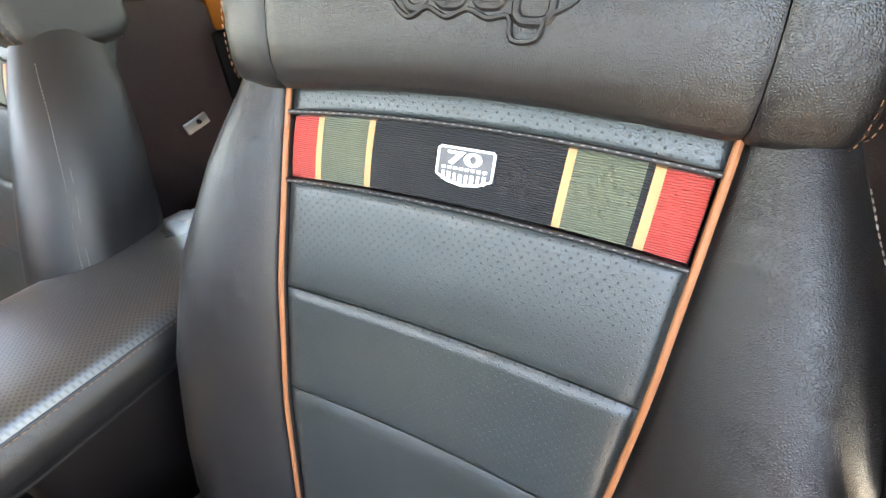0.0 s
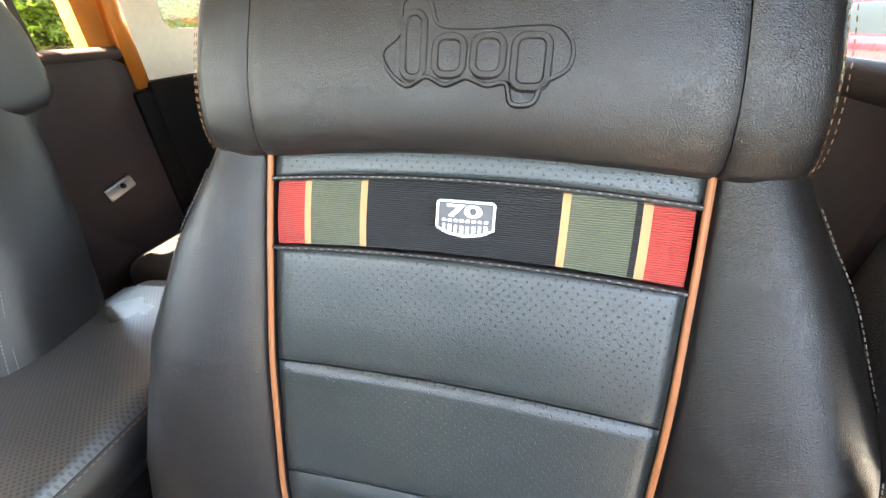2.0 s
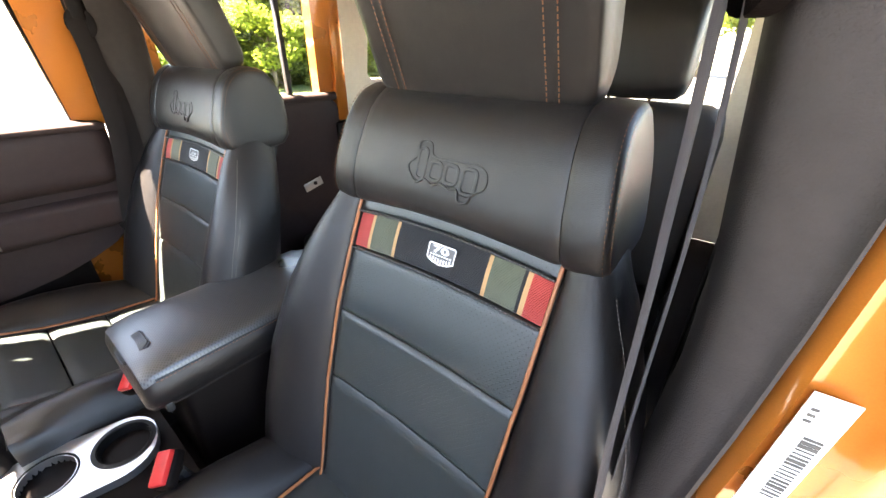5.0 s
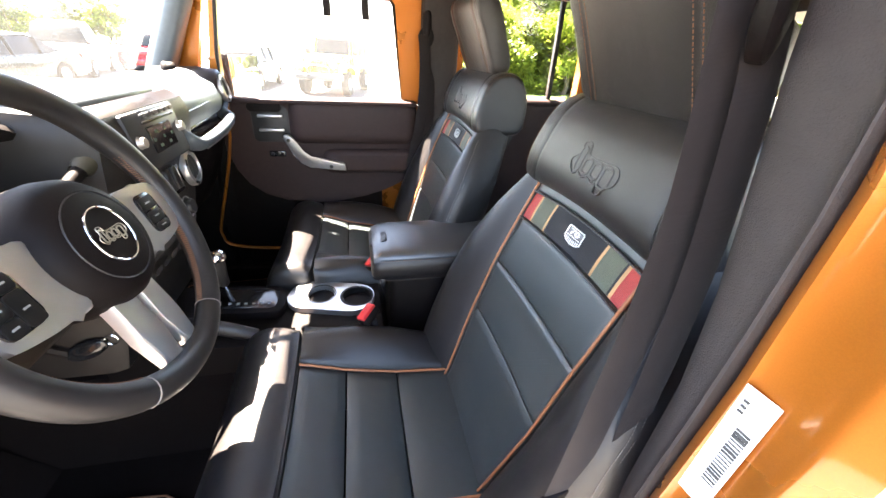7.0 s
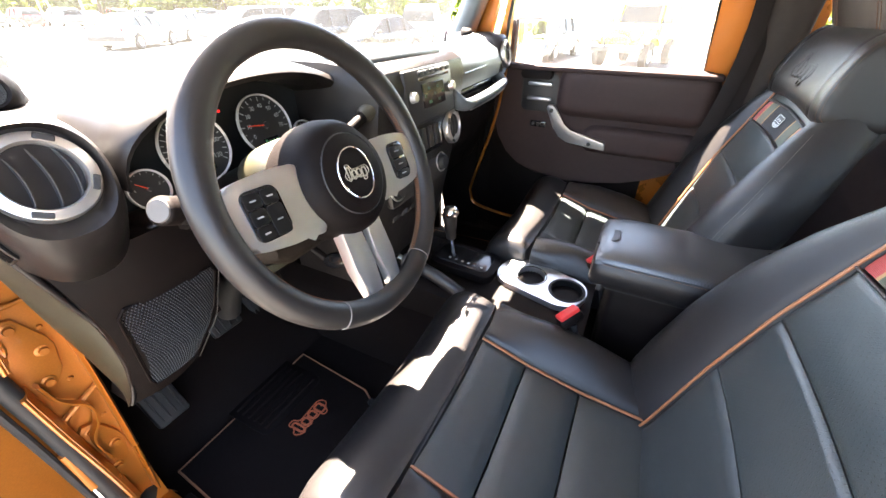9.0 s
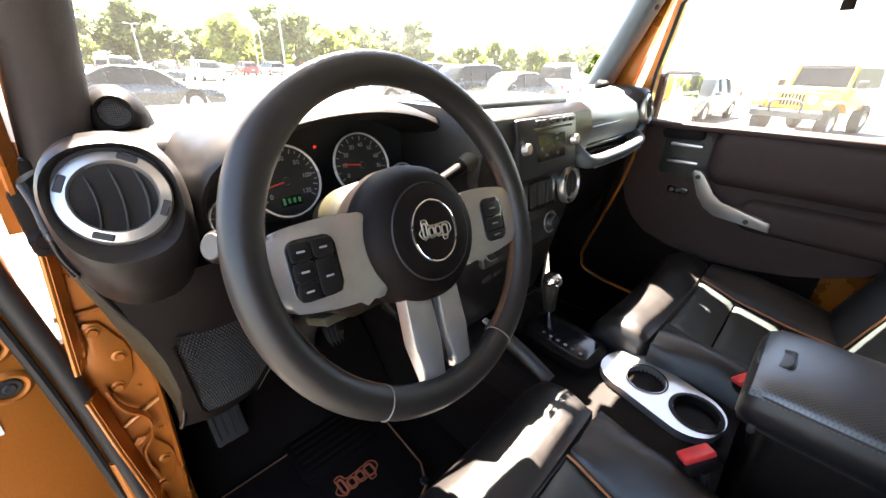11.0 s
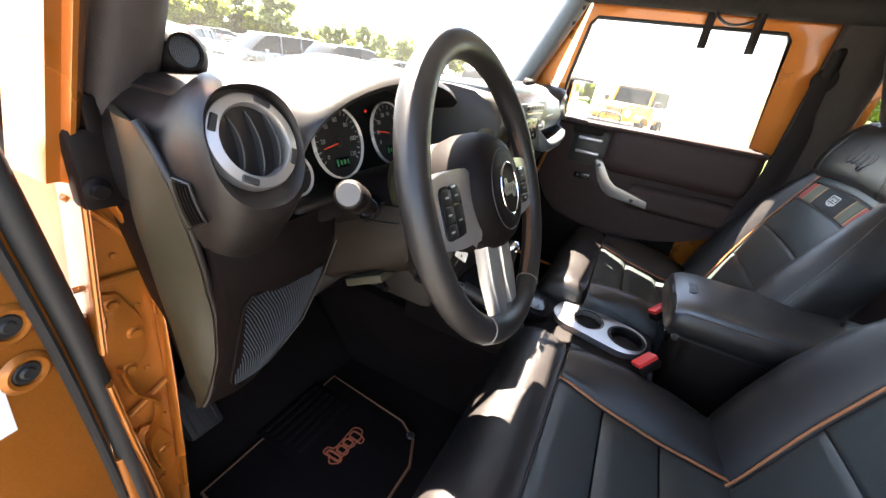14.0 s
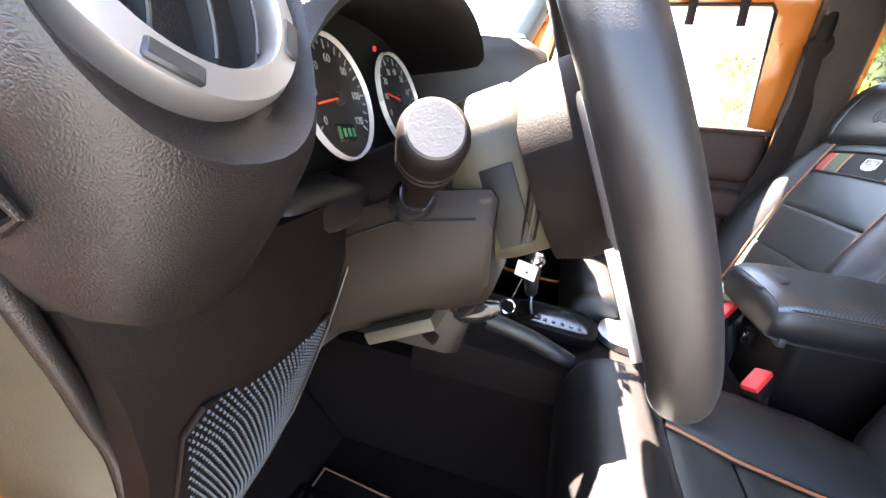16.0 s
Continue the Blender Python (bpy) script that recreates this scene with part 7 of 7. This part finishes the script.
def make_tree(name, seed, height, spread, leaves, size, mat, label):
    random.seed(seed)
    t = thing(name, label, "tree", (0, 0, 0), "trees round the lot")
    bm = bmesh.new()
    tips = []
    trunk = [Vector((0.12 * math.sin(i * 1.3 + seed), 0.12 * math.cos(i * 1.7 + seed), height * 0.12 * i)) for i in range(7)]
    for i in range(6):
        tube([trunk[i], trunk[i + 1]], 0.22 * (1 - i / 8), 7, bm=bm, flat=None)
    for k in range(16):
        z = height * random.uniform(0.12, 0.75)
        a = random.uniform(0, 6.28)
        ln = spread * random.uniform(0.55, 1.0) * (1.0 - 0.5 * abs(z / height - 0.35))
        s = Vector((0, 0, z))
        e = s + Vector((math.cos(a) * ln, math.sin(a) * ln, ln * random.uniform(0.2, 0.7)))
        mid = s.lerp(e, 0.5) + Vector((0, 0, 0.15 * ln))
        tube(spline([s, mid, e], 6), 0.05, 5, bm=bm)
        tips += [mid, e, s.lerp(e, 0.75)]
    part("trunk", bm, M["bark"], t)
    tips.append(Vector((0, 0, height * 0.93)))
    tips.append(Vector((0, 0, height * 0.8)))
    verts, faces = [], []
    for k in range(leaves):
        c = random.choice(tips)
        r = spread * random.uniform(0.12, 0.38)
        d = Vector((random.gauss(0, 1), random.gauss(0, 1), random.gauss(0, 0.8))).normalized() * r * random.uniform(0.5, 1.0)
        p = c + d
        u = Vector((random.gauss(0, 1), random.gauss(0, 1), random.gauss(0, 1))).normalized()
        v = u.orthogonal().normalized()
        s = size * random.uniform(0.6, 1.4)
        i = len(verts)
        verts += [p - u * s, p + v * s * 0.55, p + u * s, p - v * s * 0.55]
        faces.append((i, i + 1, i + 2, i + 3))
    me = bpy.data.meshes.new("crown")
    me.from_pydata([tuple(v) for v in verts], [], faces)
    me.materials.append(mat)
    ob = new("crown", me)
    ob.parent = t
    return t


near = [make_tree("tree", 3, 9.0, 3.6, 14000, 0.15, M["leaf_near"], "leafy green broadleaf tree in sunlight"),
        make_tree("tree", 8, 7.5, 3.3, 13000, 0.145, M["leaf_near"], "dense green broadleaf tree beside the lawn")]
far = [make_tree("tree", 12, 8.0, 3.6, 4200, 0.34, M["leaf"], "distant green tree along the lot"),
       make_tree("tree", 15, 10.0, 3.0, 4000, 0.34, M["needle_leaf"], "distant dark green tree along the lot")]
random.seed(21)
spots = [(near[i % 2], x, y, random.uniform(0.85, 1.25)) for i, (x, y) in enumerate(
    [(25, -12.5), (21, -14), (27, -17), (20, -18), (24, -22), (18, -23), (21, -28), (14, -27), (16, -33), (9, -30), (11, -36), (30, -15), (4, -36), (-2, -40), (19, -12), (17.5, -16), (15.5, -13.5), (16.5, -20), (13, -21), (12, -25), (20.5, -10.2)])]
random.seed(77)
for i in range(13):
    b = radians(-24.5 - i * 2.4)
    d = random.uniform(25, 31)
    spots.append((near[i % len(near)], -0.8 + d * math.cos(b), 0.5 + d * math.sin(b), random.uniform(0.62, 0.8)))
placed = set()
for src, x, y, s in spots:
    m = Matrix.Translation((x, y, 0.0)) @ pose(0, 0, 0, 0, 0, random.uniform(0, 360))
    if src in placed:
        o = copy_thing(src, m)
    else:
        placed.add(src)
        src.matrix_basis = m
        o = src
    o.scale = (s, s, s)
# low bushes along the edge of the lawn
random.seed(31)
bush = make_tree("bush", 27, 7.0, 3.4, 12000, 0.15, M["leaf_near"], "dense green bush at the edge of the lawn")
bush["group"] = "bushes along the lawn"
bush["category"] = "bush"
for i in range(13):
    b = radians(108.5 + i * 2.0 + random.uniform(-0.6, 0.6))
    d = random.uniform(19.5, 23.5)
    m = Matrix.Translation((-0.8 + d * math.sin(b), 0.3 + d * math.cos(b), -0.55)) @ pose(0, 0, 0, 0, 0, random.uniform(0, 360))
    if i:
        o = copy_thing(bush, m)
    else:
        bush.matrix_basis = m
        o = bush
    o.scale = (0.62, 0.62, random.uniform(0.46, 0.60))
random.seed(5)
k = 0
for i in range(92):
    a = radians(-14 + i * 1.15 + random.uniform(-0.8, 0.8))
    d = random.uniform(88, 112)
    x, y = d * math.sin(a), d * math.cos(a)
    if a > radians(66):
        continue
    src = far[k % 2]
    k += 1
    m = Matrix.Translation((x, y, 0.0)) @ pose(0, 0, 0, 0, 0, random.uniform(0, 360))
    if src in placed:
        o = copy_thing(src, m)
    else:
        placed.add(src)
        src.matrix_basis = m
        o = src
    s = random.uniform(0.7, 1.25) * (1.0 if a < 0.75 else 0.62)
    o.scale = (s * 1.25, s * 1.25, s)


# ---- parked vehicles ----
M["car_glass"] = material("dark car glass", (0.006, 0.008, 0.009), 0.06, spec=0.25, var=0.1, bump=0, rough_var=0.03)
M["tyre"] = material("tyre rubber", (0.02, 0.02, 0.02), 0.85, var=0.2, bump=0.3, bump_scale=60)
M["lamp_glass"] = material("headlamp glass", (0.75, 0.77, 0.78), 0.1, 0.4, var=0.05, bump=0)
M["tail_glass"] = material("red tail lamp", (0.45, 0.02, 0.02), 0.15, var=0.05, bump=0)
M["bumper"] = material("grey bumper plastic", (0.05, 0.05, 0.05), 0.7, var=0.1, bump=0.2)


def paint(name, c, metal=0.3):
    return material(name, c, 0.28, metal, var=0.05, grain=400, bump=0.0, coat=1.0)


PAINTS = {"blue": paint("slate blue paint", (0.014, 0.022, 0.032)), "silver": paint("silver paint", (0.32, 0.33, 0.34), 0.6), "dark": paint("charcoal green paint", (0.006, 0.011, 0.010)),
          "red": paint("red paint", (0.28, 0.007, 0.014)), "white": paint("white paint", (0.78, 0.78, 0.77), 0.0), "yellow": paint("yellow paint", (0.50, 0.25, 0.015), 0.1), "grey": paint("grey paint", (0.05, 0.054, 0.058))}
SHAPES = {
    "sedan": (4.8, 1.80, [(0.0, 0.62), (0.03, 0.72), (0.22, 0.86), (0.27, 0.90), (0.80, 0.97), (0.98, 0.93), (1.0, 0.70)], [(0.25, 0.90), (0.40, 1.36), (0.52, 1.44), (0.66, 1.42), (0.84, 0.97)]),
    "wagon": (4.9, 1.84, [(0.0, 0.65), (0.03, 0.80), (0.22, 0.94), (0.27, 0.98), (0.85, 1.04), (0.99, 1.0), (1.0, 0.70)], [(0.26, 0.98), (0.37, 1.42), (0.50, 1.52), (0.80, 1.50), (0.97, 1.04)]),
    "suv": (4.7, 1.88, [(0.0, 0.70), (0.02, 0.90), (0.20, 1.02), (0.26, 1.06), (0.90, 1.12), (0.99, 1.08), (1.0, 0.75)], [(0.25, 1.06), (0.35, 1.58), (0.46, 1.70), (0.86, 1.68), (0.98, 1.12)]),
    "pickup": (5.4, 1.95, [(0.0, 0.78), (0.01, 1.02), (0.18, 1.14), (0.26, 1.16), (0.62, 1.18), (0.63, 1.20), (0.995, 1.20), (1.0, 0.80)], [(0.26, 1.16), (0.33, 1.70), (0.42, 1.86), (0.58, 1.86), (0.62, 1.20)]),
    "minivan": (5.0, 1.95, [(0.0, 0.70), (0.03, 0.85), (0.15, 1.0), (0.20, 1.04), (0.92, 1.12), (0.99, 1.08), (1.0, 0.75)], [(0.17, 1.03), (0.32, 1.60), (0.42, 1.74), (0.90, 1.72), (0.99, 1.12)])}


def make_car(kind, color, label):
    """A parked car about the origin, its nose to +x."""
    ln, wd, body, cab = SHAPES[kind]
    n = thing("parked_car", label, "car", (0, 0, 0), "parked cars")
    hw = wd / 2
    X = lambda u: ln / 2 - u * ln
    top = spline([(X(u), 0, z) for u, z in body], 36)
    wb = (0.19, 0.78)
    rings = []
    for p in top:
        low = 0.24
        for w in wb:
            d = abs(p.x - X(w))
            if d < 0.38:
                low = max(low, math.sqrt(max(0.0, 0.38 ** 2 - d * d)) + 0.30)
        low = min(low, p.z - 0.12)
        taper = 1 - 0.10 * max(0, abs(p.x) / (ln / 2) - 0.75) / 0.25
        h = hw * taper
        rings.append([Vector((p.x, s * a * h, low + (p.z - low) * b)) for s, a, b in ((-1, 0.93, 0), (-1, 1.0, 0.35), (-1, 1.0, 0.72), (-1, 0.94, 0.95), (-1, 0.80, 1.0), (1, 0.80, 1.0), (1, 0.94, 0.95), (1, 1.0, 0.72), (1, 1.0, 0.35), (1, 0.93, 0))])
    bodyp = part("body", loft(rings), PAINTS[color], n)
    cabp = spline([(X(u), 0, z) for u, z in cab], 20)
    zb = cab[0][1]
    rings = []
    for p in cabp:
        f = max(0.0, (p.z - zb) / (max(c[1] for c in cab) - zb))
        rings.append([Vector((p.x, s * h, z)) for s, h, z in ((-1, hw * 0.92, zb - 0.06), (-1, hw * (0.92 - 0.20 * f), p.z - 0.03), (-1, hw * (0.86 - 0.20 * f), p.z), (1, hw * (0.86 - 0.20 * f), p.z), (1, hw * (0.92 - 0.20 * f), p.z - 0.03), (1, hw * 0.92, zb - 0.06))])
    part("greenhouse", loft(rings), M["car_glass"], n, "dark tinted glass")
    mx = max(c[1] for c in cab)
    roofpts = [p for p in cabp if p.z > mx - 0.12]
    rings = [[Vector((p.x, s * h, p.z + d)) for s, h, d in ((-1, hw * 0.74, -0.035), (-1, hw * 0.68, 0.012), (1, hw * 0.68, 0.012), (1, hw * 0.74, -0.035))] for p in roofpts]
    part("roof", loft(rings), PAINTS[color], n)
    for s in (-1, 1):
        for u in (0.46, 0.66):
            xx = X(u)
            ztop = min(ease(-xx, [(-p.x, p.z) for p in cabp]), mx)
            part("window_post", tube([(xx, s * hw * 0.925, zb - 0.04), (xx - 0.05, s * (hw * 0.74), ztop - 0.02)], 0.03, 6, flat=(0.02, 0.05)), PAINTS[color], n)
        part("side_mirror", box((X(0.30), s * (hw + 0.06), zb + 0.05), (0.10, 0.18, 0.12), 0.03), PAINTS[color], n)
        for u in (0.40, 0.60):
            part("door_handle", box((X(u + 0.06), s * (hw + 0.005), zb - 0.16), (0.16, 0.03, 0.03), 0.008), M["chrome"], n)
        part("headlight", box((X(0.025), s * hw * 0.72, body[1][1] - 0.06), (0.10, 0.34, 0.15), 0.03), M["lamp_glass"], n)
        part("tail_light", box((X(0.985), s * hw * 0.78, body[-2][1] - 0.08), (0.08, 0.26, 0.20), 0.03), M["tail_glass"], n)
        for u in wb:
            c = Vector((X(u), s * (hw - 0.11), 0.34))
            mm = Matrix.Translation(c) @ axes_of((0, s, 0))
            w = part("wheel", revolve([(0.20, 0.09), (0.24, 0.10), (0.32, 0.095), (0.34, 0.06), (0.34, -0.08), (0.30, -0.1), (0.0, -0.1)], mm, 26), M["tyre"], n)
            part("rim", revolve([(0.0, 0.075), (0.05, 0.08), (0.06, 0.05), (0.17, 0.045), (0.19, 0.08), (0.215, 0.09)], mm, 22), M["silver"], w)
            for k in range(6):
                q = 2 * math.pi * k / 6
                part("rim_spoke", box(mm @ Vector((0.11 * math.cos(q), 0.11 * math.sin(q), 0.07)), (0.18, 0.04, 0.02), 0.006, 1, axes_of((0, s, 0)) @ Matrix.Rotation(q, 4, "Z")), M["silver"], w)
    part("grille", box((X(0.008), 0, body[1][1] - 0.10), (0.06, wd * 0.45, 0.16), 0.02), M["bumper"], n)
    part("front_bumper", box((X(0.005), 0, 0.42), (0.12, wd * 0.92, 0.22), 0.05), PAINTS[color] if kind != "pickup" else M["chrome"], n)
    part("rear_bumper", box((X(0.995), 0, 0.48), (0.12, wd * 0.92, 0.22), 0.05), M["bumper"], n)
    part("plate", box((X(1.006), 0, 0.72), (0.02, 0.34, 0.13), 0.004), M["white_mark"], n)
    return n


def at(x, y, heading):
    return Matrix.Translation((x, y, 0)) @ pose(0, 0, 0, 0, 0, heading)


models = {}
def park(kind, color, label, x, y, heading):
    key = (kind, color)
    if key in models:
        o = copy_thing(models[key], at(x, y, heading))
        o["label"] = label
    else:
        o = models[key] = make_car(kind, color, label)
        o.matrix_basis = at(x, y, heading)
    return o


park("sedan", "blue", "slate blue sedan parked across the lot", 2.05, 17.6, -14)
park("sedan", "dark", "dark green sedan parked in the sun", 13.9, 10.6, 172)
park("suv", "blue", "dark blue utility vehicle parked beside a sedan", 13.5, 13.2, 174)
park("sedan", "silver", "silver sedan among parked cars", 12.0, 24.0, 30)
park("wagon", "silver", "silver wagon among parked cars", 16.5, 27.0, 30)
park("minivan", "silver", "silver minivan parked in the lot", 12.6, 15.9, 172)
park("pickup", "white", "white pickup truck facing the lot", 19.5, 11.6, 195)
park("suv", "red", "red utility vehicle behind a pickup", 24.5, 11.0, 195)
park("sedan", "grey", "grey coupe parked beside a yellow off-roader", 17.0, 4.4, 175)
random.seed(31)
rowk = [("sedan", "silver"), ("suv", "white"), ("minivan", "silver"), ("pickup", "white"), ("sedan", "grey"), ("suv", "red"), ("wagon", "blue"), ("sedan", "dark")]
for i in range(22):
    kd, cl_ = rowk[(i * 5 + i // 3) % 8]
    park(kd, cl_, "distant parked %s in a row" % ("car" if kd != "pickup" else "truck"), -10 + i * 3.1 + random.uniform(-0.3, 0.3), 58 + 0.25 * i + random.uniform(-0.6, 0.6), 90 + random.uniform(-3, 3))
for i in range(9):
    kd, cl_ = rowk[(i * 3 + 1) % 8]
    park(kd, cl_, "distant parked car in a row", -14 + i * 3.2, 44 + random.uniform(-0.6, 0.6), -90)
park("suv", "red", "red utility vehicle parked behind in the sun", -7.6, -9.7, -152)
park("suv", "white", "white utility vehicle parked behind", -6.3, -12.0, -152)
park("minivan", "silver", "silver minivan parked behind", -13.5, -18.0, 30)
park("sedan", "red", "red sedan parked in a row behind", -7.5, -24.0, 70)
park("suv", "white", "white utility vehicle in a row behind", -3.5, -26.0, 75)


def street_lamp(x, y, h):
    n = thing("street_lamp", "pale grey lot lamp on a tall pole", "street lamp", (x, y, 0), "lot lamps")
    part("pole", tube([(x, y, 0.3), (x, y, h)], 0.09, 10), M["lamp_pole"], n)
    part("pole_base", revolve([(0.0, 0.45), (0.22, 0.45), (0.25, 0.40), (0.25, 0.0)], Matrix.Translation((x, y, 0)), 16), M["asphalt"], n, "concrete pole base")
    part("cross_arm", tube([(x - 0.7, y, h - 0.05), (x + 0.7, y, h - 0.05)], 0.04, 8), M["lamp_pole"], n)
    for d in (-0.75, 0.75):
        part("lamp_head", box((x + d, y, h), (0.55, 0.35, 0.16), 0.05, 2), M["lamp_pole"], n)
    return n


M["lamp_pole"] = material("pale galvanised metal", (0.45, 0.46, 0.46), 0.5, 0.5, var=0.1, bump=0.05)
for px, py, ph in ((28.0, 73.5, 7.4), (29.3, 74.2, 7.0), (12.8, 80.0, 6.6)):
    street_lamp(px, py, ph)


# a yellow off-roader facing the camera side
def off_roader():
    n = thing("off_roader", "yellow boxy off-roader with slotted grille, parked", "car", (0, 0, 0))
    Y = PAINTS["yellow"]
    part("tub", box((-0.9, 0, 0.98), (2.4, 1.55, 0.62), 0.06, 3), Y, n)
    part("hood", loft([[Vector((x, s * w, z)) for s, w, z in ((-1, w, 0.80), (-1, w, zt - 0.05), (-1, w * 0.86, zt), (1, w * 0.86, zt), (1, w, zt - 0.05), (1, w, 0.80))] for x, w, zt in ((0.25, 0.70, 1.24), (0.9, 0.66, 1.22), (1.55, 0.60, 1.16))]), Y, n)
    gr = part("grille_panel", box((1.58, 0, 0.96), (0.08, 1.22, 0.46), 0.04, 3), Y, n)
    for k in range(7):
        part("grille_slot", box((1.622, -0.24 + k * 0.08, 0.98), (0.012, 0.045, 0.28), 0.012, 2), M["car_glass"], gr)
    for s in (-1, 1):
        part("headlight", revolve([(0.0, 0.03), (0.09, 0.02), (0.105, 0.025), (0.115, 0.0)], Matrix.Translation((1.62, s * 0.45, 1.0)) @ axes_of((1, 0, 0)), 24), M["lamp_glass"], n)
        part("fender", loft([[Vector((x, s * y, z)) for y, z in ((0.60, zt), (0.92, zt), (0.92, zt - 0.06), (0.60, zt - 0.06))] for x, zt in ((1.68, 0.84), (1.55, 0.98), (1.0, 1.00), (0.62, 0.86), (0.5, 0.70))]), Y, n)
        part("windshield_post", tube([(0.22, s * 0.68, 1.22), (0.02, s * 0.64, 1.82)], 0.05, 8), Y, n)
        part("side_mirror", box((0.15, s * 0.92, 1.38), (0.08, 0.20, 0.20), 0.03), M["bumper"], n)
        for x in (1.12, -1.35):
            mm = Matrix.Translation((x, s * 0.76, 0.41)) @ axes_of((0, s, 0))
            w = part("wheel", revolve([(0.20, 0.11), (0.26, 0.13), (0.38, 0.12), (0.41, 0.07), (0.41, -0.10), (0.36, -0.13), (0, -0.13)], mm, 28), M["tyre"], n)
            part("rim", revolve([(0.0, 0.09), (0.06, 0.10), (0.07, 0.06), (0.18, 0.06), (0.21, 0.11)], mm, 22), M["silver"], w)
    part("windshield", box((0.11, 0, 1.52), (0.02, 1.26, 0.54), 0.004, 1, pose(0, 0, 0, 0, -18)), M["car_glass"], n)
    part("hard_top", loft([[Vector((x, s * w, z)) for s, w, z in ((-1, 0.74, 1.28), (-1, 0.68, 1.80), (-1, 0.60, 1.86), (1, 0.60, 1.86), (1, 0.68, 1.80), (1, 0.74, 1.28))] for x in (0.02, -2.08)]), M["bumper"], n)
    part("bumper", box((1.80, 0, 0.62), (0.18, 1.65, 0.20), 0.05, 3), M["bumper"], n)
    part("bull_bar", tube(spline([(1.88, -0.35, 0.66), (1.90, -0.34, 0.92), (1.90, 0, 0.98), (1.90, 0.34, 0.92), (1.88, 0.35, 0.66)], 18), 0.03, 8), M["bumper"], n)
    return n


orr = off_roader()
orr.matrix_basis = at(15.6, 1.0, 165)


# lamp posts in the lot
def lamp_post(x, y):
    n = thing("lamp_post", "pale lot lamp post with two heads", "lamp post", (0, 0, 0), "lamp posts")
    part("pole", tube([(0, 0, 0), (0, 0, 8.5)], 0.09, 10), M["silver"], n)
    part("foot", tube([(0, 0, 0), (0, 0, 0.6)], 0.28, 12), M["hardtop"], n)
    for s in (-1, 1):
        part("lamp_head", box((s * 0.55, 0, 8.5), (0.7, 0.34, 0.14), 0.03), M["silver"], n)
    n.matrix_basis = Matrix.Translation((x, y, 0))
    return n


lp = lamp_post(3.0, 52)
copy_thing(lp, Matrix.Translation((22, 50, 0)))
copy_thing(lp, Matrix.Translation((-6, 62, 0)))
